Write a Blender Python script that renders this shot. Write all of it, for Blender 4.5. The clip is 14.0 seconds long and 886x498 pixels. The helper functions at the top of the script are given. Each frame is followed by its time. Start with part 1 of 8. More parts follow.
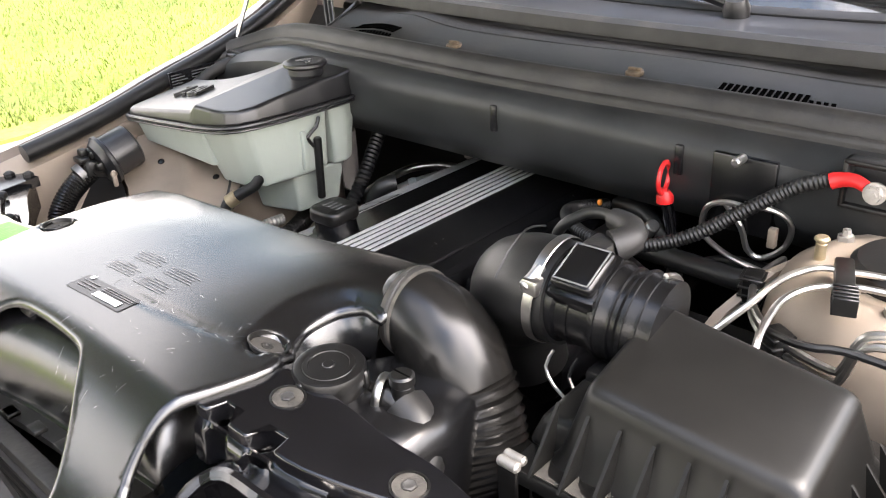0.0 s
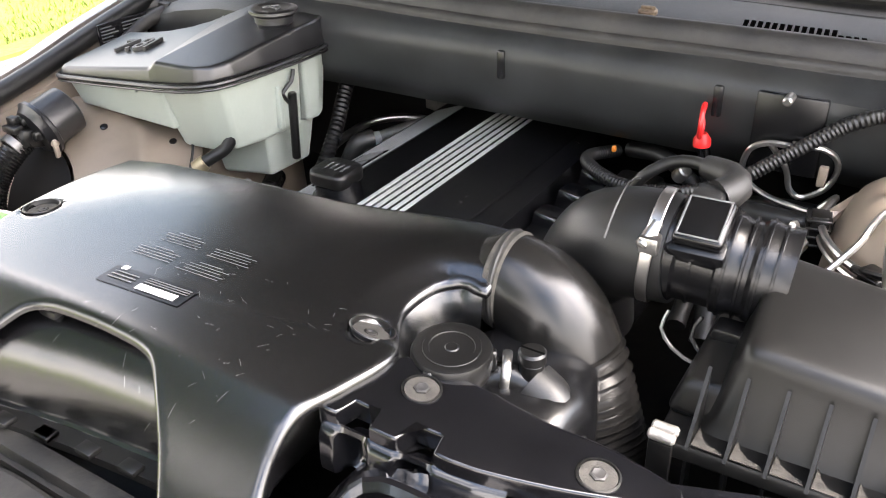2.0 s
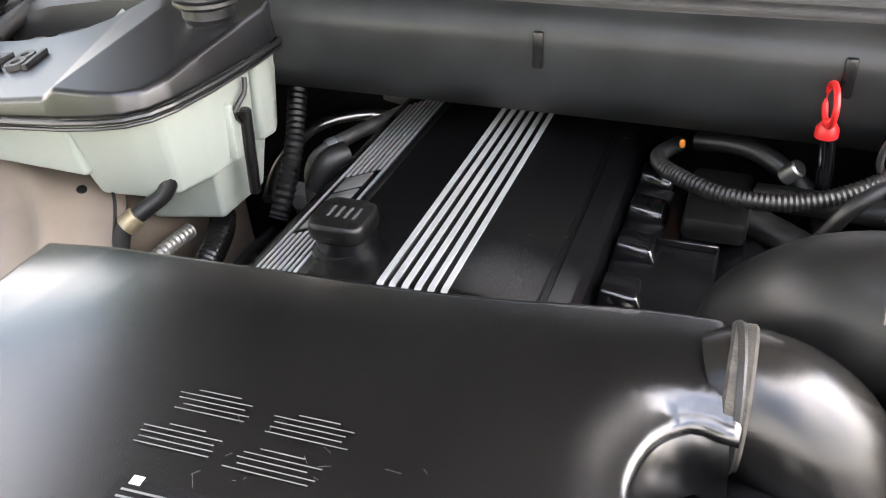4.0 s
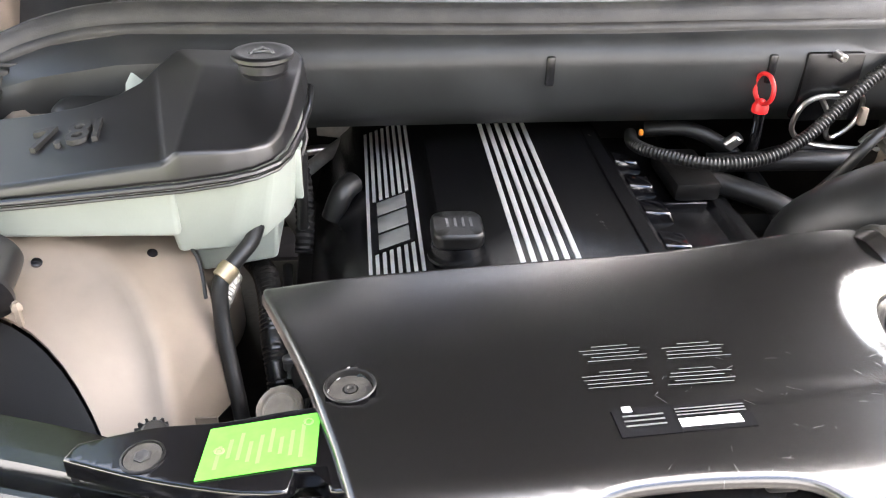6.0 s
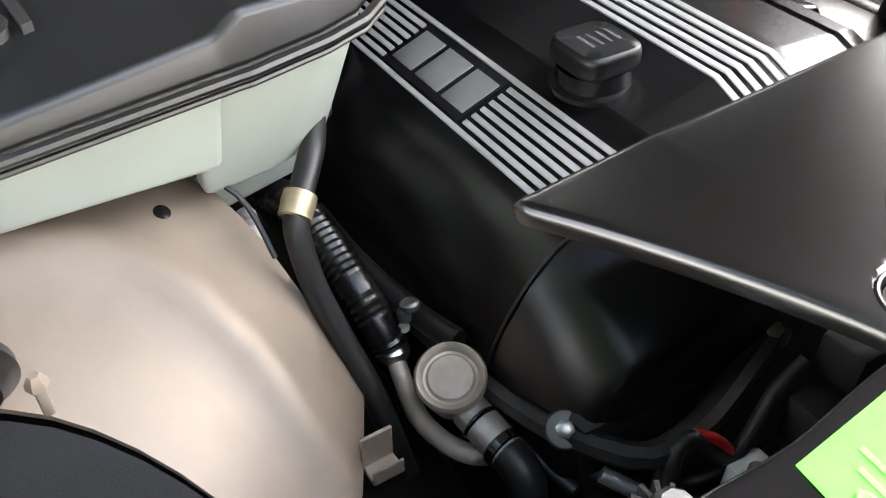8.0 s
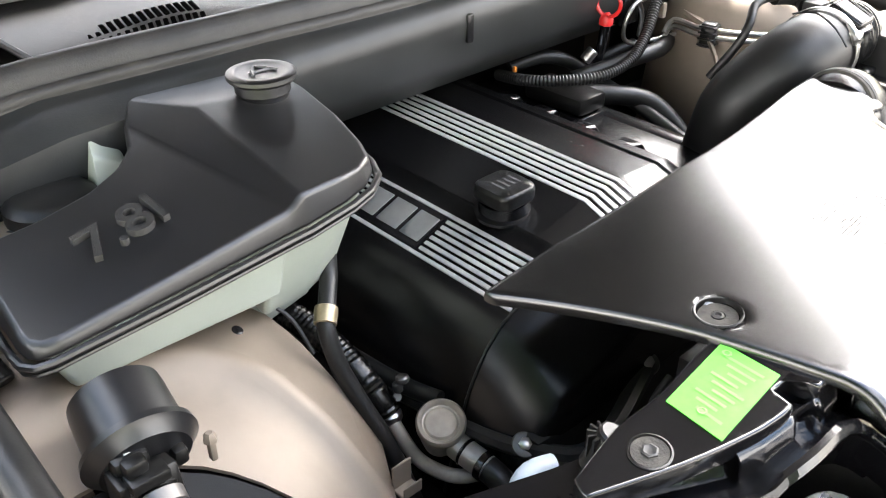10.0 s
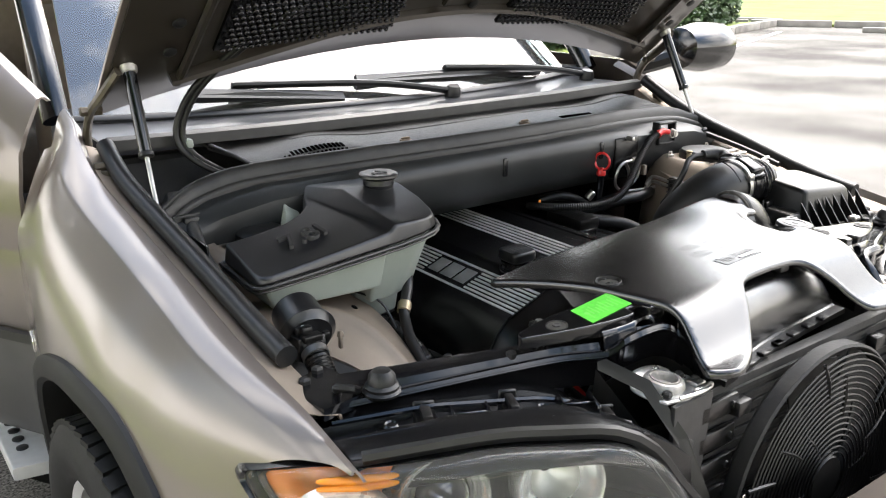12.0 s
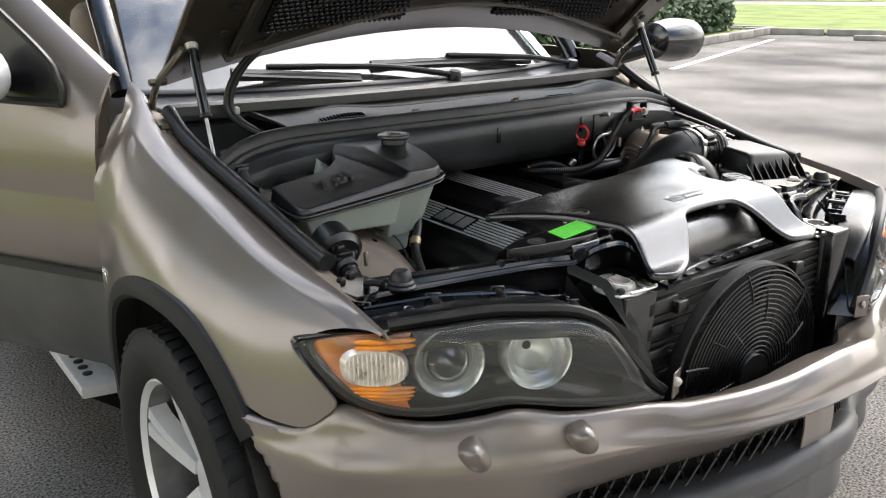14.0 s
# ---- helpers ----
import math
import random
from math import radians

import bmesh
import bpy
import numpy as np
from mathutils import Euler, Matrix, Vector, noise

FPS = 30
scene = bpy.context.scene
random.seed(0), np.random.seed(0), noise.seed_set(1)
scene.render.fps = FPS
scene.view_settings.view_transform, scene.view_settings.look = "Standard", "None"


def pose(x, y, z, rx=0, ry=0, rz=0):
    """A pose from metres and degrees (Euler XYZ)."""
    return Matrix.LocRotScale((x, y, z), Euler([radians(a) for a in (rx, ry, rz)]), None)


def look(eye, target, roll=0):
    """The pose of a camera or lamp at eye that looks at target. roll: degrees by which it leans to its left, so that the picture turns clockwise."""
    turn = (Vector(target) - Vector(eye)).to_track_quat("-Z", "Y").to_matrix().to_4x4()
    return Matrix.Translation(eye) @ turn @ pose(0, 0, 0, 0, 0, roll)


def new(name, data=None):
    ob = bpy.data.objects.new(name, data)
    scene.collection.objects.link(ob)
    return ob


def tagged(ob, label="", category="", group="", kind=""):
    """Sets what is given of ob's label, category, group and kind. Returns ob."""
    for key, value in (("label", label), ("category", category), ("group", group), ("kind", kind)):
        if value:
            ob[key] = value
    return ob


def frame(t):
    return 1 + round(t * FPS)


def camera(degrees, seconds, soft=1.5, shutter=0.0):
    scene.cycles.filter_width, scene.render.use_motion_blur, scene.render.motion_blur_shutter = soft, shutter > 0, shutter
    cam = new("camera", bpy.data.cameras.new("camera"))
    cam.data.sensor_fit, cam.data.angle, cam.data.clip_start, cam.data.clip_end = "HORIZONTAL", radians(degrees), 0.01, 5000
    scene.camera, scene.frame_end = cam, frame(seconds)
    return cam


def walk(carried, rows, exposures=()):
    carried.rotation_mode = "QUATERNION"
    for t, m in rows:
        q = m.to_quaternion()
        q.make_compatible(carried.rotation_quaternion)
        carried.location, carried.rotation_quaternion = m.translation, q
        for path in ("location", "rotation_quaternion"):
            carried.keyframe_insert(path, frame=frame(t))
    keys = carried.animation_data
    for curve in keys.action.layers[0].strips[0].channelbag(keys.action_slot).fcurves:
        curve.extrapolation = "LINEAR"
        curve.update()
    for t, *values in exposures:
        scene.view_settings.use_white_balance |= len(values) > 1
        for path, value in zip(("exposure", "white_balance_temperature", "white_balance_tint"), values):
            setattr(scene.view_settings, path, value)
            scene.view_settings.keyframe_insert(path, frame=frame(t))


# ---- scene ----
import collections
cam = camera(54.9, 14.0, soft=1.1, shutter=0.0)
PATH = [
    (0, (0.772, 0.091, 1.359), (-0.471, 1.387, 0.478), -2.9),
    (0.5, (0.75, 0.079, 1.361), (-0.466, 1.384, 0.458), -3.7),
    (1, (0.712, 0.081, 1.349), (-0.407, 1.436, 0.394), -3.6),
    (1.5, (0.645, 0.052, 1.349), (-0.359, 1.468, 0.354), -2.6),
    (2, (0.548, 0.013, 1.346), (-0.393, 1.467, 0.346), -1.5),
    (2.5, (0.458, -0.02, 1.336), (-0.487, 1.434, 0.338), -0.8),
    (3, (0.371, 0.02, 1.306), (-0.556, 1.468, 0.285), -1.8),
    (3.5, (0.274, 0.175, 1.298), (-0.525, 1.663, 0.228), -3.5),
    (3.7, (0.252, 0.187, 1.295), (-0.483, 1.694, 0.205), -3.2),
    (5.8, (-0.178, 0.014, 1.383), (-0.009, 1.678, 0.285), 0.4),
    (6, (-0.243, -0.021, 1.364), (-0.058, 1.665, 0.304), 1.6),
    (6.2, (-0.321, -0.025, 1.338), (-0.119, 1.658, 0.275), 1.8),
    (6.5, (-0.432, 0.013, 1.29), (-0.103, 1.626, 0.155), -3.7),
    (7, (-0.522, 0.101, 1.278), (-0.103, 1.641, 0.073), -5.6),
    (7.5, (-0.54, 0.241, 1.239), (0.013, 1.709, -0.001), -3.0),
    (8, (-0.568, 0.36, 1.188), (0.248, 1.63, -0.122), 0.6),
    (8.2, (-0.602, 0.424, 1.175), (0.374, 1.568, -0.143), 1.1),
    (10.3, (-0.843, 0.159, 1.369), (0.318, 1.426, 0.346), -0.8),
    (10.5, (-0.892, 0.115, 1.376), (0.266, 1.422, 0.401), -1.2),
    (11, (-1.04, 0.01, 1.38), (0.158, 1.368, 0.533), -1.6),
    (11.5, (-1.124, -0.12, 1.386), (0.069, 1.298, 0.635), -0.1),
    (12, (-1.176, -0.355, 1.389), (-0.047, 1.172, 0.762), -0.1),
    (12.5, (-1.216, -0.492, 1.41), (-0.118, 1.07, 0.816), 0.0),
    (13, (-1.317, -0.555, 1.397), (-0.21, 1.006, 0.815), 1.2),
    (13.5, (-1.426, -0.633, 1.368), (-0.302, 0.911, 0.773), 1.0),
    (14, (-1.4, -0.639, 1.366), (-0.265, 0.891, 0.757), 0.1),
]
walk(cam, [(t, look(eye, target, roll)) for t, eye, target, roll in PATH],
     exposures=[(0, 1.52, 6950, 16), (1.5, 1.70, 6900, 16), (2.5, 1.86, 6900, 16), (3.7, 1.94, 6900, 16), (5.8, 2.32, 6900, 16), (6.2, 2.26, 6900, 16), (7, 2.0, 6900, 14), (8.2, 2.14, 6850, 13), (10.3, 2.02, 6850, 12), (11, 1.5, 6800, 11), (12, 0.80, 6700, 11), (13, .46, 6700, 11), (14, 0.22, 6700, 11)])

# ---- daylight ----
SUN_TO = Vector((0.50, 0.22, 0.84)).normalized()
world = bpy.data.worlds.new("daylight")
scene.world = world
world.use_nodes = True
wn = world.node_tree
sky = wn.nodes.new("ShaderNodeTexSky")
sky.sky_type = "NISHITA"
sky.sun_disc = False
sky.sun_elevation = math.asin(SUN_TO.z)
sky.sun_rotation = math.atan2(SUN_TO.x, SUN_TO.y)
sky.dust_density = 1.0
sky.air_density = 1.8
sky.ozone_density = 2.5
# broken bright cloud over the whole sky
co_, no_, ra_, mi_ = (wn.nodes.new(n) for n in ("ShaderNodeTexCoord", "ShaderNodeTexNoise", "ShaderNodeMapRange", "ShaderNodeMix"))
no_.inputs["Scale"].default_value, no_.inputs["Detail"].default_value, no_.inputs["Roughness"].default_value = 2.4, 7.0, 0.6
ra_.inputs["From Min"].default_value, ra_.inputs["From Max"].default_value = 0.46, 0.66
mi_.data_type = "RGBA"
mi_.inputs["B"].default_value = (18.2, 17.9, 17.8, 1)
# cloud thickens towards the horizon and glows round the sun
se_, ho_, do_, pw_, ad_, ad2_, gl_ = (wn.nodes.new(n) for n in ("ShaderNodeSeparateXYZ", "ShaderNodeMapRange", "ShaderNodeVectorMath", "ShaderNodeMath", "ShaderNodeMath", "ShaderNodeMath", "ShaderNodeVectorMath"))
ho_.inputs["From Min"].default_value, ho_.inputs["From Max"].default_value = 0.0, 0.9
ho_.inputs["To Min"].default_value, ho_.inputs["To Max"].default_value = 0.10, -0.10
do_.operation, pw_.operation, gl_.operation = "DOT_PRODUCT", "POWER", "SCALE"
do_.inputs[1].default_value = SUN_TO
pw_.use_clamp = True
pw_.inputs[1].default_value = 5.0
ad2_.operation = "MULTIPLY_ADD"
ad2_.inputs[1].default_value = 0.25
gm_ = wn.nodes.new("ShaderNodeMath")
gm_.operation = "MULTIPLY_ADD"
gm_.inputs[1].default_value, gm_.inputs[2].default_value = 3.0, 1.0
wn.links.new(co_.outputs["Generated"], no_.inputs["Vector"])
wn.links.new(co_.outputs["Generated"], se_.inputs[0])
wn.links.new(co_.outputs["Generated"], do_.inputs[0])
wn.links.new(se_.outputs["Z"], ho_.inputs["Value"])
wn.links.new(do_.outputs["Value"], pw_.inputs[0])
wn.links.new(no_.outputs["Fac"], ad_.inputs[0])
wn.links.new(ho_.outputs[0], ad_.inputs[1])
wn.links.new(pw_.outputs[0], ad2_.inputs[0])
wn.links.new(ad_.outputs[0], ad2_.inputs[2])
wn.links.new(ad2_.outputs[0], ra_.inputs["Value"])
wn.links.new(pw_.outputs[0], gm_.inputs[0])
wn.links.new(gm_.outputs[0], gl_.inputs["Scale"])
wn.links.new(ra_.outputs[0], mi_.inputs["Factor"])
wn.links.new(sky.outputs[0], mi_.inputs["A"])
wn.links.new(mi_.outputs["Result"], gl_.inputs[0])
wn.links.new(gl_.outputs[0], wn.nodes["Background"].inputs[0])
wn.nodes["Background"].inputs[1].default_value = 0.15
sun = new("sun", bpy.data.lights.new("sun", "SUN"))
sun.data.energy, sun.data.angle, sun.data.color = 1.3, radians(3.0), (1.0, 0.95, 0.87)
sun.matrix_world = look(SUN_TO * 30, (0, 0, 0))


# ---- materials ----
def mat(name, col, rough=0.5, metal=0.0, var=0.15, scale=25.0, bump=0.0, bscale=300.0, coat=0.0, spec=0.5,
        dust=0.0, dust_col=(0.32, 0.28, 0.22), rvar=0.1, piece=0.0, patch=0.0, pscale=0.4, crough=0.06, lo=0.3, hi=0.7):
    m = bpy.data.materials.new(name)
    m.use_nodes = True
    nt, b = m.node_tree, m.node_tree.nodes["Principled BSDF"]
    N, L = nt.nodes.new, nt.links.new
    tc = N("ShaderNodeTexCoord")
    n1, n2 = N("ShaderNodeTexNoise"), N("ShaderNodeTexNoise")
    n1.inputs["Scale"].default_value, n1.inputs["Detail"].default_value = scale, 6.0
    n2.inputs["Scale"].default_value, n2.inputs["Detail"].default_value = bscale, 3.0
    L(tc.outputs["Object"], n1.inputs["Vector"])
    L(tc.outputs["Object"], n2.inputs["Vector"])
    ramp = N("ShaderNodeMapRange")
    ramp.inputs["From Min"].default_value, ramp.inputs["From Max"].default_value = lo, hi
    L(n1.outputs["Fac"], ramp.inputs["Value"])
    mix = N("ShaderNodeMix")
    mix.data_type = "RGBA"
    mix.inputs["A"].default_value = (*[c * (1 - var) for c in col], 1)
    mix.inputs["B"].default_value = (*[min(1, c * (1 + var)) for c in col], 1)
    L(ramp.outputs[0], mix.inputs["Factor"])
    out = mix.outputs["Result"]
    if piece:
        info, hsv = N("ShaderNodeObjectInfo"), N("ShaderNodeHueSaturation")
        pr = N("ShaderNodeMapRange")
        pr.inputs["To Min"].default_value, pr.inputs["To Max"].default_value = 1 - piece, 1 + piece
        L(info.outputs["Random"], pr.inputs["Value"])
        L(pr.outputs[0], hsv.inputs["Value"])
        L(out, hsv.inputs["Color"])
        out = hsv.outputs["Color"]
    if patch:
        # broad worn and stained patches
        n4, pm, hs = N("ShaderNodeTexNoise"), N("ShaderNodeMapRange"), N("ShaderNodeHueSaturation")
        n4.inputs["Scale"].default_value, n4.inputs["Detail"].default_value = pscale, 5.0
        pm.inputs["From Min"].default_value, pm.inputs["From Max"].default_value = 0.35, 0.65
        pm.inputs["To Min"].default_value, pm.inputs["To Max"].default_value = 1 - patch, 1 + patch
        L(tc.outputs["Object"], n4.inputs["Vector"])
        L(n4.outputs["Fac"], pm.inputs["Value"])
        L(pm.outputs[0], hs.inputs["Value"])
        L(out, hs.inputs["Color"])
        out = hs.outputs["Color"]
    rough_out = None
    if dust:
        # settled dust lies on upward faces and in patches
        n3, geo, sep = N("ShaderNodeTexNoise"), N("ShaderNodeNewGeometry"), N("ShaderNodeSeparateXYZ")
        n3.inputs["Scale"].default_value, n3.inputs["Detail"].default_value = scale * 0.6, 8.0
        n3.inputs["Roughness"].default_value = 0.7
        L(tc.outputs["Object"], n3.inputs["Vector"])
        L(geo.outputs["Normal"], sep.inputs[0])
        up, pat, mul = N("ShaderNodeMapRange"), N("ShaderNodeMapRange"), N("ShaderNodeMath")
        up.inputs["From Min"].default_value, up.inputs["From Max"].default_value = -0.2, 1.0
        pat.inputs["From Min"].default_value, pat.inputs["From Max"].default_value = 0.48, 0.76
        L(sep.outputs["Z"], up.inputs["Value"])
        L(n3.outputs["Fac"], pat.inputs["Value"])
        mul.operation = "MULTIPLY"
        L(up.outputs[0], mul.inputs[0])
        L(pat.outputs[0], mul.inputs[1])
        amt = N("ShaderNodeMath")
        amt.operation = "MULTIPLY"
        amt.inputs[1].default_value = dust
        L(mul.outputs[0], amt.inputs[0])
        mx = N("ShaderNodeMix")
        mx.data_type = "RGBA"
        mx.inputs["B"].default_value = (*dust_col, 1)
        L(amt.outputs[0], mx.inputs["Factor"])
        L(out, mx.inputs["A"])
        out = mx.outputs["Result"]
        add = N("ShaderNodeMath")
        add.operation, add.use_clamp = "MULTIPLY_ADD", True
        add.inputs[1].default_value, add.inputs[2].default_value = 0.5, rough
        L(amt.outputs[0], add.inputs[0])
        rough_out = add.outputs[0]
    L(out, b.inputs["Base Color"])
    if rough_out is None:
        rr = N("ShaderNodeMapRange")
        rr.inputs["To Min"].default_value, rr.inputs["To Max"].default_value = rough * (1 - rvar), min(1, rough * (1 + rvar))
        L(n1.outputs["Fac"], rr.inputs["Value"])
        rough_out = rr.outputs[0]
    L(rough_out, b.inputs["Roughness"])
    b.inputs["Metallic"].default_value = metal
    b.inputs["Specular IOR Level"].default_value = spec
    b.inputs["Coat Weight"].default_value = coat
    b.inputs["Coat Roughness"].default_value = crough
    if bump:
        bp = N("ShaderNodeBump")
        bp.inputs["Strength"].default_value, bp.inputs["Distance"].default_value = bump, 0.002
        L(n2.outputs["Fac"], bp.inputs["Height"])
        L(bp.outputs[0], b.inputs["Normal"])
    return m


def glass(name, col, rough=0.03, trans=1.0):
    m = mat(name, col, rough, var=0.02)
    b = m.node_tree.nodes["Principled BSDF"]
    b.inputs["Transmission Weight"].default_value = trans
    b.inputs["IOR"].default_value = 1.45
    return m


def sheer(name, tint, haze=0.0, rough=0.03, ior=1.5):
    """Thin clear pane: see-through with a sky-bright gloss and a little milky haze."""
    m = bpy.data.materials.new(name)
    m.use_nodes = True
    nt = m.node_tree
    N, L = nt.nodes.new, nt.links.new
    nt.nodes.remove(nt.nodes["Principled BSDF"])
    tr, df, gl, m1, m2, fr = (N(k) for k in ("ShaderNodeBsdfTransparent", "ShaderNodeBsdfDiffuse", "ShaderNodeBsdfGlossy", "ShaderNodeMixShader", "ShaderNodeMixShader", "ShaderNodeFresnel"))
    no, rg, tc = N("ShaderNodeTexNoise"), N("ShaderNodeMapRange"), N("ShaderNodeTexCoord")
    no.inputs["Scale"].default_value, no.inputs["Detail"].default_value = 12.0, 5.0
    rg.inputs["To Min"].default_value, rg.inputs["To Max"].default_value = haze * .5, haze * 1.5
    L(tc.outputs["Object"], no.inputs["Vector"])
    L(no.outputs["Fac"], rg.inputs["Value"])
    tr.inputs["Color"].default_value = (*tint, 1)
    df.inputs["Color"].default_value = (.72, .72, .68, 1)
    gl.inputs["Roughness"].default_value = rough
    fr.inputs["IOR"].default_value = ior
    L(rg.outputs[0], m1.inputs["Fac"])
    L(tr.outputs[0], m1.inputs[1])
    L(df.outputs[0], m1.inputs[2])
    L(fr.outputs[0], m2.inputs["Fac"])
    L(m1.outputs[0], m2.inputs[1])
    L(gl.outputs[0], m2.inputs[2])
    L(m2.outputs[0], nt.nodes["Material Output"].inputs["Surface"])
    return m


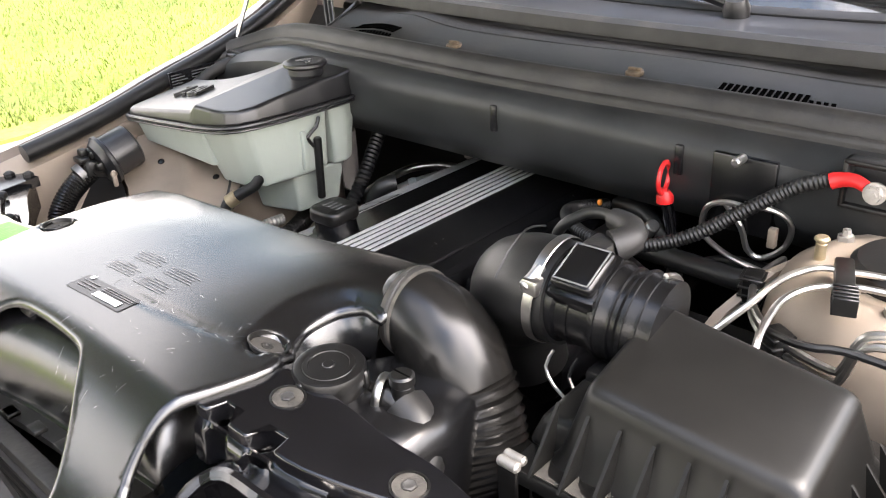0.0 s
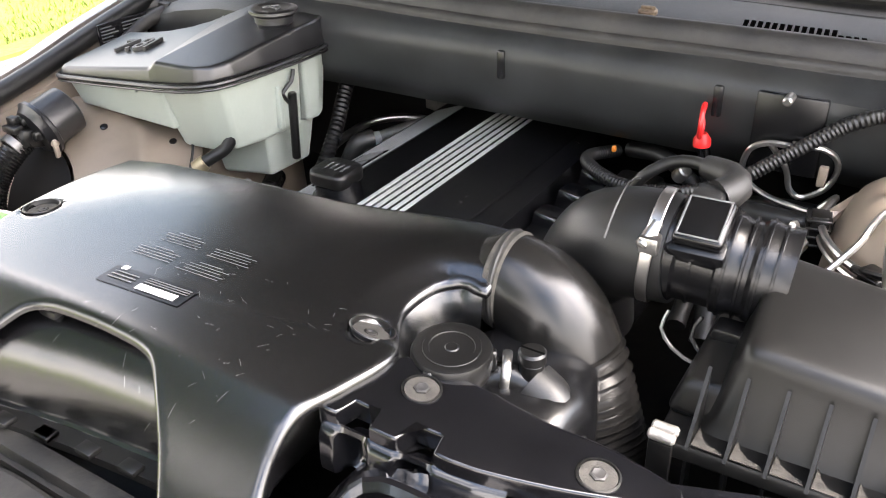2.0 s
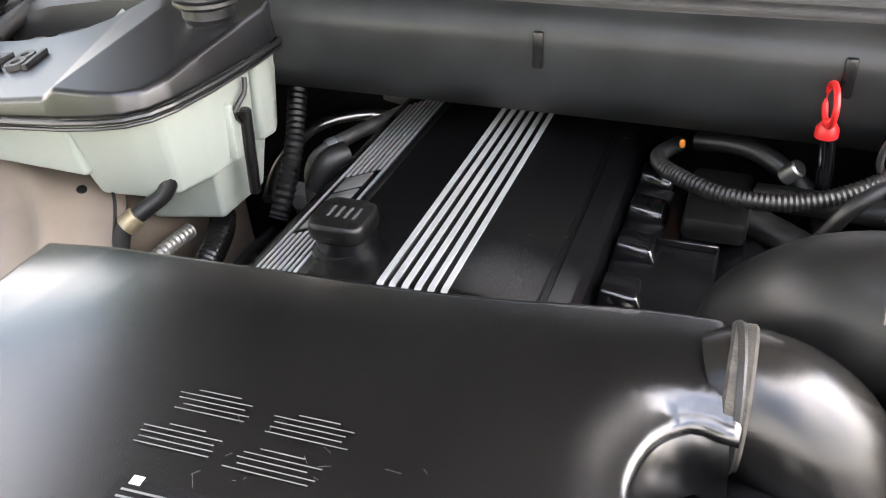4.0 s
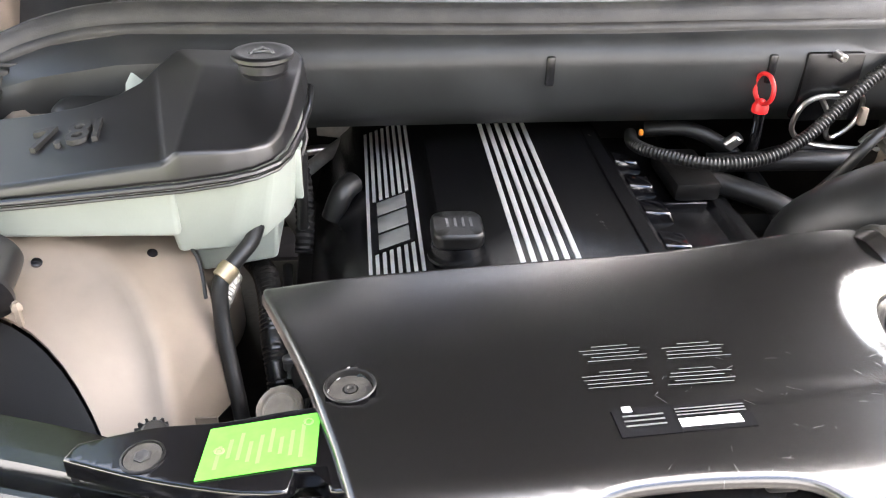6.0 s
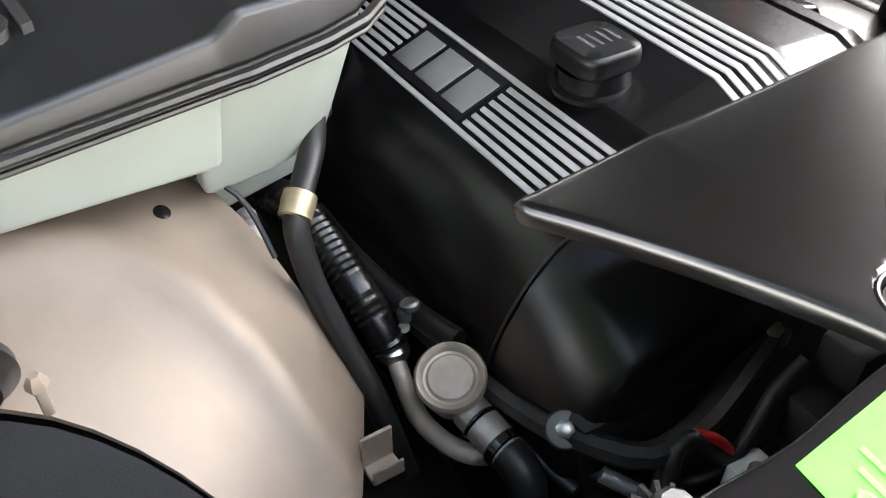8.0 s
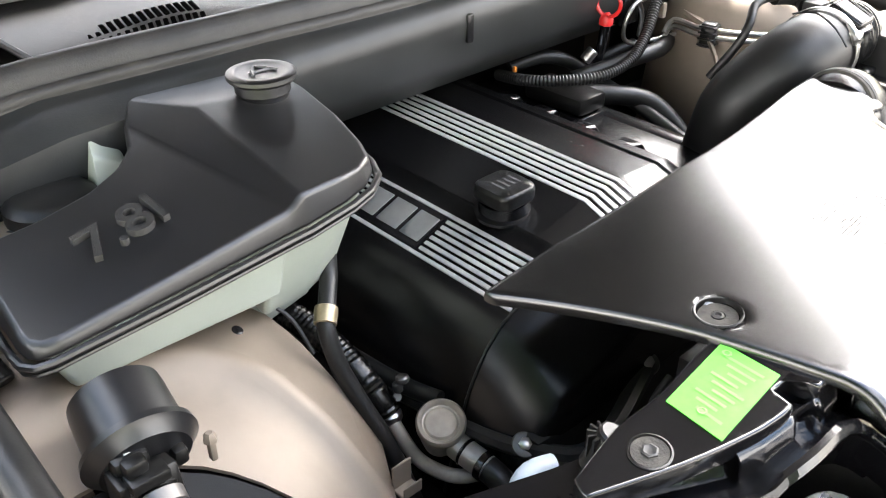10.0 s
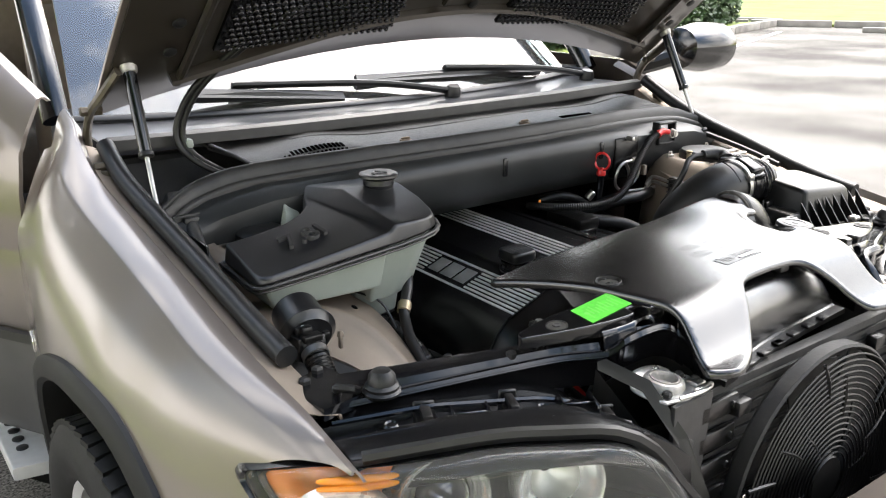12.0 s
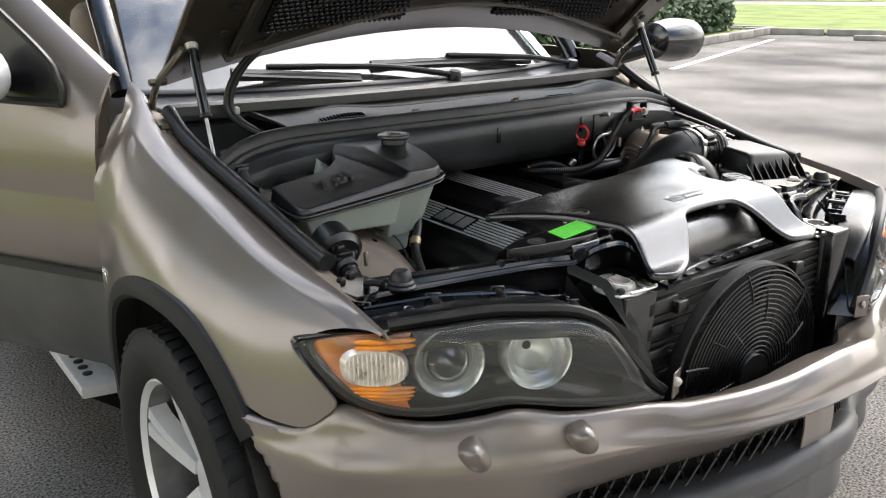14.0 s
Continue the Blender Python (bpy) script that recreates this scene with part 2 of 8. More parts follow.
M = dict(
    cover=mat("satin black plastic", (0.003, 0.003, 0.0032), 0.25, var=0.3, scale=9, bump=0.015, bscale=900, dust=0.008, rvar=0.2, spec=1.0, coat=0.35, crough=0.26),
    blackgloss=mat("black enamel", (0.004, 0.004, 0.0048), 0.15, var=0.3, scale=15, dust=0.01, bump=0.04, bscale=200, spec=.9),
    engine=mat("black engine plastic", (0.004, 0.004, 0.0045), 0.27, var=0.3, scale=20, bump=0.05, bscale=900, dust=0.012),
    plastic=mat("black grained plastic", (0.006, 0.0058, 0.0056), 0.33, var=0.3, scale=20, bump=0.12, bscale=1200, dust=0.025),
    grey=mat("grey cowl plastic", (0.016, 0.0155, 0.015), 0.48, var=0.35, scale=14, bump=0.25, bscale=900, dust=0.09),
    airbox=mat("dull black moulded plastic", (0.007, 0.0068, 0.0064), 0.33, var=0.25, scale=30, bump=0.08, bscale=1500, dust=0.008, spec=.38),
    duct=mat("weathered black plastic", (0.009, 0.0085, 0.008), 0.25, var=0.3, scale=25, bump=0.08, bscale=700, dust=0.06, dust_col=(.16, .13, .10)),
    rubber=mat("black rubber", (0.008, 0.008, 0.008), 0.42, var=0.3, scale=30, bump=0.08, bscale=500, dust=0.04),
    seal=mat("aged rubber seal", (0.020, 0.019, 0.018), 0.48, var=0.35, scale=22, bump=0.2, bscale=500, dust=0.10),
    # grimy metal parts; also panels whose dark colour stands in for shade
    dark=mat("grimy metal and dark shade", (0.008, 0.0075, 0.007), 0.6, var=0.5, scale=18, bump=0.3, bscale=150, dust=0.1),
    silver=mat("brushed silver trim", (0.58, 0.58, 0.57), 0.38, 0.35, var=0.06, scale=40),
    steel=mat("bare steel", (0.5, 0.49, 0.47), 0.32, 1.0, var=0.2, scale=40, bump=0.1, bscale=400),
    brightsteel=mat("bright zinc steel", (0.75, 0.74, 0.72), 0.28, 0.9, var=0.12, scale=30, bump=0.05, bscale=300),
    steeldark=mat("dull grey steel and shaded alloy", (0.16, 0.155, 0.15), 0.42, 0.7, var=0.2, scale=25),
    alu=mat("cast aluminium", (0.45, 0.43, 0.40), 0.5, 0.8, var=0.25, scale=40, bump=0.3, bscale=300),
    brass=mat("yellow passivated steel", (0.46, 0.38, 0.25), 0.45, 0.8, var=0.2, scale=60),
    paint=mat("bronze beige metallic paint", (0.186, 0.157, 0.135), 0.34, 0.50, var=0.03, scale=6, coat=1.0, bump=0.02, bscale=2500, crough=.11),
    bay=mat("beige body primer coat", (0.26, 0.21, 0.165), 0.50, 0.25, var=0.16, scale=10, coat=0.0, dust=0.15, bump=0.05, bscale=120),
    bluepaint=mat("dark scuttle paint", (0.045, 0.047, 0.055), 0.28, 0.4, var=0.05, scale=8, coat=0.5, dust=0.12),
    bulkhead=mat("dusty dark grey bulkhead", (0.019, 0.0205, 0.021), 0.42, var=0.3, scale=14, bump=0.1, bscale=500, dust=0.05),
    tank=mat("milky translucent polyethylene", (0.345, 0.38, 0.335), 0.34, var=0.12, scale=6, bump=0.08, bscale=200),
    lid=mat("moulded black lid plastic", (0.006, 0.006, 0.007), 0.36, var=0.3, scale=15, bump=0.06, bscale=1000, dust=0.02, spec=.9),
    void=mat("dark gap", (0.002, 0.002, 0.002), 1.0, spec=0.0),
    red=mat("red plastic", (0.60, 0.02, 0.02), 0.35, var=0.1),
    green=mat("green sticker paper", (0.10, 0.62, 0.05), 0.5, var=0.12, scale=120),
    greenprint=mat("pale green print", (0.17, 0.66, 0.10), 0.5, var=0.1),
    white=mat("white print", (0.75, 0.75, 0.73), 0.5, var=0.05),
    bluewhite=mat("light blue plastic cap", (0.36, 0.41, 0.46), 0.45, var=0.05),
    inkgrey=mat("grey label ink", (0.11, 0.11, 0.11), 0.5, var=0.1),
    labelblack=mat("black foil label", (0.008, 0.008, 0.009), 0.25, var=0.1),
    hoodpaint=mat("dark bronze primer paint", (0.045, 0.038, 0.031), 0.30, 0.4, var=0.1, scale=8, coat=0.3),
    tan=mat("settled tan dust", (0.042, 0.038, 0.032), 0.8, var=0.45, scale=90, bump=0.4, bscale=400),
    hingemetal=mat("grimy bronze painted steel", (0.09, 0.075, 0.055), 0.45, 0.5, var=0.4, scale=40, dust=0.2),
    orange=mat("orange clip", (0.9, 0.30, 0.02), 0.25, coat=.5),
    amber=mat("amber lens", (0.80, 0.25, 0.035), 0.3, 0.0, var=0.2, coat=0.5),
    lens=glass("clear lens", (0.95, 0.96, 0.95), 0.09, 1.0),
    haze=sheer("hazy clear plastic", (.95, .96, .95), .045, .04, 1.42),
    upright=mat("grimy painted steel", (0.035, 0.034, 0.033), 0.45, 0.2, var=0.3, scale=30, bump=0.1, bscale=300, dust=0.06),
    lampseal=mat("glossy black lamp seal", (0.006, 0.006, 0.007), 0.22, var=0.2, scale=20, spec=.8),
    lampgrey=mat("satin grey lamp bezel", (0.16, 0.16, 0.155), 0.3, 0.6, var=0.1),
    projector=mat("smoky projector glass", (0.10, 0.10, 0.105), 0.08, 0.3, var=0.1, coat=1.0),
    fluted=mat("fluted clear plastic", (0.66, 0.60, 0.52), 0.28, 0.35, var=0.25, scale=60, coat=0.6),
    lip=mat("satin grey plastic", (0.055, 0.055, 0.06), 0.38, var=0.15, scale=12, bump=0.1, bscale=900, dust=0.1, spec=.8),
    reflector=mat("satin aluminised reflector", (0.90, 0.90, 0.87), 0.26, 0.75, var=0.08, scale=30),
    bowl=mat("milky aluminised bowl", (0.85, 0.85, 0.80), 0.34, 0.45, var=0.12, scale=40, coat=.4),
    trim=mat("matt black arch trim", (0.0045, 0.0045, 0.0045), 0.55, var=0.3, scale=20, bump=.1, bscale=900, spec=.3),
    chrome=mat("reflector chrome", (0.85, 0.85, 0.84), 0.10, 1.0, var=0.03),
    lampblack=mat("headlamp bezel", (0.02, 0.021, 0.021), 0.4, 0.1, var=0.1),
    glass=sheer("windscreen glass", (0.62, 0.70, 0.72), .05, .01, 2.1),
    tint=sheer("dark tinted glass", (.05, .055, .06), .0, .02, 1.5),
    cladding=mat("grey body cladding", (0.065, 0.063, 0.062), 0.5, var=0.2, scale=8, bump=0.1, bscale=900, dust=0.1, patch=.12, pscale=3),
    screwtan=mat("corroded tan screw", (0.16, 0.115, 0.075), 0.55, 0.4, var=0.4, scale=200, bump=.2, bscale=500),
    badge=mat("dull silver badge", (0.28, 0.28, 0.275), 0.4, 0.3, var=0.1, scale=40),
    beigemetal=mat("dulled beige metal pipe", (0.40, 0.355, 0.30), 0.45, 0.35, var=0.2, scale=50, bump=.1, bscale=300),
    interior=mat("beige leather", (0.30, 0.24, 0.18), 0.6, var=0.1, scale=30, bump=0.2, bscale=200),
    carpet=mat("dark interior trim", (0.03, 0.03, 0.035), 0.8, var=0.2),
    tyre=mat("tyre rubber", (0.008, 0.008, 0.008), 0.62, var=0.3, scale=30, bump=0.2, bscale=300, dust=0.05, spec=.3),
    rim=mat("silver alloy", (0.74, 0.74, 0.74), 0.34, 0.40, var=0.05, coat=0.4),
    asphalt=mat("worn asphalt", (0.192, 0.180, 0.163), 0.95, var=0.75, scale=125, bump=1.0, bscale=170, patch=0.45, pscale=0.45, spec=.05, lo=.34, hi=.66),
    lawn=mat("mown grass", (0.15, 0.20, 0.032), 0.9, var=0.4, scale=30, bump=1.0, bscale=60, patch=0.35, pscale=0.8),
    blade=mat("grass blades", (0.165, 0.21, 0.032), 0.8, var=0.25, scale=0.8, patch=.35, pscale=.8),
    concrete=mat("weathered concrete", (0.30, 0.28, 0.25), 0.9, var=0.3, scale=3, bump=0.5, bscale=120),
    linepaint=mat("white road paint", (0.70, 0.70, 0.67), 0.8, var=0.15, scale=6),
    leaf=mat("hedge leaves", (0.045, 0.085, 0.022), 0.55, var=0.6, scale=4),
    bark=mat("tree bark", (0.16, 0.12, 0.085), 0.9, var=0.4, scale=12, bump=0.8, bscale=60),
    render=mat("yellow stucco", (0.62, 0.52, 0.22), 0.9, var=0.1, scale=2, bump=0.2, bscale=60),
)

ROOT = {}


def thing(name, label, category, at=(0, 0, 0), group="", kind=""):
    ob = new(name)
    ob.empty_display_size = 0.05
    ob.location = at
    ROOT[ob] = Vector(at)
    return tagged(ob, label, category, group, kind)


def smooth(bm, angle=38):
    lim = math.cos(radians(angle))
    for fc in bm.faces:
        fc.smooth = True
    for e in bm.edges:
        if len(e.link_faces) == 2 and e.link_faces[0].normal.dot(e.link_faces[1].normal) < lim:
            e.smooth = False


def flat_normals(me, angle):
    """Lets large flat faces keep their own shading beside rounded edges."""
    lim = math.cos(radians(angle))
    nf = [p.normal.copy() for p in me.polygons]
    ar = [p.area for p in me.polygons]
    at = collections.defaultdict(list)
    for p in me.polygons:
        for v in p.vertices:
            at[v].append(p.index)
    out = []
    for p in me.polygons:
        for v in p.vertices:
            acc = Vector((0, 0, 0))
            for q in at[v]:
                if nf[q].dot(nf[p.index]) > lim:
                    acc += nf[q] * ar[q]
            out.append(acc.normalized() if acc.length > 1e-12 else nf[p.index])
    me.normals_split_custom_set([tuple(n) for n in out])


def part(name, bm, material, parent, label="", angle=38, hard=False):
    """One mesh object under a thing or a part, built in world coordinates."""
    bm.normal_update()
    smooth(bm, angle)
    off = ROOT[parent]
    for v in bm.verts:
        v.co -= off
    me = bpy.data.meshes.new(name)
    bm.to_mesh(me)
    bm.free()
    me.materials.append(material)
    if hard:
        flat_normals(me, 50)
    ob = new(name, me)
    ob.parent = parent
    ROOT[ob] = off
    if label:
        ob["label"] = label
    return ob


def solo(name, bm, material, label, category, at=(0, 0, 0), group="", kind=""):
    """A thing that is one mesh."""
    bm.normal_update()
    smooth(bm)
    for v in bm.verts:
        v.co -= Vector(at)
    me = bpy.data.meshes.new(name)
    bm.to_mesh(me)
    bm.free()
    me.materials.append(material)
    ob = new(name, me)
    ob.location = at
    ROOT[ob] = Vector(at)
    return tagged(ob, label, category, group, kind)


# ---- shapes ----
def from_faces(verts, faces):
    bm = bmesh.new()
    vs = [bm.verts.new(v) for v in verts]
    for fc in faces:
        try:
            bm.faces.new([vs[i] for i in fc])
        except ValueError:
            pass
    bmesh.ops.recalc_face_normals(bm, faces=bm.faces)
    return bm


def merge(*bms):
    out = bmesh.new()
    for b in bms:
        me = bpy.data.meshes.new("tmp")
        b.to_mesh(me)
        b.free()
        out.from_mesh(me)
        bpy.data.meshes.remove(me)
    return out


def box(lo, hi, bev=0.003, seg=2, m=None):
    bm = bmesh.new()
    bmesh.ops.create_cube(bm, size=1)
    lo, hi = Vector(lo), Vector(hi)
    for v in bm.verts:
        v.co = Vector([(lo[i] + hi[i]) / 2 + v.co[i] * (hi[i] - lo[i]) for i in range(3)])
    if bev:
        bmesh.ops.bevel(bm, geom=bm.edges[:], offset=bev, segments=seg, affect="EDGES", profile=0.5)
    if m is not None:
        bm.transform(m)
    return bm


def frame_of(axis):
    return Vector(axis).normalized().to_track_quat("Z", "Y").to_matrix()


def lathe(profile, at, axis=(0, 0, 1), seg=28, cap=True, sx=1.0):
    """Spins (radius, height) pairs about an axis through at."""
    q, at = frame_of(axis), Vector(at)
    verts, faces, n = [], [], len(profile)
    for r, h in profile:
        for k in range(seg):
            a = 2 * math.pi * k / seg
            verts.append(at + q @ Vector((r * sx * math.cos(a), r * math.sin(a), h)))
    for i in range(n - 1):
        for k in range(seg):
            k2 = (k + 1) % seg
            faces.append((i * seg + k, i * seg + k2, (i + 1) * seg + k2, (i + 1) * seg + k))
    if cap:
        faces.append(tuple(range(seg)))
        faces.append(tuple((n - 1) * seg + k for k in range(seg)))
    return from_faces(verts, faces)


def cyl(p0, p1, r, r1=None, seg=24, bev=0.002):
    p0, p1 = Vector(p0), Vector(p1)
    h, r1 = (p1 - p0).length, r if r1 is None else r1
    b = min(bev, r * 0.4, h * 0.4)
    return lathe([(r - b, 0), (r, b), (r1, h - b), (r1 - b, h)], p0, p1 - p0, seg)


def spline(pts, step=0.01, closed=False):
    """Evenly spaced points on a smooth curve through pts."""
    P = [Vector(p) for p in pts]
    n, out = len(P), []
    for i in range(n if closed else n - 1):
        a, b, c, d = ((P[(i + k) % n] if closed else P[min(max(i + k, 0), n - 1)]) for k in (-1, 0, 1, 2))
        k = max(2, int((c - b).length / step))
        for j in range(k):
            t = j / k
            out.append(0.5 * (2 * b + (c - a) * t + (2 * a - 5 * b + 4 * c - d) * t * t + (3 * b - a - 3 * c + d) * t ** 3))
    if not closed:
        out.append(P[-1])
    return out


def tube(pts, r, seg=12, step=0.01, rib=0.0, pitch=0.006, closed=False, rfun=None, flat=1.0, cap=True):
    """A hose along a smooth curve; rib is the depth of its corrugations."""
    C = spline(pts, min(step, pitch / 2) if rib else step, closed)
    n = len(C)
    T = [(C[(i + 1) % n] - C[i - 1] if closed else C[min(i + 1, n - 1)] - C[max(i - 1, 0)]).normalized() for i in range(n)]
    u = T[0].orthogonal().normalized()
    verts, faces, run = [], [], 0.0
    for i in range(n):
        u = (u - T[i] * u.dot(T[i])).normalized()
        w = T[i].cross(u)
        if i:
            run += (C[i] - C[i - 1]).length
        rr = (rfun(i / (n - 1)) if rfun else r) + (rib if rib and i % 2 else 0.0)
        for k in range(seg):
            a = 2 * math.pi * k / seg
            verts.append(C[i] + u * (rr * math.cos(a)) + w * (rr * flat * math.sin(a)))
    for i in range(n if closed else n - 1):
        for k in range(seg):
            i2, k2 = (i + 1) % n, (k + 1) % seg
            faces.append((i * seg + k, i * seg + k2, i2 * seg + k2, i2 * seg + k))
    if not closed and cap:
        faces += [tuple(range(seg)), tuple((n - 1) * seg + k for k in range(seg))]
    return from_faces(verts, faces)


def loft(rings, closed=True, cap=True):
    n, verts, faces = len(rings[0]), [p for ring in rings for p in ring], []
    for i in range(len(rings) - 1):
        for k in range(n if closed else n - 1):
            k2 = (k + 1) % n
            faces.append((i * n + k, i * n + k2, (i + 1) * n + k2, (i + 1) * n + k))
    if cap and closed:
        faces += [tuple(range(n)), tuple((len(rings) - 1) * n + k for k in range(n))]
    return from_faces(verts, faces)


def shell(rows, thick=0.003, down=(0, 0, -1)):
    """A sheet through a grid of points, with thickness."""
    n, d = len(rows[0]), Vector(down) * thick
    top = [Vector(p) for r in rows for p in r]
    k, faces = len(top), []
    for i in range(len(rows) - 1):
        for j in range(n - 1):
            q = (i * n + j, i * n + j + 1, (i + 1) * n + j + 1, (i + 1) * n + j)
            faces += [q, tuple(k + x for x in reversed(q))]
    rim = [i for i in range(n)] + [i * n + n - 1 for i in range(1, len(rows))] + \
          [(len(rows) - 1) * n + j for j in range(n - 2, -1, -1)] + [i * n for i in range(len(rows) - 2, 0, -1)]
    for a, b in zip(rim, rim[1:] + rim[:1]):
        faces.append((b, a, k + a, k + b))
    return from_faces(top + [p + d for p in top], faces)


def slab(outline, zf, thick, step=0.03, bev=0.004, holes=()):
    """A plate with an outline in plan, a height function for its top, and a thickness; round holes (x, y, r)."""
    bm = bmesh.new()
    fc = bm.faces.new([bm.verts.new((p[0], p[1], 0)) for p in outline])
    bmesh.ops.triangulate(bm, faces=[fc])
    if step:
        xs, ys = [p[0] for p in outline], [p[1] for p in outline]
        for axis, lo, hi in ((0, min(xs), max(xs)), (1, min(ys), max(ys))):
            for k in range(1, max(1, int((hi - lo) / step)) + 1):
                co, no = [0, 0, 0], [0, 0, 0]
                co[axis], no[axis] = lo + k * step, 1
                bmesh.ops.bisect_plane(bm, geom=bm.verts[:] + bm.edges[:] + bm.faces[:], plane_co=co, plane_no=no, dist=1e-5)
    f = zf if callable(zf) else (lambda x, y: zf)
    bm.verts.index_update()
    top = [Vector((v.co.x, v.co.y, f(v.co.x, v.co.y))) for v in bm.verts]
    th = thick if callable(thick) else (lambda x, y: thick)
    faces = [tuple(v.index for v in q.verts) for q in bm.faces]
    nxt = {}
    for e in bm.edges:
        if len(e.link_faces) == 1:
            a, b = (l.vert.index for l in (e.link_loops[0], e.link_loops[0].link_loop_next))
            nxt[a] = b
    bm.free()
    out = bmesh.new()
    vs = [out.verts.new(p) for p in top]
    lo = [out.verts.new(p - Vector((0, 0, th(p.x, p.y)))) for p in top]
    for q in faces:
        out.faces.new([vs[i] for i in q])
        out.faces.new([lo[i] for i in reversed(q)])
    while nxt:
        first = next(iter(nxt))
        loop, i = [first], nxt.pop(first)
        while i != first and i in nxt:
            loop.append(i)
            i = nxt.pop(i)
        n = len(loop)
        area = sum(top[loop[k]].x * top[loop[(k + 1) % n]].y - top[loop[(k + 1) % n]].x * top[loop[k]].y for k in range(n))
        sg = 1 if area > 0 else -1
        rings = [[vs[i] for i in loop]]
        outw = []
        for k, i in enumerate(loop):
            d, j = Vector((0, 0, 0)), 1
            while d.length < 1.2 * max(bev, .002) and j < 8:
                d = top[loop[(k + j) % n]] - top[loop[k - j]]
                j += 1
            outw.append(Vector((d.y, -d.x, 0)).normalized() * sg)
        if bev:
            for ang in (30, 60, 90):
                s, c = math.sin(radians(ang)) * bev, (1 - math.cos(radians(ang))) * bev
                rings.append([out.verts.new(top[i] + outw[k] * s - Vector((0, 0, c))) for k, i in enumerate(loop)])
            rings.append([out.verts.new(top[i] + outw[k] * bev - Vector((0, 0, max(bev * 1.2, th(top[i].x, top[i].y) - bev * .5)))) for k, i in enumerate(loop)])
        rings.append([lo[i] for i in loop])
        for r0, r1 in zip(rings, rings[1:]):
            for k in range(n):
                k2 = (k + 1) % n
                out.faces.new([r0[k], r1[k], r1[k2], r0[k2]])
    bmesh.ops.recalc_face_normals(out, faces=out.faces)
    return out


def smooth_outline(pts, step=0.012):
    """Rounds an outline given by corner points; a point with a third value 0 stays sharp."""
    runs, out = [], []
    n = len(pts)
    sharp = [i for i, p in enumerate(pts) if len(p) > 2]
    if not sharp:
        return [(p.x, p.y) for p in spline([(x, y, 0) for x, y in pts], step, True)]
    for a, b in zip(sharp, sharp[1:] + [sharp[0] + n]):
        seg = [pts[i % n] for i in range(a, b + 1)]
        out += [(p.x, p.y) for p in spline([(q[0], q[1], 0) for q in seg], step)][:-1]
    return out


def lerp(a, b, t):
    return a + (b - a) * t


def smoothstep(a, b, x):
    t = min(1, max(0, (x - a) / (b - a)))
    return t * t * (3 - 2 * t)


def curve_at(keys, x):
    """Straight-line reading of (x, value...) keys."""
    if x <= keys[0][0]:
        return keys[0][1:]
    for a, b in zip(keys, keys[1:]):
        if x <= b[0]:
            t = (x - a[0]) / (b[0] - a[0])
            return tuple(lerp(p, q, t) for p, q in zip(a[1:], b[1:]))
    return keys[-1][1:]


def curvy(keys, x):
    """Smooth reading of (x, value...) keys, without overshoot."""
    n = len(keys)
    if x <= keys[0][0]:
        return keys[0][1:]
    if x >= keys[-1][0]:
        return keys[-1][1:]
    i = max(k for k in range(n - 1) if keys[k][0] <= x)
    h, out = keys[i + 1][0] - keys[i][0], []
    t = (x - keys[i][0]) / h
    for c in range(1, len(keys[0])):
        def slope(k):
            if k == 0 or k == n - 1:
                k = min(max(k, 1), n - 1)
                return (keys[k][c] - keys[k - 1][c]) / (keys[k][0] - keys[k - 1][0])
            a = (keys[k][c] - keys[k - 1][c]) / (keys[k][0] - keys[k - 1][0])
            b = (keys[k + 1][c] - keys[k][c]) / (keys[k + 1][0] - keys[k][0])
            return 0.0 if a * b <= 0 else 2 * a * b / (a + b)
        p, q, m0, m1 = keys[i][c], keys[i + 1][c], slope(i) * h, slope(i + 1) * h
        out.append((2 * t ** 3 - 3 * t * t + 1) * p + (t ** 3 - 2 * t * t + t) * m0 + (3 * t * t - 2 * t ** 3) * q + (t ** 3 - t * t) * m1)
    return tuple(out)


def facets(verts, faces, bev=.004, seg=2, limit=12):
    """A faceted solid whose clear edges are rounded."""
    bm = from_faces(verts, faces)
    bm.normal_update()
    lim = math.cos(radians(limit))
    es = [e for e in bm.edges if len(e.link_faces) == 2 and e.link_faces[0].normal.dot(e.link_faces[1].normal) < lim]
    if bev and es:
        bmesh.ops.bevel(bm, geom=es, offset=bev, segments=seg, affect="EDGES", profile=0.5, clamp_overlap=True)
    return bm


def round_poly(pts, r, n=4):
    """A closed plan outline with rounded corners."""
    out, k = [], len(pts)
    for i in range(k):
        p, a, b = (Vector((*pts[j % k][:2], 0)) for j in (i, i - 1, i + 1))
        u, v = (a - p).normalized(), (b - p).normalized()
        for j in range(n + 1):
            t = j / n
            q = (1 - t) ** 2 * (p + u * r) + 2 * t * (1 - t) * p + t * t * (p + v * r)
            out.append((q.x, q.y))
    return out


def letters(body, size, depth, m):
    cu = bpy.data.curves.new("text", "FONT")
    cu.body, cu.size, cu.extrude, cu.bevel_depth = body, size, depth, depth * 0.3
    cu.align_x, cu.align_y = "CENTER", "CENTER"
    ob = new("text", cu)
    bpy.context.view_layer.update()
    me = bpy.data.meshes.new_from_object(ob.evaluated_get(bpy.context.evaluated_depsgraph_get()))
    bpy.data.objects.remove(ob)
    bm = bmesh.new()
    bm.from_mesh(me)
    bm.transform(m)
    return bm


MIRROR = Matrix.Diagonal((-1, 1, 1, 1))


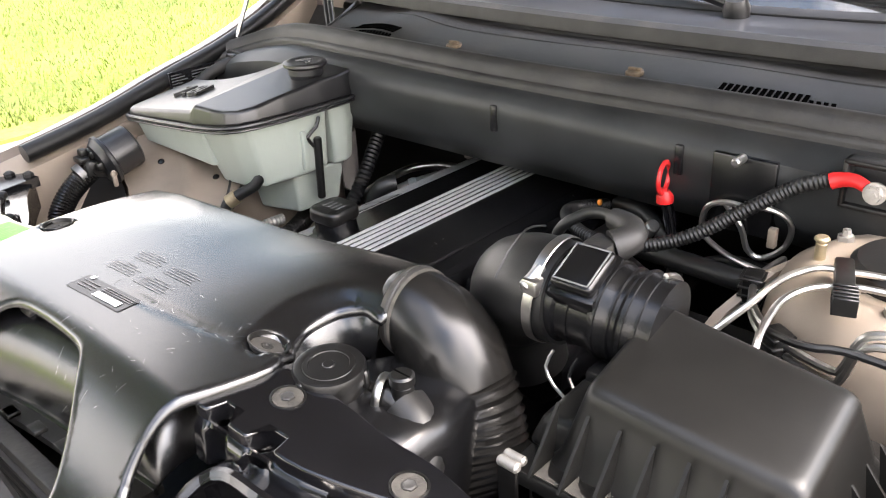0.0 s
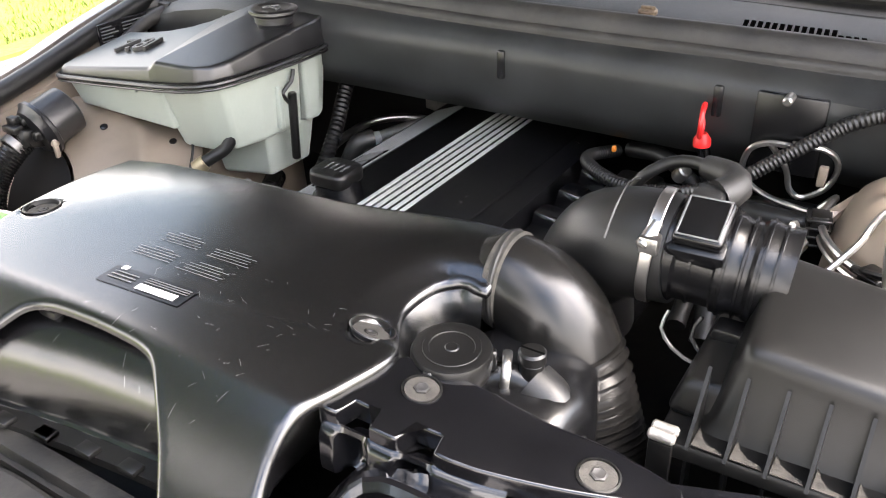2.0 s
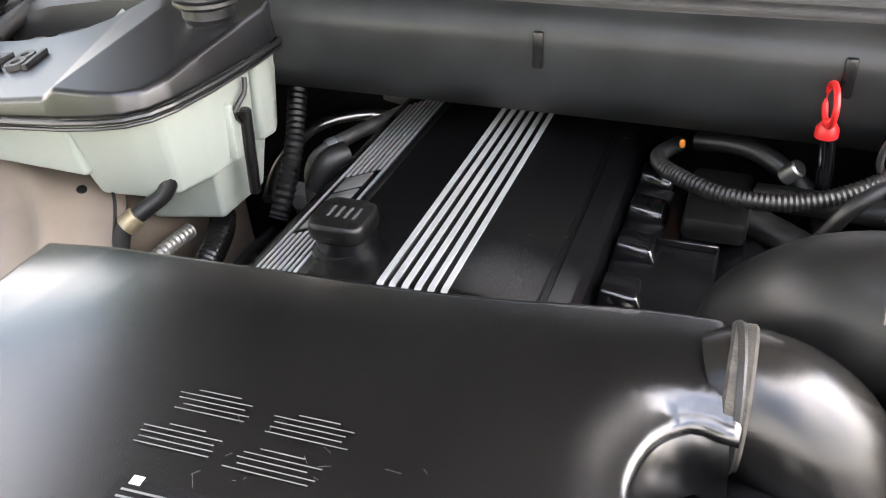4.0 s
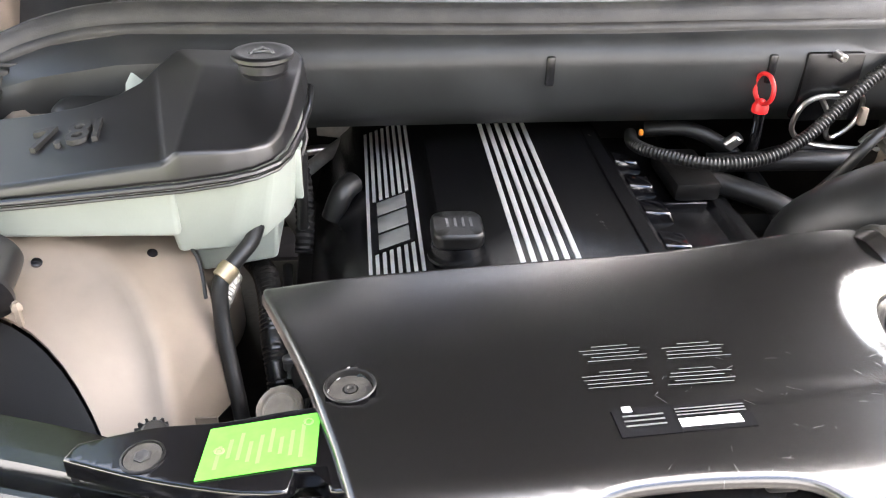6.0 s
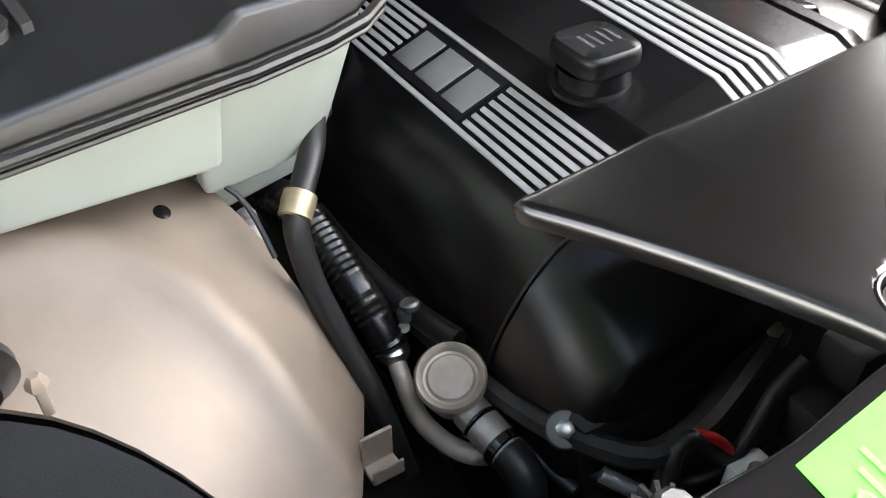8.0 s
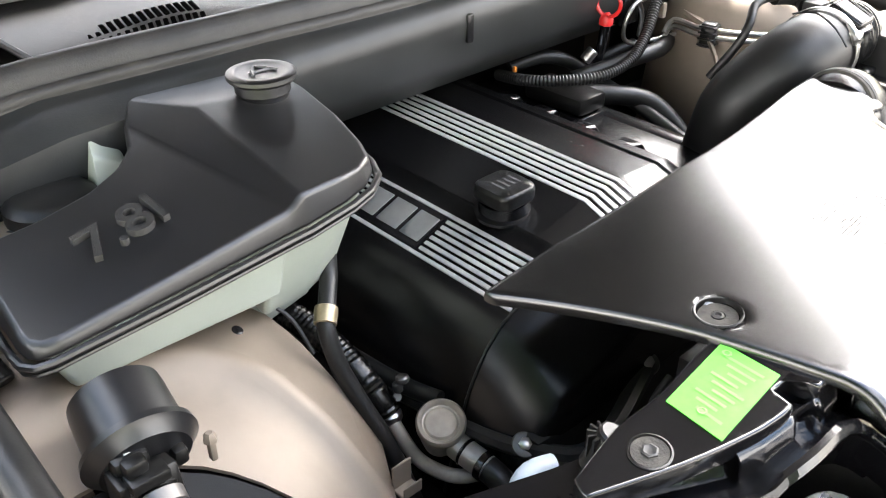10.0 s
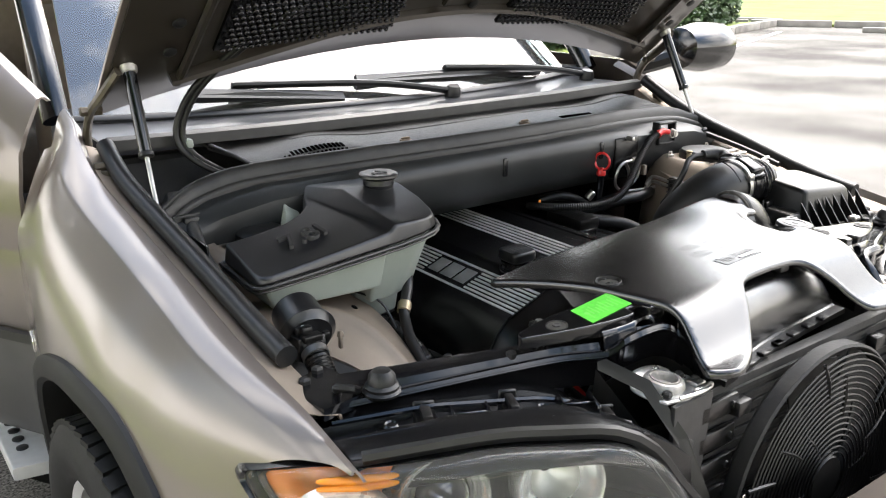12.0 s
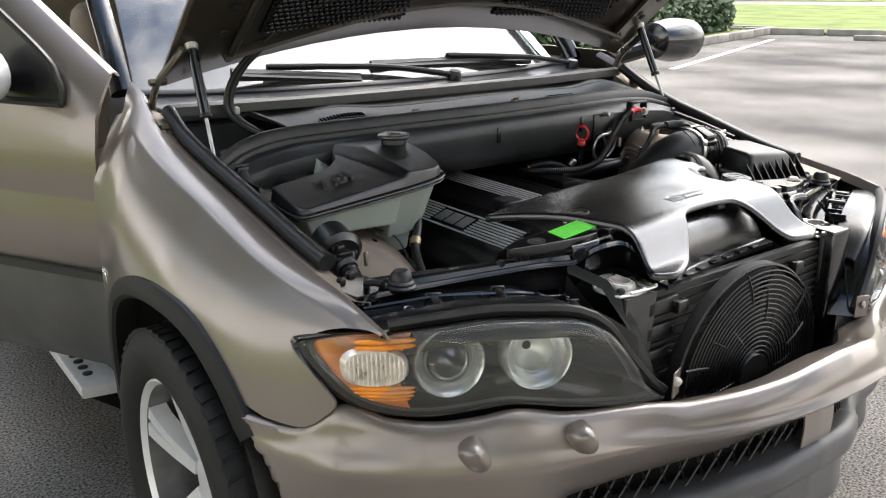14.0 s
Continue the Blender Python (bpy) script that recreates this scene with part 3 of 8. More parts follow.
def mirrored(bm, side):
    """side -1 keeps the passenger-side build, +1 mirrors it across the car."""
    if side > 0:
        bm.transform(MIRROR)
        bmesh.ops.reverse_faces(bm, faces=bm.faces)
    return bm

# ---- ground and distance ----
g = bmesh.new()
bmesh.ops.create_grid(g, x_segments=2, y_segments=2, size=300)
solo("ground", g, M["asphalt"], "grey worn asphalt of a parking lot", "asphalt", kind="structure")


def field(name, pts, z, m, label, cat, thick=0.06, kind="structure"):
    return solo(name, slab(pts, z, thick, 0, 0.0), m, label, cat, kind=kind)


field("lawn", [(-120, -90), (-4.4, -90), (-3.8, 2), (-4.4, 30), (-5, 120), (-120, 120)], 0.02, M["lawn"],
      "sunlit mown grass beside the parked car", "grass")
away = Vector((0.84, 0.54, 0)).normalized()
side = Vector((0.54, -0.84, 0)).normalized()
base = Vector((-1.4, -0.6, 0))


def spot(d, s, z=0.0):
    """A place d metres out over the lot and s metres across it."""
    return base + away * d + side * s + Vector((0, 0, z))


def strip(d0, d1, s0, s1):
    return [tuple(spot(d, s)[:2]) for d, s in ((d0, s0), (d1, s0), (d1, s1), (d0, s1))]


field("lawn_far", strip(23.6, 47, -60, 80), 0.06, M["lawn"], "green lawn behind a concrete kerb", "grass", 0.08)
field("lawn_verge", strip(55, 80, -90, 90), 0.05, M["lawn"], "green verge beyond the road", "grass", 0.08)
field("road", strip(47, 55, -90, 90), 0.03, M["concrete"], "pale grey road beyond the lawn", "road", 0.04)
# kerb stones along the lawn, one by one
kerb = thing("kerb", "weathered concrete kerb along the grass", "kerb", tuple(spot(23.4, 0)), kind="structure")
for k in range(16):
    a = -14 + k * 1.9
    q = Matrix.Translation(spot(23.4, a + 0.93)) @ side.to_track_quat("X", "Z").to_matrix().to_4x4()
    part("kerb_stone", box((-0.92, -0.10, 0), (0.92, 0.10, 0.16), 0.02, 2, q), M["concrete"], kerb)
bed = [(8.5, 9.2), (18.6, 12.3), (16.5, 18.5), (6.0, 15.5)]
field("planting_bed", bed, 0.10, M["lawn"], "raised planting bed under the hedge", "planting bed", 0.12)
bk = thing("bed_kerb", "weathered concrete kerb round the hedge", "kerb", (8.5, 9.2, 0), kind="structure")
for (ax, ay), (bx, by) in (((8.5, 9.2), (18.6, 12.3)), ((18.6, 12.3), (16.5, 18.5))):
    dv = Vector((bx - ax, by - ay, 0))
    n = max(2, round(dv.length / 1.8))
    for k in range(n):
        c = Vector((ax, ay, 0)) + dv * ((k + 0.5) / n)
        q = Matrix.Translation(c) @ dv.normalized().to_track_quat("X", "Z").to_matrix().to_4x4()
        h = dv.length / n / 2 - 0.01
        part("kerb_stone", box((-h, -0.09, 0), (h, 0.09, 0.17), 0.02, 2, q), M["concrete"], bk)
for s0, d0, d1 in ((-5.6, 11.5, 18.5), (-1.4, 13.8, 21.5), (-16.0, 8, 14)):
    q = [spot(d0, s0), spot(d1, s0 + 1.4)]
    v = (q[1] - q[0]).normalized()
    w = v.cross(Vector((0, 0, 1))) * 0.055
    pts = [tuple((p + o)[:2]) for p, o in ((q[0], w), (q[1], w), (q[1], -w), (q[0], -w))]
    solo("parking_line", slab(pts, 0.006, 0.005, 0, 0), M["linepaint"], "white painted parking bay line", "road marking",
         group="bay lines", kind="structure")
wheel_stop = box((-0.9, -0.08, 0), (0.9, 0.08, 0.12), 0.03, 2,
                 Matrix.Translation(spot(21.8, 2.6)) @ side.to_track_quat("X", "Z").to_matrix().to_4x4())
solo("wheel_stop", wheel_stop, M["concrete"], "low concrete wheel stop at a parking bay", "wheel stop")


def leaves(rng, n, place, size, m_name):
    """Many small leaves at places that place() gives."""
    verts, faces = [], []
    for _ in range(n):
        c = Vector(place(rng))
        d = Vector((rng.gauss(0, 1), rng.gauss(0, 1), rng.gauss(0.4, 0.8))).normalized()
        s = d.orthogonal().normalized()
        L, W = size * rng.uniform(0.7, 1.3), size * 0.45
        i = len(verts)
        verts += [c, c + d * L * 0.5 + s * W, c + d * L, c + d * L * 0.5 - s * W]
        faces.append((i, i + 1, i + 2, i + 3))
    me = bpy.data.meshes.new(m_name)
    me.from_pydata([tuple(v) for v in verts], [], faces)
    return me


rng = random.Random(4)
hedge = thing("hedge", "dense dark green clipped hedge in a bed", "hedge", (12.3, 12.8, 0.1))
hb = Vector((12.3, 12.8, 0.1))
ha = Vector((10.1, 3.1, 0)).normalized()
hn = Vector((-ha.y, ha.x, 0))


def hedge_leaf(r):
    u, v, w = r.uniform(-4.6, 4.6), r.uniform(-1.5, 1.5), r.uniform(0, 1)
    if r.random() < 0.8:
        k = r.choice((0, 1, 1, 2))
        if k == 0:
            v = r.choice((-1.5, 1.5))
        elif k == 1:
            v = -1.5
        else:
            w = 1
    top = 0.95 + 0.10 * math.sin(u * 2.3) + 0.06 * math.sin(u * 5.1 + v * 3)
    bulge = 0.18 * math.sin(math.pi * min(1, w * 1.1))
    return ha * u + hn * (v * (1 + bulge * 0.5) + r.gauss(0, 0.06)) + Vector((0, 0, w * top + r.gauss(0, 0.05)))


core = box(tuple(Vector((-4.4, -1.3, 0))), tuple(Vector((4.4, 1.3, 0.82))), 0.25, 3,
           Matrix.Translation(hb) @ ha.to_track_quat("X", "Z").to_matrix().to_4x4())
part("branches", core, M["leaf"], hedge)
me = leaves(rng, 16000, hedge_leaf, 0.12, "foliage")
me.materials.append(M["leaf"])
fo = new("foliage", me)
fo.parent = hedge
ROOT[fo] = hb


def tree(at, h, lean, crown_r, seed):
    r = random.Random(seed)
    t = thing("tree", "tall tree with a forked bare trunk and green crown", "tree", tuple(at))
    at = Vector(at)
    tops = []
    limbs = []
    for k in range(3):
        a = seed + k * 2.1
        d = Vector((math.cos(a), math.sin(a), 0)) * lean
        limbs.append(tube([at + d * 0.05, at + d * 0.4 + Vector((0, 0, h * 0.3)), at + d * 1.1 + Vector((0, 0, h * 0.75))], 0.12,
                          8, 0.3, rfun=lambda s: 0.13 * (1 - 0.6 * s)))
        tops.append(at + d * 1.1 + Vector((0, 0, h * 0.8)))
    part("trunk", merge(*limbs), M["bark"], t)

    def place(q):
        c = q.choice(tops)
        v = Vector((q.gauss(0, 1), q.gauss(0, 1), q.gauss(0, 0.7)))
        return c + v.normalized() * crown_r * q.random() ** 0.4 - at + Vector((0, 0, 0.5))
    cm = leaves(r, 5000, place, 0.30, "crown")
    cm.materials.append(M["leaf"])
    co = new("crown", cm)
    co.parent = t
    ROOT[co] = at


tree(spot(29.5, -6.3), 6.5, 1.0, 2.2, 1)
tree(spot(60, -2.0), 8.0, 1.0, 3.0, 2)
tree(spot(62, 12.0), 9.0, 0.8, 3.2, 3)
# shade trees on the lawn beside the car, seen in its paint
for at_, h_, r_, sd_ in (((-7.6, -1.2, 0), 8.5, 3.4, 5), ((-7.2, -7.0, 0), 9.0, 3.6, 6), ((-2.0, -14.0, 0), 7.5, 3.0, 7), ((-5.6, 9.5, 0), 6.0, 2.5, 9), ((-8.5, 13.5, 0), 7.5, 3.0, 10), ((-3.6, 15.5, 0), 7.5, 3.0, 11)):
    tree(at_, h_, 1.2, r_, sd_)
fence = thing("fence", "thin dark chain-link fence along the road", "fence", tuple(spot(57, 0)))
for k in range(28):
    p = spot(57, -40 + k * 3.0)
    part("post", cyl(p, p + Vector((0, 0, 1.8)), 0.04, seg=8), M["dark"], fence)
for z in (0.15, 0.95, 1.75):
    part("rail", tube([spot(57, -40, z), spot(57, 41, z)], 0.02, 6, 5.0), M["dark"], fence)
bld = thing("building", "long low yellow stucco building far off", "building", tuple(spot(82, 0)))
bq = Matrix.Translation(spot(82, 10)) @ side.to_track_quat("X", "Z").to_matrix().to_4x4()
part("wall", box((-45, -6, 0), (45, 6, 4.2), 0, 1, bq), M["render"], bld)
part("roof", box((-46, -7, 4.2), (46, 7, 4.7), 0.05, 1, bq), M["concrete"], bld)
wmesh = box((-0.8, -0.05, -0.6), (0.8, 0.05, 0.6), 0, 1)
for k in range(20):
    w = wmesh.copy()
    w.transform(bq @ Matrix.Translation((-42 + k * 4.4, 6.0, 2.2)))
    part("window", w, M["labelblack"], bld)
wmesh.free()

# grass tufts on the lawn by the car
def tuft(r):
    x = -4.0 - 9 * r.random() ** 1.6
    y = r.uniform(-1.0, 9.0) + (-(x + 3)) * 0.35
    return (x + 3, y, 0.02)


gv, gf = [], []
for _ in range(42000):
    x, y, z = tuft(rng)
    a, l, w = rng.uniform(0, 6.28), rng.uniform(0.02, 0.05), rng.uniform(0.003, 0.006)
    dx, dy = math.cos(a), math.sin(a)
    i = len(gv)
    gv += [(x - dy * w, y + dx * w, z), (x + dy * w, y - dx * w, z), (x + dx * l * 0.6, y + dy * l * 0.6, z + l)]
    gf.append((i, i + 1, i + 2))
gm = bpy.data.meshes.new("grass_blades")
gm.from_pydata(gv, [], gf)
gm.materials.append(M["blade"])
gb = new("grass_blades", gm)
gb.location = (-3, 0, 0)
tagged(gb, "short bright grass blades of the lawn", "grass", kind="stuff")

# ---- the car ----
car = thing("car", "bronze beige sport utility car with its bonnet raised", "car", (0, 0.95, 0))

INNER = [(.372, -.762, .851), (.5, -.764, .877), (.57, -.767, .887), (.69, -.769, .906), (.8, -.771, .929), (.91, -.777, .958), (1.04, -.783, .988), (1.16, -.793, 1.024), (1.22, -.798, 1.05), (1.30, -.794, 1.09), (1.36, -.784, 1.114), (1.42, -.784, 1.132)]
WIDE = [(.372, -.785), (.42, -.812), (.47, -.838), (.52, -.862), (.62, -.898), (.75, -.922), (.95, -.938), (1.15, -.934), (1.30, -.918), (1.42, -.905)]
AXLE = Vector((0, 0.935, 0.36))
ARCH = 0.43


def wing(y, u):
    """The skin of a front wing: y along the car, u from the bonnet gap over the crest to the sill."""
    xi, zi = curvy(INNER, y)
    xw, = curvy(WIDE, y)
    cw = min(.052, .35 * abs(xw - xi)) * (1 - .35 * smoothstep(1.25, 1.42, y))
    k = smoothstep(.36, .62, y)
    tail = smoothstep(1.20, 1.40, y)
    ctrl = [(xi + .012, zi - .02), (xi, zi), (xi - cw * .5, zi - .0045 - .010 * tail), (xi - cw + .003, zi - .012 - .030 * tail), (xi - cw - .006, zi - .021 - .040 * tail),
            (lerp(xi - cw, xw, .42), zi - lerp(.036, .068, k) - .05 * tail), (lerp(xi - cw, xw, .78), zi - lerp(.085, .152, k) - .04 * tail),
            (lerp(xi - cw, xw, .97), zi - lerp(.16, .25, k)), (xw, .62), (xw + .004, .50), (xw + .012, .38)]
    i = min(int(u), len(ctrl) - 2)
    t = u - i
    a, b, c, d = (Vector(ctrl[min(max(i + j, 0), len(ctrl) - 1)]) for j in (-1, 0, 1, 2))
    p = 0.5 * (2 * b + (c - a) * t + (2 * a - 5 * b + 4 * c - d) * t * t + (3 * b - a - 3 * c + d) * t ** 3)
    return Vector((p.x, y, p.y))


def wing_at(y, z):
    """The u at which the skin comes down to height z."""
    lo, hi = 2.0, 10.0
    for _ in range(30):
        m = (lo + hi) / 2
        lo, hi = (m, hi) if wing(y, m).z > z else (lo, m)
    return lo


def arch_edge(r, a):
    return AXLE.y - r * math.cos(a) * 1.0, AXLE.z + r * math.sin(a) * (1.0 + .03 * math.sin(2 * a) ** 2)


# lower edge: over the lamp, round its tip, along the bumper joint, over the wheel, down to the sill; with the matching place on the bonnet gap
EDGE = [(.374, .8465, .374), (.40, .8475, .40), (.44, .843, .45), (.475, .831, .50), (.498, .817, .53), (.512, .802, .56), (.505, .785, .59), (.475, .757, .615), (.434, .724, .64),
        (.455, .692, .66), (.485, .667, .68), (.53, .660, .70), (.572, .659, .72)]


def fender(sidex):
    arch_pts = [(*arch_edge(ARCH, radians(a)), lerp(.74, 1.42, (a - 44) / (168 - 44))) for a in range(44, 169, 4)]
    low = [tuple(p) for p in spline(EDGE, .012)] + arch_pts
    rows = []
    for n_, (yb, zb, ya) in enumerate(low):
        ue = wing_at(yb, zb)
        # near the lamp the rows run straight down before they turn to the edge
        pw = lerp(3.2, 1.0, smoothstep(len(low) - len(arch_pts) - 6, len(low) - len(arch_pts) + 12, n_))
        row = []
        for j in range(9):
            u = j * .5
            row.append(wing(lerp(ya, yb, min(1, u / ue) ** pw), min(u, ue)))
        for j in range(1, 17):
            u = lerp(min(4.0, ue), ue, j / 16)
            # the rear edge bows back against the door
            bow = .028 * smoothstep(1.22, 1.355, yb) * math.sin(math.pi * min(1, u / ue)) ** .8
            row.append(wing(lerp(ya, yb, (u / ue) ** pw) + bow, u))
        if sidex > 0:
            row = [p - Vector((0, 0, .30 * max(0, -.768 - p.x))) for p in row]
        rows.append(row)
    f = part("fender", mirrored(shell(rows, .004, (1, 0, 0)), sidex), M["paint"], car, "bronze beige metallic front wing", 34)
    flare = []
    for k in range(33):
        a = radians(36 + (178 - 36) * k / 32)
        ring = []
        for r, o in ((ARCH + .008, .016), (ARCH + .006, -.008), (ARCH - .004, -.014), (ARCH - .030, -.012), (ARCH - .038, -.004), (ARCH - .040, .04)):
            y, z = arch_edge(r, a)
            ring.append(Vector((wing(y, wing_at(y, max(z, .40))).x + o, y, z)))
        flare.append(ring)
    part("arch_trim", mirrored(shell(flare, .006, (1, 0, 0)), sidex), M["trim"], f, "black plastic wheel arch trim")
    liner = []
    for k in range(21):
        a = radians(-10 + 200 * k / 20)
        liner.append([Vector((x, AXLE.y - .40 * math.cos(a), AXLE.z + .40 * math.sin(a))) for x in (-.90, -.80, -.62, -.50)])
    part("wheel_liner", mirrored(shell(liner, .004, (0, 0, 1)), sidex), M["dark"], f, "matt black wheel housing liner")
    # small lettered badge by the door, as plain bars
    for k in range(4):
        y = 1.325 + .012 * k
        p = wing(y, wing_at(y, .70))
        part("badge_bar", mirrored(box((p.x - .003, y - .004, .685 - .004 * (k % 2)), (p.x + .004, y + .003, .715), .001, 1), sidex), M["chrome"], f, "small chrome badge")
    return f


for sd in (-1, 1):
    fender(sd)


def wheel(sidex):
    c = Vector((-.822, .905, .352))
    prof = []
    for r, h in ((.235, -.10), (.25, -.118), (.29, -.128), (.325, -.124), (.342, -.112), (.346, -.09), (.347, -.05), (.347, .05), (.346, .09), (.342, .112), (.325, .124), (.29, .128), (.25, .118), (.235, .10)):
        prof.append((r, h))
    w = part("wheel", mirrored(merge(lathe([(.05, -.02), (.07, .02), (.07, .04), (.05, .05)], c, (-1, 0, 0), 20)), sidex), M["rim"], car, "alloy wheel with wide split spokes")
    part("tyre", mirrored(lathe(prof, c, (-1, 0, 0), 64, cap=False), sidex), M["tyre"], w, "dirty black road tyre")
    blocks = []
    for k in range(60):
        a = 2 * math.pi * k / 60
        for h, hw_, sk in ((-.097, .018, .2), (-.056, .015, -.25), (-.019, .013, .2), (.019, .013, -.2), (.056, .015, .25), (.097, .018, -.2)):
            q = Matrix.Translation(c) @ Matrix.Rotation(a + .02 * (sk > 0), 4, "X") @ Matrix.Translation((h, 0, .3485 - (.003 if abs(h) > .09 else 0))) @ Matrix.Rotation(sk, 4, "Z")
            blocks.append(box((-hw_, -.0135, -.006), (hw_, .0135, .0035), 0, 1, q))
    tagged(part("tread", mirrored(merge(*blocks), sidex), M["tyre"], w, "tread blocks"), kind="stuff")
    part("rim", mirrored(lathe([(.235, -.10), (.242, .085), (.248, .105), (.236, .108), (.226, .096)], c, (-1, 0, 0), 64, cap=False), sidex), M["rim"], w, "silver alloy rim")
    # barrel darker than the rim, dark disc behind: wheel's inner shade put into colour
    part("barrel", mirrored(lathe([(.226, .096), (.218, .05), (.214, .0), (.212, -.09)], c, (-1, 0, 0), 64, cap=False), sidex), M["steeldark"], w, "inner barrel coloured darker for shade")
    part("backing", mirrored(lathe([(.212, -.085), (.10, -.08), (.04, -.08)], c, (-1, 0, 0), 48), sidex), M["dark"], w, "dark disc in place of the shade behind the spokes")
    for k in range(5):
        for o in (-.11, .11):
            a = 2 * math.pi * k / 5 + o + .3
            d, s = Vector((0, math.cos(a), math.sin(a))), Vector((0, -math.sin(a), math.cos(a)))
            rings = []
            for r, hw, x in ((.05, .022, -.055), (.12, .020, -.075), (.19, .022, -.09), (.235, .030, -.095)):
                o2 = c + d * r
                rings.append([o2 + s * hw * .6 + Vector((x, 0, 0)), o2 - s * hw * .6 + Vector((x, 0, 0)), o2 - s * hw + Vector((x + .035, 0, 0)), o2 + s * hw + Vector((x + .035, 0, 0))])
            part("spoke", mirrored(loft(rings), sidex), M["rim"], w)
    part("brake_disc", mirrored(lathe([(.06, 0), (.165, 0), (.165, .02), (.06, .02)], c + Vector((.03, 0, 0)), (-1, 0, 0), 40), sidex), M["steel"], w)


for sd in (-1, 1):
    wheel(sd)

# ---- bumper ----
BPLAN = [(0, .045), (.10, .053), (.20, .085), (.31, .145), (.40, .190), (.50, .226), (.60, .268), (.70, .333), (.78, .408), (.84, .49), (.875, .555), (.90, .61)]
BTOP = [(0, .735), (.09, .726), (.19, .706), (.27, .692), (.315, .686), (.345, .688), (.42, .689), (.50, .693), (.587, .710), (.64, .700), (.70, .692), (.75, .696), (.795, .714), (.81, .712), (.825, .690), (.842, .666), (.87, .654), (.90, .653)]


BLOW = [(0, .608), (.09, .610), (.18, .596), (.25, .573), (.34, .549), (.45, .525), (.6, .51), (.9, .50)]
BCREASE = [(0, .672), (.10, .667), (.20, .652), (.35, .632), (.53, .618), (.69, .610), (.90, .604)]
LIPTOP = [(0, .546), (.08, .540), (.20, .522), (.28, .496), (.45, .470), (.9, .46)]


def bump_y(x):
    return curvy(BPLAN, abs(x))[0]


def bump_n(x):
    d = (bump_y(abs(x) + .02) - bump_y(max(0, abs(x) - .02))) / (.04 if abs(x) > .02 else .02 + abs(x))
    return Vector((math.copysign(d, x) if x else 0, -1, 0)).normalized()


xs = sorted(set(round(s * k, 5) for s in (-1, 1) for k in [.9 * math.sin(math.pi / 2 * j / 112) for j in range(113)]))


def wheel_cut(p):
    """Keeps the bumper's ends in front of the wheel opening."""
    d = (ARCH + .004) ** 2 - (p.z - AXLE.z) ** 2
    lim = AXLE.y - math.sqrt(max(d, .09))
    if abs(p.x) < .6 or p.y <= lim:
        return p
    lo, hi = .6, .9
    for _ in range(18):
        mid = (lo + hi) / 2
        lo, hi = (mid, hi) if bump_y(mid) < lim else (lo, mid)
    return Vector((math.copysign(lo + (abs(p.x) - .9) * .02, p.x), lim, p.z))


def band(sec, keep=lambda x: True, thick=.003):
    """A skin along the bumper's plan; sec gives (outward, height) pairs at each x."""
    rows = []
    for x in xs:
        if keep(x):
            n, yb = bump_n(x), bump_y(x)
            rows.append([wheel_cut(Vector((x, yb, z)) + n * o) for o, z in sec(x)])
    return shell(rows, thick, (0, 1, 0))


def bump_sec(x):
    zt = curvy(BTOP, abs(x))[0]
    zs = sum(curvy(BTOP, abs(abs(x) + d))[0] for d in (-.12, -.08, -.04, 0, .04, .08, .12)) / 7
    zs = min(zs, zt + .006)
    zl = curvy(BLOW, abs(x))[0]
    zc = curvy(BCREASE, abs(x))[0]
    tuck = -.026 + .05 * smoothstep(.46, .62, abs(x))
    mid = 1 - smoothstep(.30, .36, abs(x))
    back = .02 + .05 * mid
    end = 1 - .75 * smoothstep(.80, .90, abs(x))
    out = [(-back, zt - .012 - .02 * mid), (-.010, zt - .001), (-.003, zt), (.004, zt - .005), (.011 * end + .004 * mid, lerp(zt, zs, .5) - .018), (.017 * end + .006 * mid, zs - .034)]
    for s, o in ((.25, .0235), (.5, .0285), (.75, .0320), (.92, .0340)):
        out.append((o * end, lerp(zs - .034, zc, s)))
    for s in (.06, .25, .5, .75, .95):
        out.append((lerp(.034, tuck, s) * end, lerp(zc, zl, s)))
    return out + [(tuck * end - .003, zl), (tuck - .03, zl + .004)]


bumper = part("bumper", band(bump_sec), M["paint"], car, "bronze beige painted front bumper", 48)


def pillar_sec(x):
    zl, z2 = curvy(BLOW, abs(x))[0], curvy(LIPTOP, abs(x))[0]
    o = -.026 + .05 * smoothstep(.46, .62, abs(x))
    return [(o - .004, zl + .004), (o - .002, lerp(zl, z2, .5)), (o - .004, z2 - .02), (-.06, z2 - .03)]


def lip_sec(x):
    z = curvy(LIPTOP, abs(x))[0]
    out = .03 * smoothstep(.40, .62, abs(x))
    return [(o + out, z + dz) for o, dz in ((-.07, -.004), (-.034, 0), (-.022, -.003), (-.014, -.012), (-.012, -.040), (-.016, -.058), (-.03, -.066), (-.034, -.10), (-.03, -.16), (-.06, -.20))]


for lo_x, hi_x in ((-.045, .045), (-.9, -.50), (.50, .9)):
    part("bumper_pillar", band(pillar_sec, lambda x: lo_x - .015 <= x <= hi_x + .015), M["paint"], bumper)
part("lower_lip", band(lip_sec), M["lip"], bumper, "satin grey plastic lower bumper lip", 50)
# mesh grille in the centre opening
gr = []
for k in range(-17, 18):
    for sgn in (-1, 1):
        x0 = k * .029
        z0 = curvy(BLOW, abs(x0))[0]
        gr.append(tube([(x0 - sgn * .028, bump_y(x0) + .070, z0 - .09), (x0, bump_y(x0) + .062, z0 - .045), (x0 + sgn * .028, bump_y(x0) + .056, z0 + .006)], .0026, 5, .06))
part("grille_mesh", merge(*gr), M["plastic"], bumper, "black diamond mesh grille")
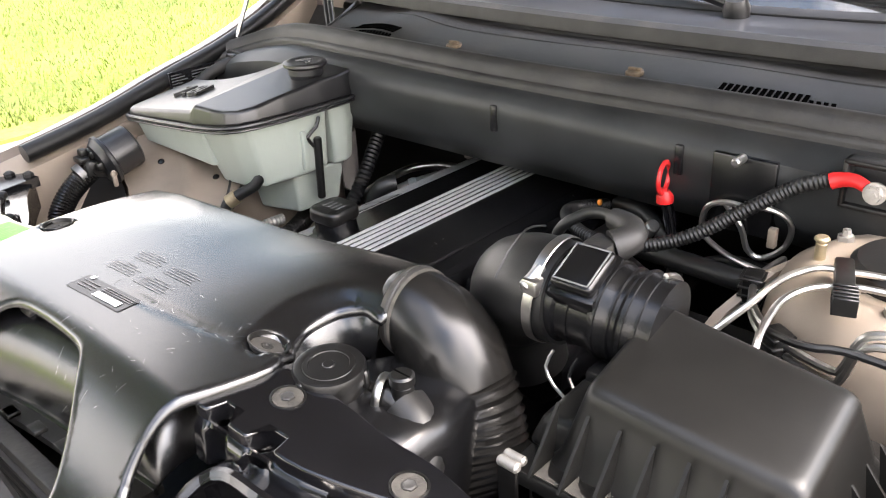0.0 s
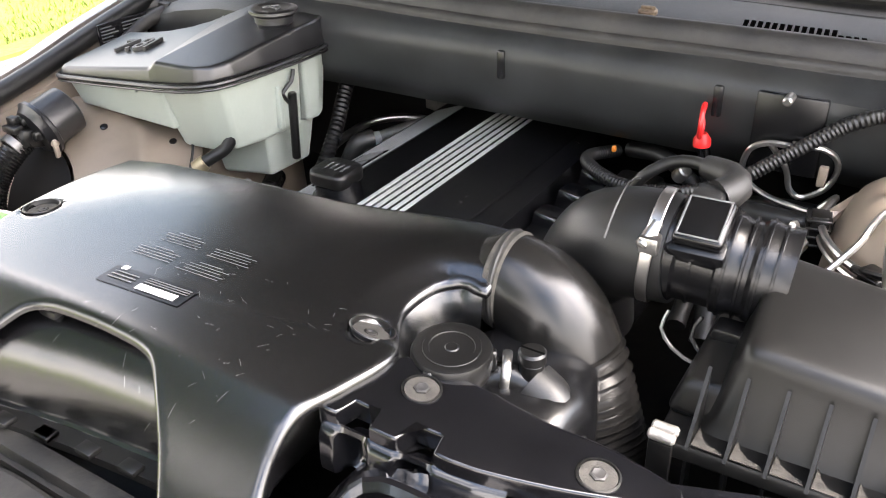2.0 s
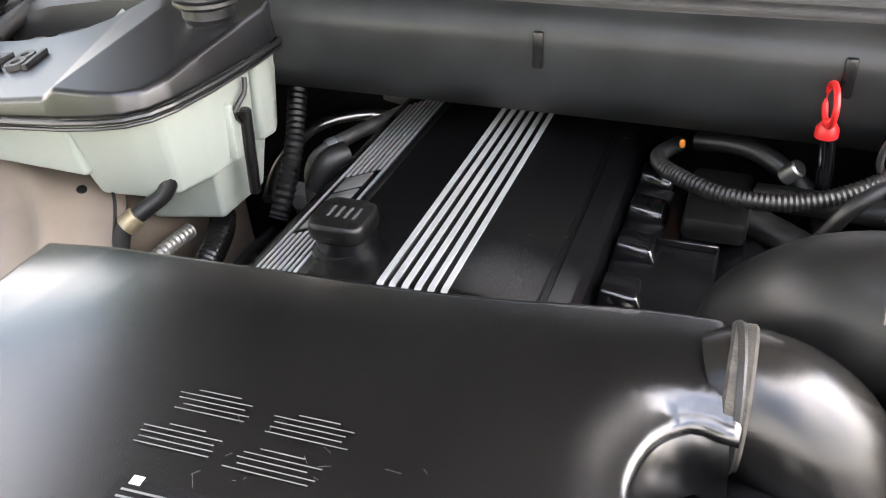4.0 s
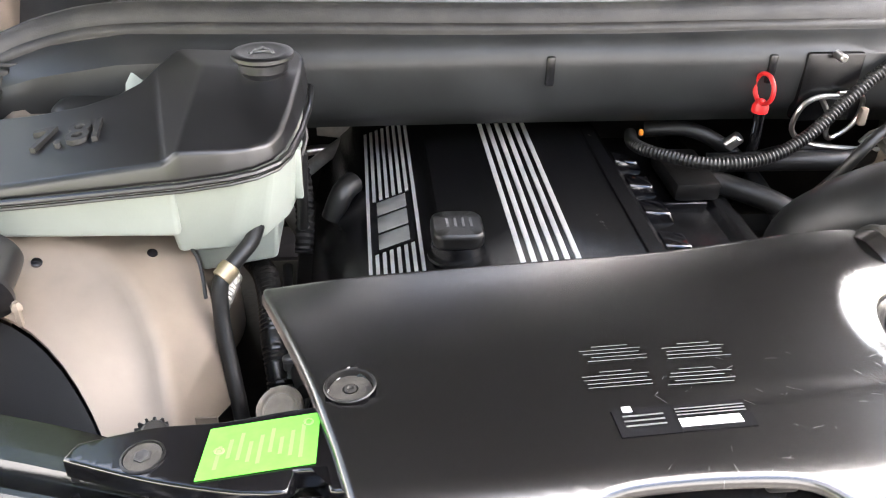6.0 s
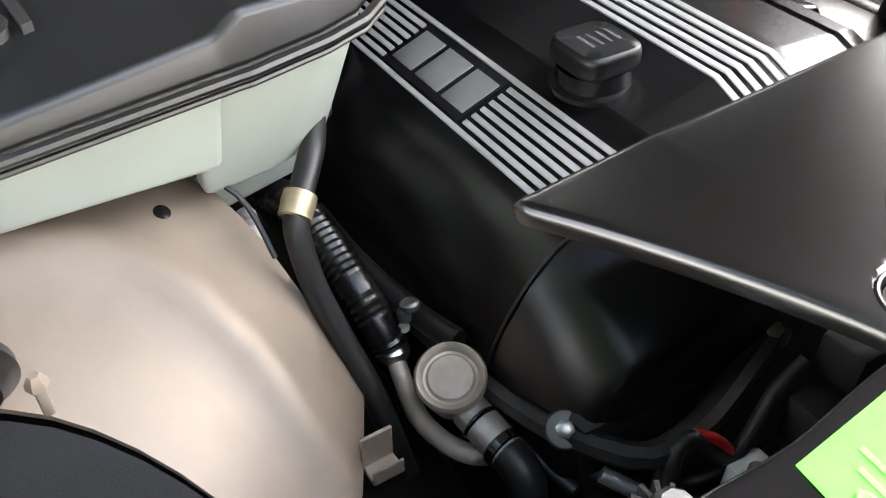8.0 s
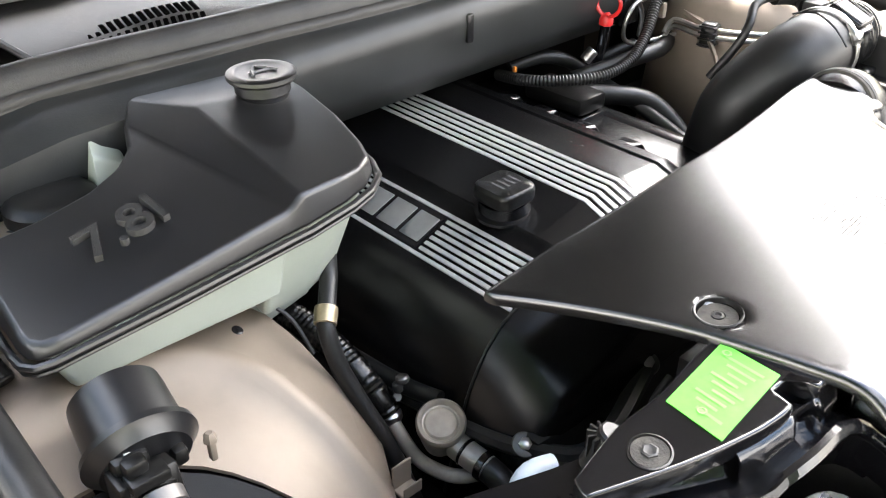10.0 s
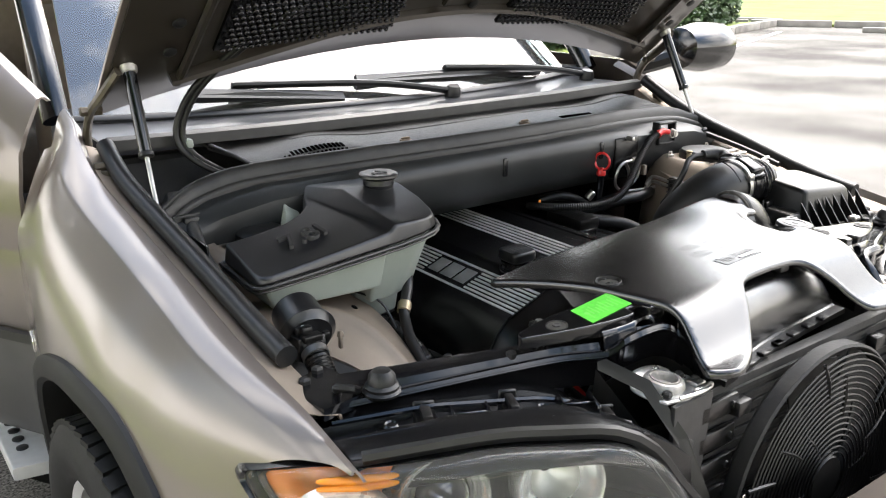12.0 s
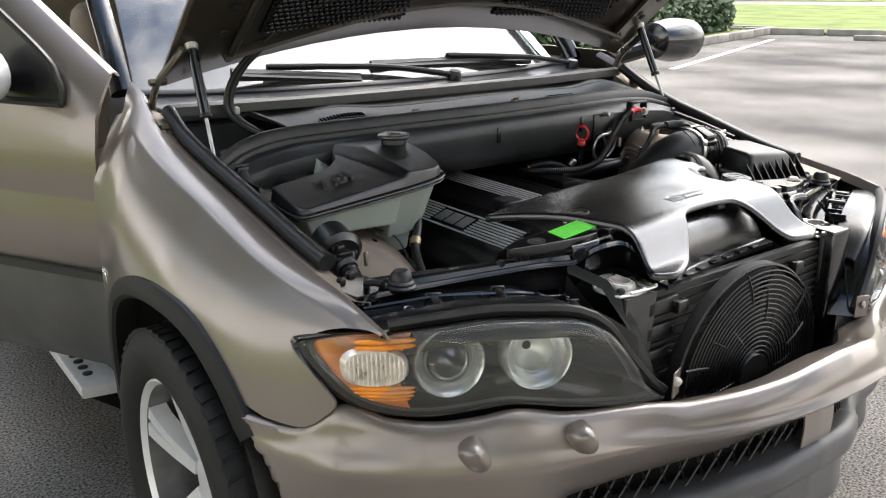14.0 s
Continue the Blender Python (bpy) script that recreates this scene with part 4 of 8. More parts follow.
# near-black sheet that stands in for shade inside the opening
part("opening_back", band(lambda x: [(-.055, curvy(BLOW, abs(x))[0] + .004), (-.105, curvy(BLOW, abs(x))[0] - .01), (-.115, .42), (-.10, .36)], lambda x: abs(x) < .66), M["dark"], bumper, "dark sheet in place of the shade behind the grille")
for sx in (-1, 1):
    x = sx * .70
    n = bump_n(x)
    p = Vector((x, bump_y(x), .492)) + n * .040
    fg = part("fog_lamp", lathe([(.074, -.02), (.076, .0), (.066, .006), (.056, -.006), (.0, -.03)], p, n, 32, cap=False, sx=1.2), M["chrome"], bumper, "oval fog lamp with a chrome ring")
    part("lens", lathe([(.0, .010), (.03, .008), (.060, .002)], p, n, 28, cap=False, sx=1.2), M["lens"], fg)
    for x, z_ in ((.646, .652), (.490, .662)):
        n = bump_n(sx * x)
        o = Vector((sx * x, bump_y(x), z_)) + n * .024
        tx = Vector((0, 0, 1)).cross(n) * sx

        def ring(d, w, h, z):
            # a rounded, kite-like cover
            kite = [(.002, .030), (.030, .008), (.004, -.027), (-.025, -.021), (-.017, .012)]
            for _ in range(3):
                kite = [(lerp(a[0], b[0], f), lerp(a[1], b[1], f)) for a, b in zip(kite, kite[1:] + kite[:1]) for f in (.25, .75)]
            return [o + n * d + tx * (w * u) + Vector((0, 0, z + h * v)) for u, v in kite]
        part("washer_nozzle", loft([ring(-.008, 1.15, 1.15, .0), ring(.006, 1.15, 1.15, .0), ring(.016, 1.0, 1.0, .002), ring(.026, .66, .62, .007), ring(.030, .30, .3, .011)]), M["paint"], bumper, "painted headlamp washer cover")

    tab = box((-.016, -.0015, -.024), (.016, .0015, .024), .001, 1, Matrix.Translation((sx * .300, .178, .708)) @ Matrix.Rotation(-.35 * sx, 4, "Z"))
    tb = part("mounting_tab", tab, M["paint"], bumper, "small bolted bumper tab")
    part("bolt", lathe([(.008, 0), (.008, .004), (.004, .006), (.0, .006)], Vector((sx * .300, .1765, .712)), (-.3 * -sx, -1, 0), 10), M["steel"], tb)

# ---- headlamps ----
LAMP = [(-.318, .186, .684), (-.352, .195, .712), (-.375, .2, .75), (-.403, .212, .794), (-.43, .222, .822), (-.472, .24, .845), (-.54, .27, .854), (-.612, .31, .856), (-.68, .343, .849), (-.744, .385, .841),
        (-.785, .428, .836), (-.820, .475, .821), (-.838, .508, .802), (-.826, .47, .762), (-.797, .424, .724), (-.75, .388, .703), (-.697, .352, .697), (-.64, .314, .706), (-.587, .28, .716), (-.55, .262, .711), (-.49, .238, .699), (-.42, .212, .690), (-.36, .196, .683), (-.318, .186, .684)]


def headlamp(sidex):
    edge = spline(LAMP, .014)[:-1]
    mid = Vector((-.58, .30, .775))
    out = Vector((-.38, -.9, .12)).normalized()
    tx, tz = Vector((-.92, .39, 0)).normalized(), Vector((.05, .12, 1)).normalized()

    def ring(s, o, pts=edge, c=mid):
        return [c + (p - c) * s + out * o for p in pts]

    def put(name, bm, m, parent, label=""):
        return part(name, mirrored(bm, sidex), m, parent, label, 50)
    h = put("headlamp", loft([ring(1.035, -.085), ring(1.035, -.016), ring(1.022, -.004), ring(1.0, -.006)], cap=False), M["lampseal"], car, "clear twin headlamp unit with an amber indicator")
    put("housing", loft([ring(.99, -.006), ring(.955, -.030), ring(.84, -.084), ring(.4, -.100), ring(.03, -.102)], cap=False), M["lampblack"], h, "dark grey lamp interior")
    ln = put("lens", loft([ring(1.0, -.005), ring(.985, .007), ring(.94, .014), ring(.8, .021), ring(.55, .028), ring(.3, .031), ring(.02, .032)], cap=False), M["haze"], h, "slightly hazy clear headlamp lens")
    ln.visible_shadow = False
    # raised rim line inside the lens
    put("bezel", loft([ring(.955, -.018), ring(.945, -.010), ring(.925, -.012), ring(.92, -.020)], cap=False), M["lampgrey"], h, "grey inner bezel")
    for c, r, proj in (((-.657, .338, .780), .0555, True), ((-.519, .279, .777), .0560, False)):
        c = Vector(c) - out * .022
        b = put("reflector", lathe([(r + .004, -.030), (r + .004, .006), (r + .001, .010), (r - .004, .008), (r - .008, -.004), (r - .017, -.010), (r * .64, -.014), (r * .60, -.016)], c, out, 44, cap=False), M["reflector"], h, "satin chrome ring round the lamp")
        if proj:
            put("shroud", lathe([(r * .70, -.013), (r * .72, -.008), (r * .64, -.006), (r * .60, -.02)], c, out, 40, cap=False), M["lampgrey"], b)
            put("projector", lathe([(r * .64, -.014), (r * .58, .0), (r * .42, .012), (r * .2, .018), (.001, .020)], c, out, 36, cap=False), M["projector"], b, "round smoky projector lens")
        else:
            put("bowl", lathe([(r * .93, -.004), (r * .86, -.022), (r * .6, -.042), (r * .3, -.052), (.008, -.055)], c, out, 36, cap=False), M["bowl"], b, "deep bright bowl")
    # indicator: amber shell over the outer third, clear fluted window, orange bars
    tip = [p for p in ring(.93, -.02) if p.x < -.694]
    hub = Vector((-.768, .387, .787)) - out * .010
    # the inner edge curves round the window
    cut = [tip[-1].lerp(tip[0], k / 8) + tx * (.020 * math.sin(math.pi * k / 8)) for k in range(1, 8)]
    fan_ = [hub] + tip + cut
    amb = from_faces([p - out * .0 for p in fan_], [(0, i, i + 1) for i in range(1, len(fan_) - 1)] + [(0, len(fan_) - 1, 1)])
    put("indicator", amb, M["amber"], h, "amber indicator housing")
    win = []
    for k in range(36):
        a = 2 * math.pi * k / 36
        ca, sa = math.cos(a), math.sin(a)
        win.append(hub + out * .004 + tx * (.052 * math.copysign(abs(ca) ** .75, ca)) + tz * (.031 * math.copysign(abs(sa) ** .8, sa) + .006 * ca))
    w = put("indicator_window", loft([[hub - out * .006 + (p - hub) * 1.05 for p in win], win, [hub + (p - hub) * .9 + out * .008 for p in win], [hub + (p - hub) * .03 + out * .010 for p in win]], cap=False), M["fluted"], h, "clear fluted indicator window")
    for k in range(13):
        u = -.042 + .007 * k
        hh = .026 * math.sqrt(max(.1, 1 - (u / .052) ** 2))
        put("flute", tube([hub + out * .015 + tx * u + tz * (-hh + .006 * u / .05), hub + out * .017 + tx * u, hub + out * .015 + tx * u + tz * (hh + .006 * u / .05)], .0018, 6, .015), M["fluted"], w)
    for a, b, th in (((-.794, .405, .830), (-.706, .366, .826), .0056), ((-.794, .405, .820), (-.706, .366, .816), .0056), ((-.806, .402, .757), (-.712, .360, .747), .0040), ((-.800, .400, .749), (-.712, .360, .740), .0040),
                     ((-.792, .396, .742), (-.714, .360, .734), .0038), ((-.780, .390, .735), (-.720, .361, .729), .0034)):
        a, b = Vector(a) - out * .006, Vector(b) - out * .006
        put("reflex_bar", tube([a, (a + b) / 2 + out * .003, b], th, 8, .008, rfun=lambda q: th * (.30 + .70 * math.sin(math.pi * min(1, max(0, q))) ** .5)), M["orange"], h, "bright orange reflector bar")


for sd in (-1, 1):
    headlamp(sd)

# ---- body behind the bay ----
def pane(rows, t=.005):
    return shell(rows, t, (0, 1, -1))


ws = []
for k in range(9):
    v = k / 8
    row = []
    for j in range(13):
        s = j / 12 * 2 - 1
        hw = lerp(.73, .60, v)
        x = s * hw
        row.append(Vector((x, lerp(1.44 + .13 * s * s, 2.14 + .10 * s * s, v), lerp(1.072 + .006 * s * s, 1.63 - .03 * s * s, v) + .02 * math.sin(math.pi * v))))
    ws.append(row)
wsh = part("windscreen", pane(ws), M["glass"], car, "raked windscreen reflecting the bright sky", 70)
wsh.visible_shadow = False
dash = part("dashboard", box((-.70, 1.62, .78), (.70, 2.0, 1.05), .05, 3), M["carpet"], car, "dark blue-grey dashboard top")
for sx in (-1, 1):
    pl = [(sx * .775, 1.53, 1.09), (sx * .765, 1.62, 1.20), (sx * .735, 1.85, 1.40), (sx * .67, 2.12, 1.60), (sx * .63, 2.4, 1.67)]
    # body-coloured pillar drawn in black, its shade put into the colour
    part("a_pillar", tube(pl, .019, 10, .05, flat=1.5), M["blackgloss"], car, "windscreen pillar coloured dark for shade")
roof = [[Vector((s * .66, y, 1.70 - .06 * s * s - .03 * ((y - 3.0) / 1.2) ** 2)) for s in (-1, -.8, -.4, 0, .4, .8, 1)] for y in (2.12, 2.4, 2.8, 3.2, 3.6, 4.0, 4.35)]
part("roof", shell(roof, .04), M["paint"], car, "bronze beige roof panel", 60)


def side_body(sidex):
    rows = []
    y0 = 2.42 if sidex < 0 else 1.38
    for k in range(17):
        y = lerp(y0, 4.5, k / 16)
        zb = .45
        d = .42 ** 2 - (y - 3.77) ** 2
        if d > 0:
            zb = max(zb, .36 + math.sqrt(d))
        rows.append([Vector((-.80, y, 1.13)), Vector((-.86, y, 1.10)), Vector((-.915, y, .98)), Vector((-.93, y, .75)), Vector((-.925, y, .62)), Vector((-.90, y, zb))])
    part("side_panel", mirrored(shell(rows, .02, (1, 0, 0)), sidex), M["paint"], car, "bronze beige body side", 50)
    part("sill", mirrored(box((-.88, 1.40, .34), (-.74, 3.3, .47), .03, 2), sidex), M["plastic"], car, "black sill")
    for y in (2.42, 3.35, 4.3):
        part("side_pillar", mirrored(tube([(-.80, y, 1.12), (-.76, y + .03, 1.35), (-.67, y + .06, 1.66)], .035, 8, .08), sidex), M["carpet"], car)
    part("rear_wheel", mirrored(lathe([(.05, -.09), (.235, -.10), (.30, -.125), (.362, -.095), (.368, 0), (.362, .095), (.30, .125), (.235, .1), (.05, .02)], (-.815, 3.77, .36), (-1, 0, 0), 40), sidex), M["tyre"], car)


side_body(-1)
side_body(1)
part("tailgate", box((-.80, 4.42, .45), (.80, 4.52, 1.15), .05, 3), M["paint"], car)
part("cabin_floor", box((-.78, 1.5, .34), (.78, 4.4, .42), .02, 1), M["carpet"], car)
part("underbody", box((-.55, .45, .22), (.55, 1.5, .26), .01, 1), M["dark"], car)
for sx in (-1, 1):
    st = part("front_seat", merge(box((sx * .36 - .24, 2.15, .55), (sx * .36 + .24, 2.65, .78), .07, 3), box((sx * .36 - .23, 2.62, .70), (sx * .36 + .23, 2.78, 1.28), .07, 3, Matrix.Translation((0, 0, 0)))), M["interior"], car, "beige leather front seat")
    part("headrest", box((sx * .36 - .12, 2.70, 1.30), (sx * .36 + .12, 2.80, 1.48), .04, 3), M["interior"], st)

# dark glass and lining on the far side of the cabin
part("side_glass", shell([[Vector((.79, y, 1.11)), Vector((.755, y + .02, 1.36)), Vector((.665, y + .05, 1.66))] for y in (1.75, 2.4, 3.3, 4.3)], .004, (-1, 0, 0)), M["tint"], car, "dark tinted side windows")
part("side_lining", box((.74, 1.5, .42), (.775, 4.4, 1.10), .02, 2), M["carpet"], car, "dark cabin side lining")
part("rear_glass", shell([[Vector((x, 4.46, 1.14)), Vector((x * .9, 4.38, 1.64))] for x in (-.72, 0, .72)], .004, (0, 1, 0)), M["tint"], car, "dark tinted rear window")
part("rear_bench", merge(box((-.62, 3.15, .55), (.62, 3.6, .80), .07, 3), box((-.62, 3.55, .75), (.62, 3.72, 1.30), .07, 3)), M["interior"], car, "beige leather rear bench")
# closed driver-side mirror
mp = Vector((1.0, 1.30, 1.165))
ring = lambda x, w, h: [mp + Vector((x, w * math.cos(a), h * math.sin(a) * (1.15 if math.sin(a) < 0 else 1))) for a in [2 * math.pi * q / 20 for q in range(20)]]
mr = part("door_mirror", loft([ring(-.10, .03, .03), ring(-.085, .065, .055), ring(0, .085, .068), ring(.08, .08, .064), ring(.115, .055, .045), ring(.122, .015, .015)]), M["blackgloss"], car, "dark glossy door mirror")
part("mirror_foot", tube([(.84, 1.40, 1.10), (.88, 1.35, 1.12), (.93, 1.31, 1.14)], .025, 8, .03), M["plastic"], mr)

# ---- open passenger door ----
H0 = Vector((-.855, 1.43, 0))
dd = Vector((-.50, .866, 0)).normalized()
dn = Vector((-.866, -.50, 0))


def dp(u, o, z):
    return H0 + dd * u + dn * o + Vector((0, 0, z))


drow = []
for k in range(25):
    u = 1.08 * k / 24
    top = min(1.150 + .73 * u, 1.64)
    ld = lambda z: -.05 * max(0, z - 1.10)
    drow.append([dp(u, -.06 + ld(top), top - .01), dp(u, -.045 + ld(top), top), dp(u, -.035 + ld(top), top - .004), dp(u, .008 + ld(top), top - .068), dp(u, .014 + ld(top), top - .082), dp(u, .022, min(top - .10, 1.07)),
                 dp(u, .036, .97), dp(u, .042, .872), dp(u, .036, .862), dp(u, .037, .852), dp(u, .040, .80), dp(u, .03, .69), dp(u, .018, .672)])
door = part("open_door", shell(drow, .01, tuple(-dn)), M["paint"], car, "front passenger door standing partly open", 50)
lrow = [[dp(1.08 * k / 12, .014, .645), dp(1.08 * k / 12, .016, .60), dp(1.08 * k / 12, .004, .44), dp(1.08 * k / 12, -.03, .385)] for k in range(13)]
part("lower_panel", shell(lrow, .01, tuple(-dn)), M["cladding"], door, "dark grey lower door cladding", 50)
part("trim_strip", loft([[dp(u, .020, .672), dp(u, .030, .668), dp(u, .030, .648), dp(u, .020, .645), dp(u, 0, .655)] for u in (0, .5, 1.08)]), M["rubber"], door, "black door trim strip")
irow = [[dp(.14 + .94 * k / 6, -.09, z) for z in (1.12, .9, .7, .5)] for k in range(7)]
part("inner_panel", shell(irow, .01, tuple(dn)), M["interior"], door, "beige inner door lining")
wrow, frow = [], []
for k in range(13):
    u = lerp(.105, 1.0, k / 12)
    tz = min(1.155 + .73 * u, 1.62) - .075
    lean = lambda z: -.05 * max(0, z - 1.10) - .002
    wrow.append([dp(u, .022 + lean(z) + .004, z) for z in (1.088, lerp(1.088, tz, .5), tz)])
gp = part("window", shell(wrow, .004, tuple(-dn)), M["labelblack"], door, "dark door window")
part("window_frame", tube([dp(.095, .024, 1.080), dp(.11, .022, 1.165), dp(.30, .012, 1.31), dp(.55, -.0, 1.49), dp(.70, -.006, 1.555), dp(1.0, -.006, 1.56), dp(1.01, .022, 1.08)], .009, 8, .03), M["rubber"], door, "black window seal")
part("sill_rubber", tube([dp(.095, .026, 1.080), dp(.5, .026, 1.080), dp(1.01, .026, 1.08)], .009, 8, .05), M["rubber"], door)
mc = dp(.27, .08, 1.125)
ring2 = lambda o, w, h: [mc + dn * o + dd * (w * math.cos(a)) + Vector((0, 0, h * math.sin(a))) for a in [2 * math.pi * q / 18 for q in range(18)]]
part("door_mirror", loft([ring2(-.06, .02, .02), ring2(-.02, .04, .03), ring2(.03, .065, .045), ring2(.055, .06, .05), ring2(.065, .03, .03)]), M["plastic"], door, "dark door mirror housing")
mc = dp(.255, .155, 1.15)
part("mirror_cap", loft([ring2(-.085, .03, .03), ring2(-.075, .075, .065), ring2(-.02, .088, .078), ring2(.05, .085, .075), ring2(.085, .06, .055), ring2(.095, .02, .02)]), M["rim"], door, "bright silver mirror cap")

# running board under the passenger side
rb = part("running_board", slab([(-.97, 1.46), (-.80, 1.43), (-.80, 3.2), (-.97, 3.2)], .375, .03, 0, .006), M["silver"], car, "bright aluminium running board with rubber studs")
for k in range(14):
    for j in range(2):
        p = Vector((-.94 + .07 * j, 1.54 + .045 * k + .02 * j, .374))
        part("rubber_stud", lathe([(.013, 0), (.013, .004), (.009, .006)], p, (0, 0, 1), 12), M["rubber"], rb)
part("board_underside", loft([[Vector((x, y, z)) for x, z in ((-.975, .345), (-.80, .345), (-.80, .26), (-.88, .27))] for y in (1.50, 2.3, 3.2)]), M["plastic"], rb)

# ---- raised bonnet ----
HU, HN = Vector((0, -.766, .643)), Vector((0, .643, .766))
HO = Vector((0, 1.30, 1.105))


def hood_p(x, u, n=0.0):
    return HO + Vector((x, 0, 0)) + HU * u + HN * n


hw = lambda u: .755 - .05 * (u / 1.15) ** 2
rows_o, rows_i = [], []
for k in range(15):
    r1, r2 = [], []
    for j in range(17):
        s = j / 16 * 2 - 1
        u0 = .10 * (1 - s * s)
        u = lerp(u0, 1.13 + .06 * (1 - s * s), k / 14)
        crown = .055 * (1 - s * s)
        r1.append(hood_p(s * hw(u), u, .035 + crown))
        edge = min(1, min(1 - abs(s), k / 14, 1 - k / 14) / .10)
        r2.append(hood_p(s * hw(u) * .985, u + .004, .026 + crown - .028 * edge))
    rows_o.append(r1)
    rows_i.append(r2)
hood = part("bonnet", shell(rows_o, .006, tuple(-HN)), M["paint"], car, "raised bonnet, bronze beige outside", 60)
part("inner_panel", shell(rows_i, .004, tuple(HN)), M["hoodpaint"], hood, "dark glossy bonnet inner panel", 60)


def hood_in(x, u, o=0.0):
    s = x / hw(u)
    return hood_p(x, u, -.004 + .055 * (1 - s * s) - o)


for x0, x1, u0, u1 in ((-.575, -.19, .205, .345), (.10, .50, .205, .345)):
    pad = [[hood_in(lerp(x0, x1, i / 6), lerp(u0, u1, j / 4), .006) for i in range(7)] for j in range(5)]
    gp_ = part("vent_pad", shell(pad, .008, tuple(HN)), M["engine"], hood, "black perforated vent pad")
    nubs = []
    for i in range(26):
        for j in range(9):
            p = hood_in(lerp(x0 + .012, x1 - .012, i / 25) + (.006 if j % 2 else 0), lerp(u0 + .01, u1 - .01, j / 8), .012)
            nubs.append(lathe([(.0052, 0), (.0048, .003), (.003, .0045)], p, -HN, 6))
    part("studs", merge(*nubs), M["blackgloss"], gp_, "rows of raised black studs")
# pressed ribs and recesses on the inner panel
for pts in ([(-.62, .12), (-.60, .5), (-.55, .95)], [(.62, .12), (.60, .5), (.55, .95)], [(-.64, .13), (-.2, .24), (.2, .24), (.64, .13)], [(-.5, .98), (0, 1.03), (.5, .98)], [(-.08, .28), (-.07, .95)]):
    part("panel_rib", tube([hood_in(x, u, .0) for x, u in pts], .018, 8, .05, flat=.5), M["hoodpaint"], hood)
for x, u in ((-.66, .22), (-.66, .30), (.66, .22), (.66, .30), (-.30, .27), (.30, .27), (0, .27)):
    part("panel_plug", lathe([(.012, 0), (.012, .003), (.006, .006)], hood_in(x, u, .002), -HN, 14), M["rubber"], hood)
for sx in (-1, 1):
    a, b = Vector((sx * .728, 1.082, 1.0)), Vector((sx * .716, 1.193, 1.222))
    st = part("gas_strut", cyl(a, lerp(a, b, .38), .0042, seg=12), M["steel"], car, "polished gas strut rod")
    part("strut_cylinder", cyl(lerp(a, b, .36), b, .0115, seg=16), M["blackgloss"], st, "black strut cylinder")
    part("strut_collar", cyl(lerp(a, b, .345), lerp(a, b, .385), .0135, seg=16), M["plastic"], st)
    part("ball_joint", lathe([(.006, -.012), (.014, -.008), (.016, .004), (.010, .014)], b, (b - a), 16), M["alu"], st)
    # bonnet hinge
    hp = [(sx * .765, 1.26, 1.03), (sx * .768, 1.33, 1.06), (sx * .765, 1.30, 1.13), (sx * .752, 1.22, 1.185), (sx * .735, 1.19, 1.22)]
    hg = part("bonnet_hinge", tube(hp, .008, 8, .02, flat=2.0), M["hingemetal"], car, "grimy bronze bonnet hinge arm")
    part("hinge_bracket", box((sx * .765 - .012, 1.22, 1.0), (sx * .765 + .012, 1.30, 1.04), .004), M["hingemetal"], hg)
    for y, z in ((1.24, 1.045), (1.30, 1.06), (1.285, 1.14)):
        part("hinge_bolt", cyl((sx * .745, y, z), (sx * .785, y, z), .009, seg=6), M["hingemetal"], hg)
# washer hose loop to the bonnet
hose = thing("washer_hose", "pair of thin black washer hoses arching up to the bonnet", "hose", (-.55, 1.18, 1.03))
for o in (0, .012):
    part("hose", tube([(-.48 + o, 1.14, 1.005), (-.56 + o, 1.19, 1.01), (-.625 + o, 1.24, 1.07), (-.60 + o, 1.23, 1.16), (-.52 + o, 1.17, 1.25), (-.44 + o, 1.08, 1.32)], .0065, 10, .015), M["rubber"], hose)
part("hose_clip", box((-.612, 1.228, 1.060), (-.598, 1.250, 1.078), .005), M["tank"], hose, "translucent white clip")

# ---- cowl ----
SEALP = [(-.742, 1.045, .985), (-.70, 1.085, 1.0), (-.64, 1.112, 1.018), (-.54, 1.112, 1.034), (-.30, 1.086, 1.042), (0, 1.072, 1.044), (.30, 1.083, 1.044), (.54, 1.105, 1.038), (.66, 1.11, 1.028), (.72, 1.088, 1.01), (.75, 1.045, .995)]


def seal_y(x):
    return curve_at([(p[0], p[1], p[2]) for p in SEALP], x)


def wall_y(x, sy):
    """The bulkhead runs straight behind the engine and swings back to the seal beside the washer tank."""
    return min(sy - .034, lerp(1.085, 1.016, smoothstep(-.64, -.42, x)), lerp(1.085, 1.016, 1 - smoothstep(.62, .74, x)))


seal_c = spline(SEALP, .02)
rows = []
for p in seal_c:
    rows.append([p + Vector((0, d, h)) for d, h in ((-.030, -.026), (-.031, -.020), (-.028, -.015), (-.024, -.013), (-.020, -.017), (-.018, -.010), (-.016, -.001), (-.011, .004), (-.007, .001), (-.003, .007), (.004, .008), (.010, .004), (.014, -.004), (.016, -.014))])
part("cowl_seal", shell(rows, .006), M["seal"], car, "ribbed grey rubber cowl seal", 50)
fw = []
for k in range(31):
    x = lerp(-.735, .745, k / 30)
    sy, sz = seal_y(x)
    fy = wall_y(x, sy)
    fw.append([Vector((x, sy - .022, sz - .024)), Vector((x, lerp(sy - .03, fy, .55), sz - .027)), Vector((x, fy - .001, sz - .042)), Vector((x, fy - .003, sz - .06)), Vector((x, fy + .002, sz - .11)), Vector((x, fy + .03, sz - .15)), Vector((x, fy + .15, sz - .17))])
fwall = part("firewall", shell(fw, .006, (0, 1, 0)), M["bulkhead"], car, "dark grey bulkhead panel below the cowl", 50)
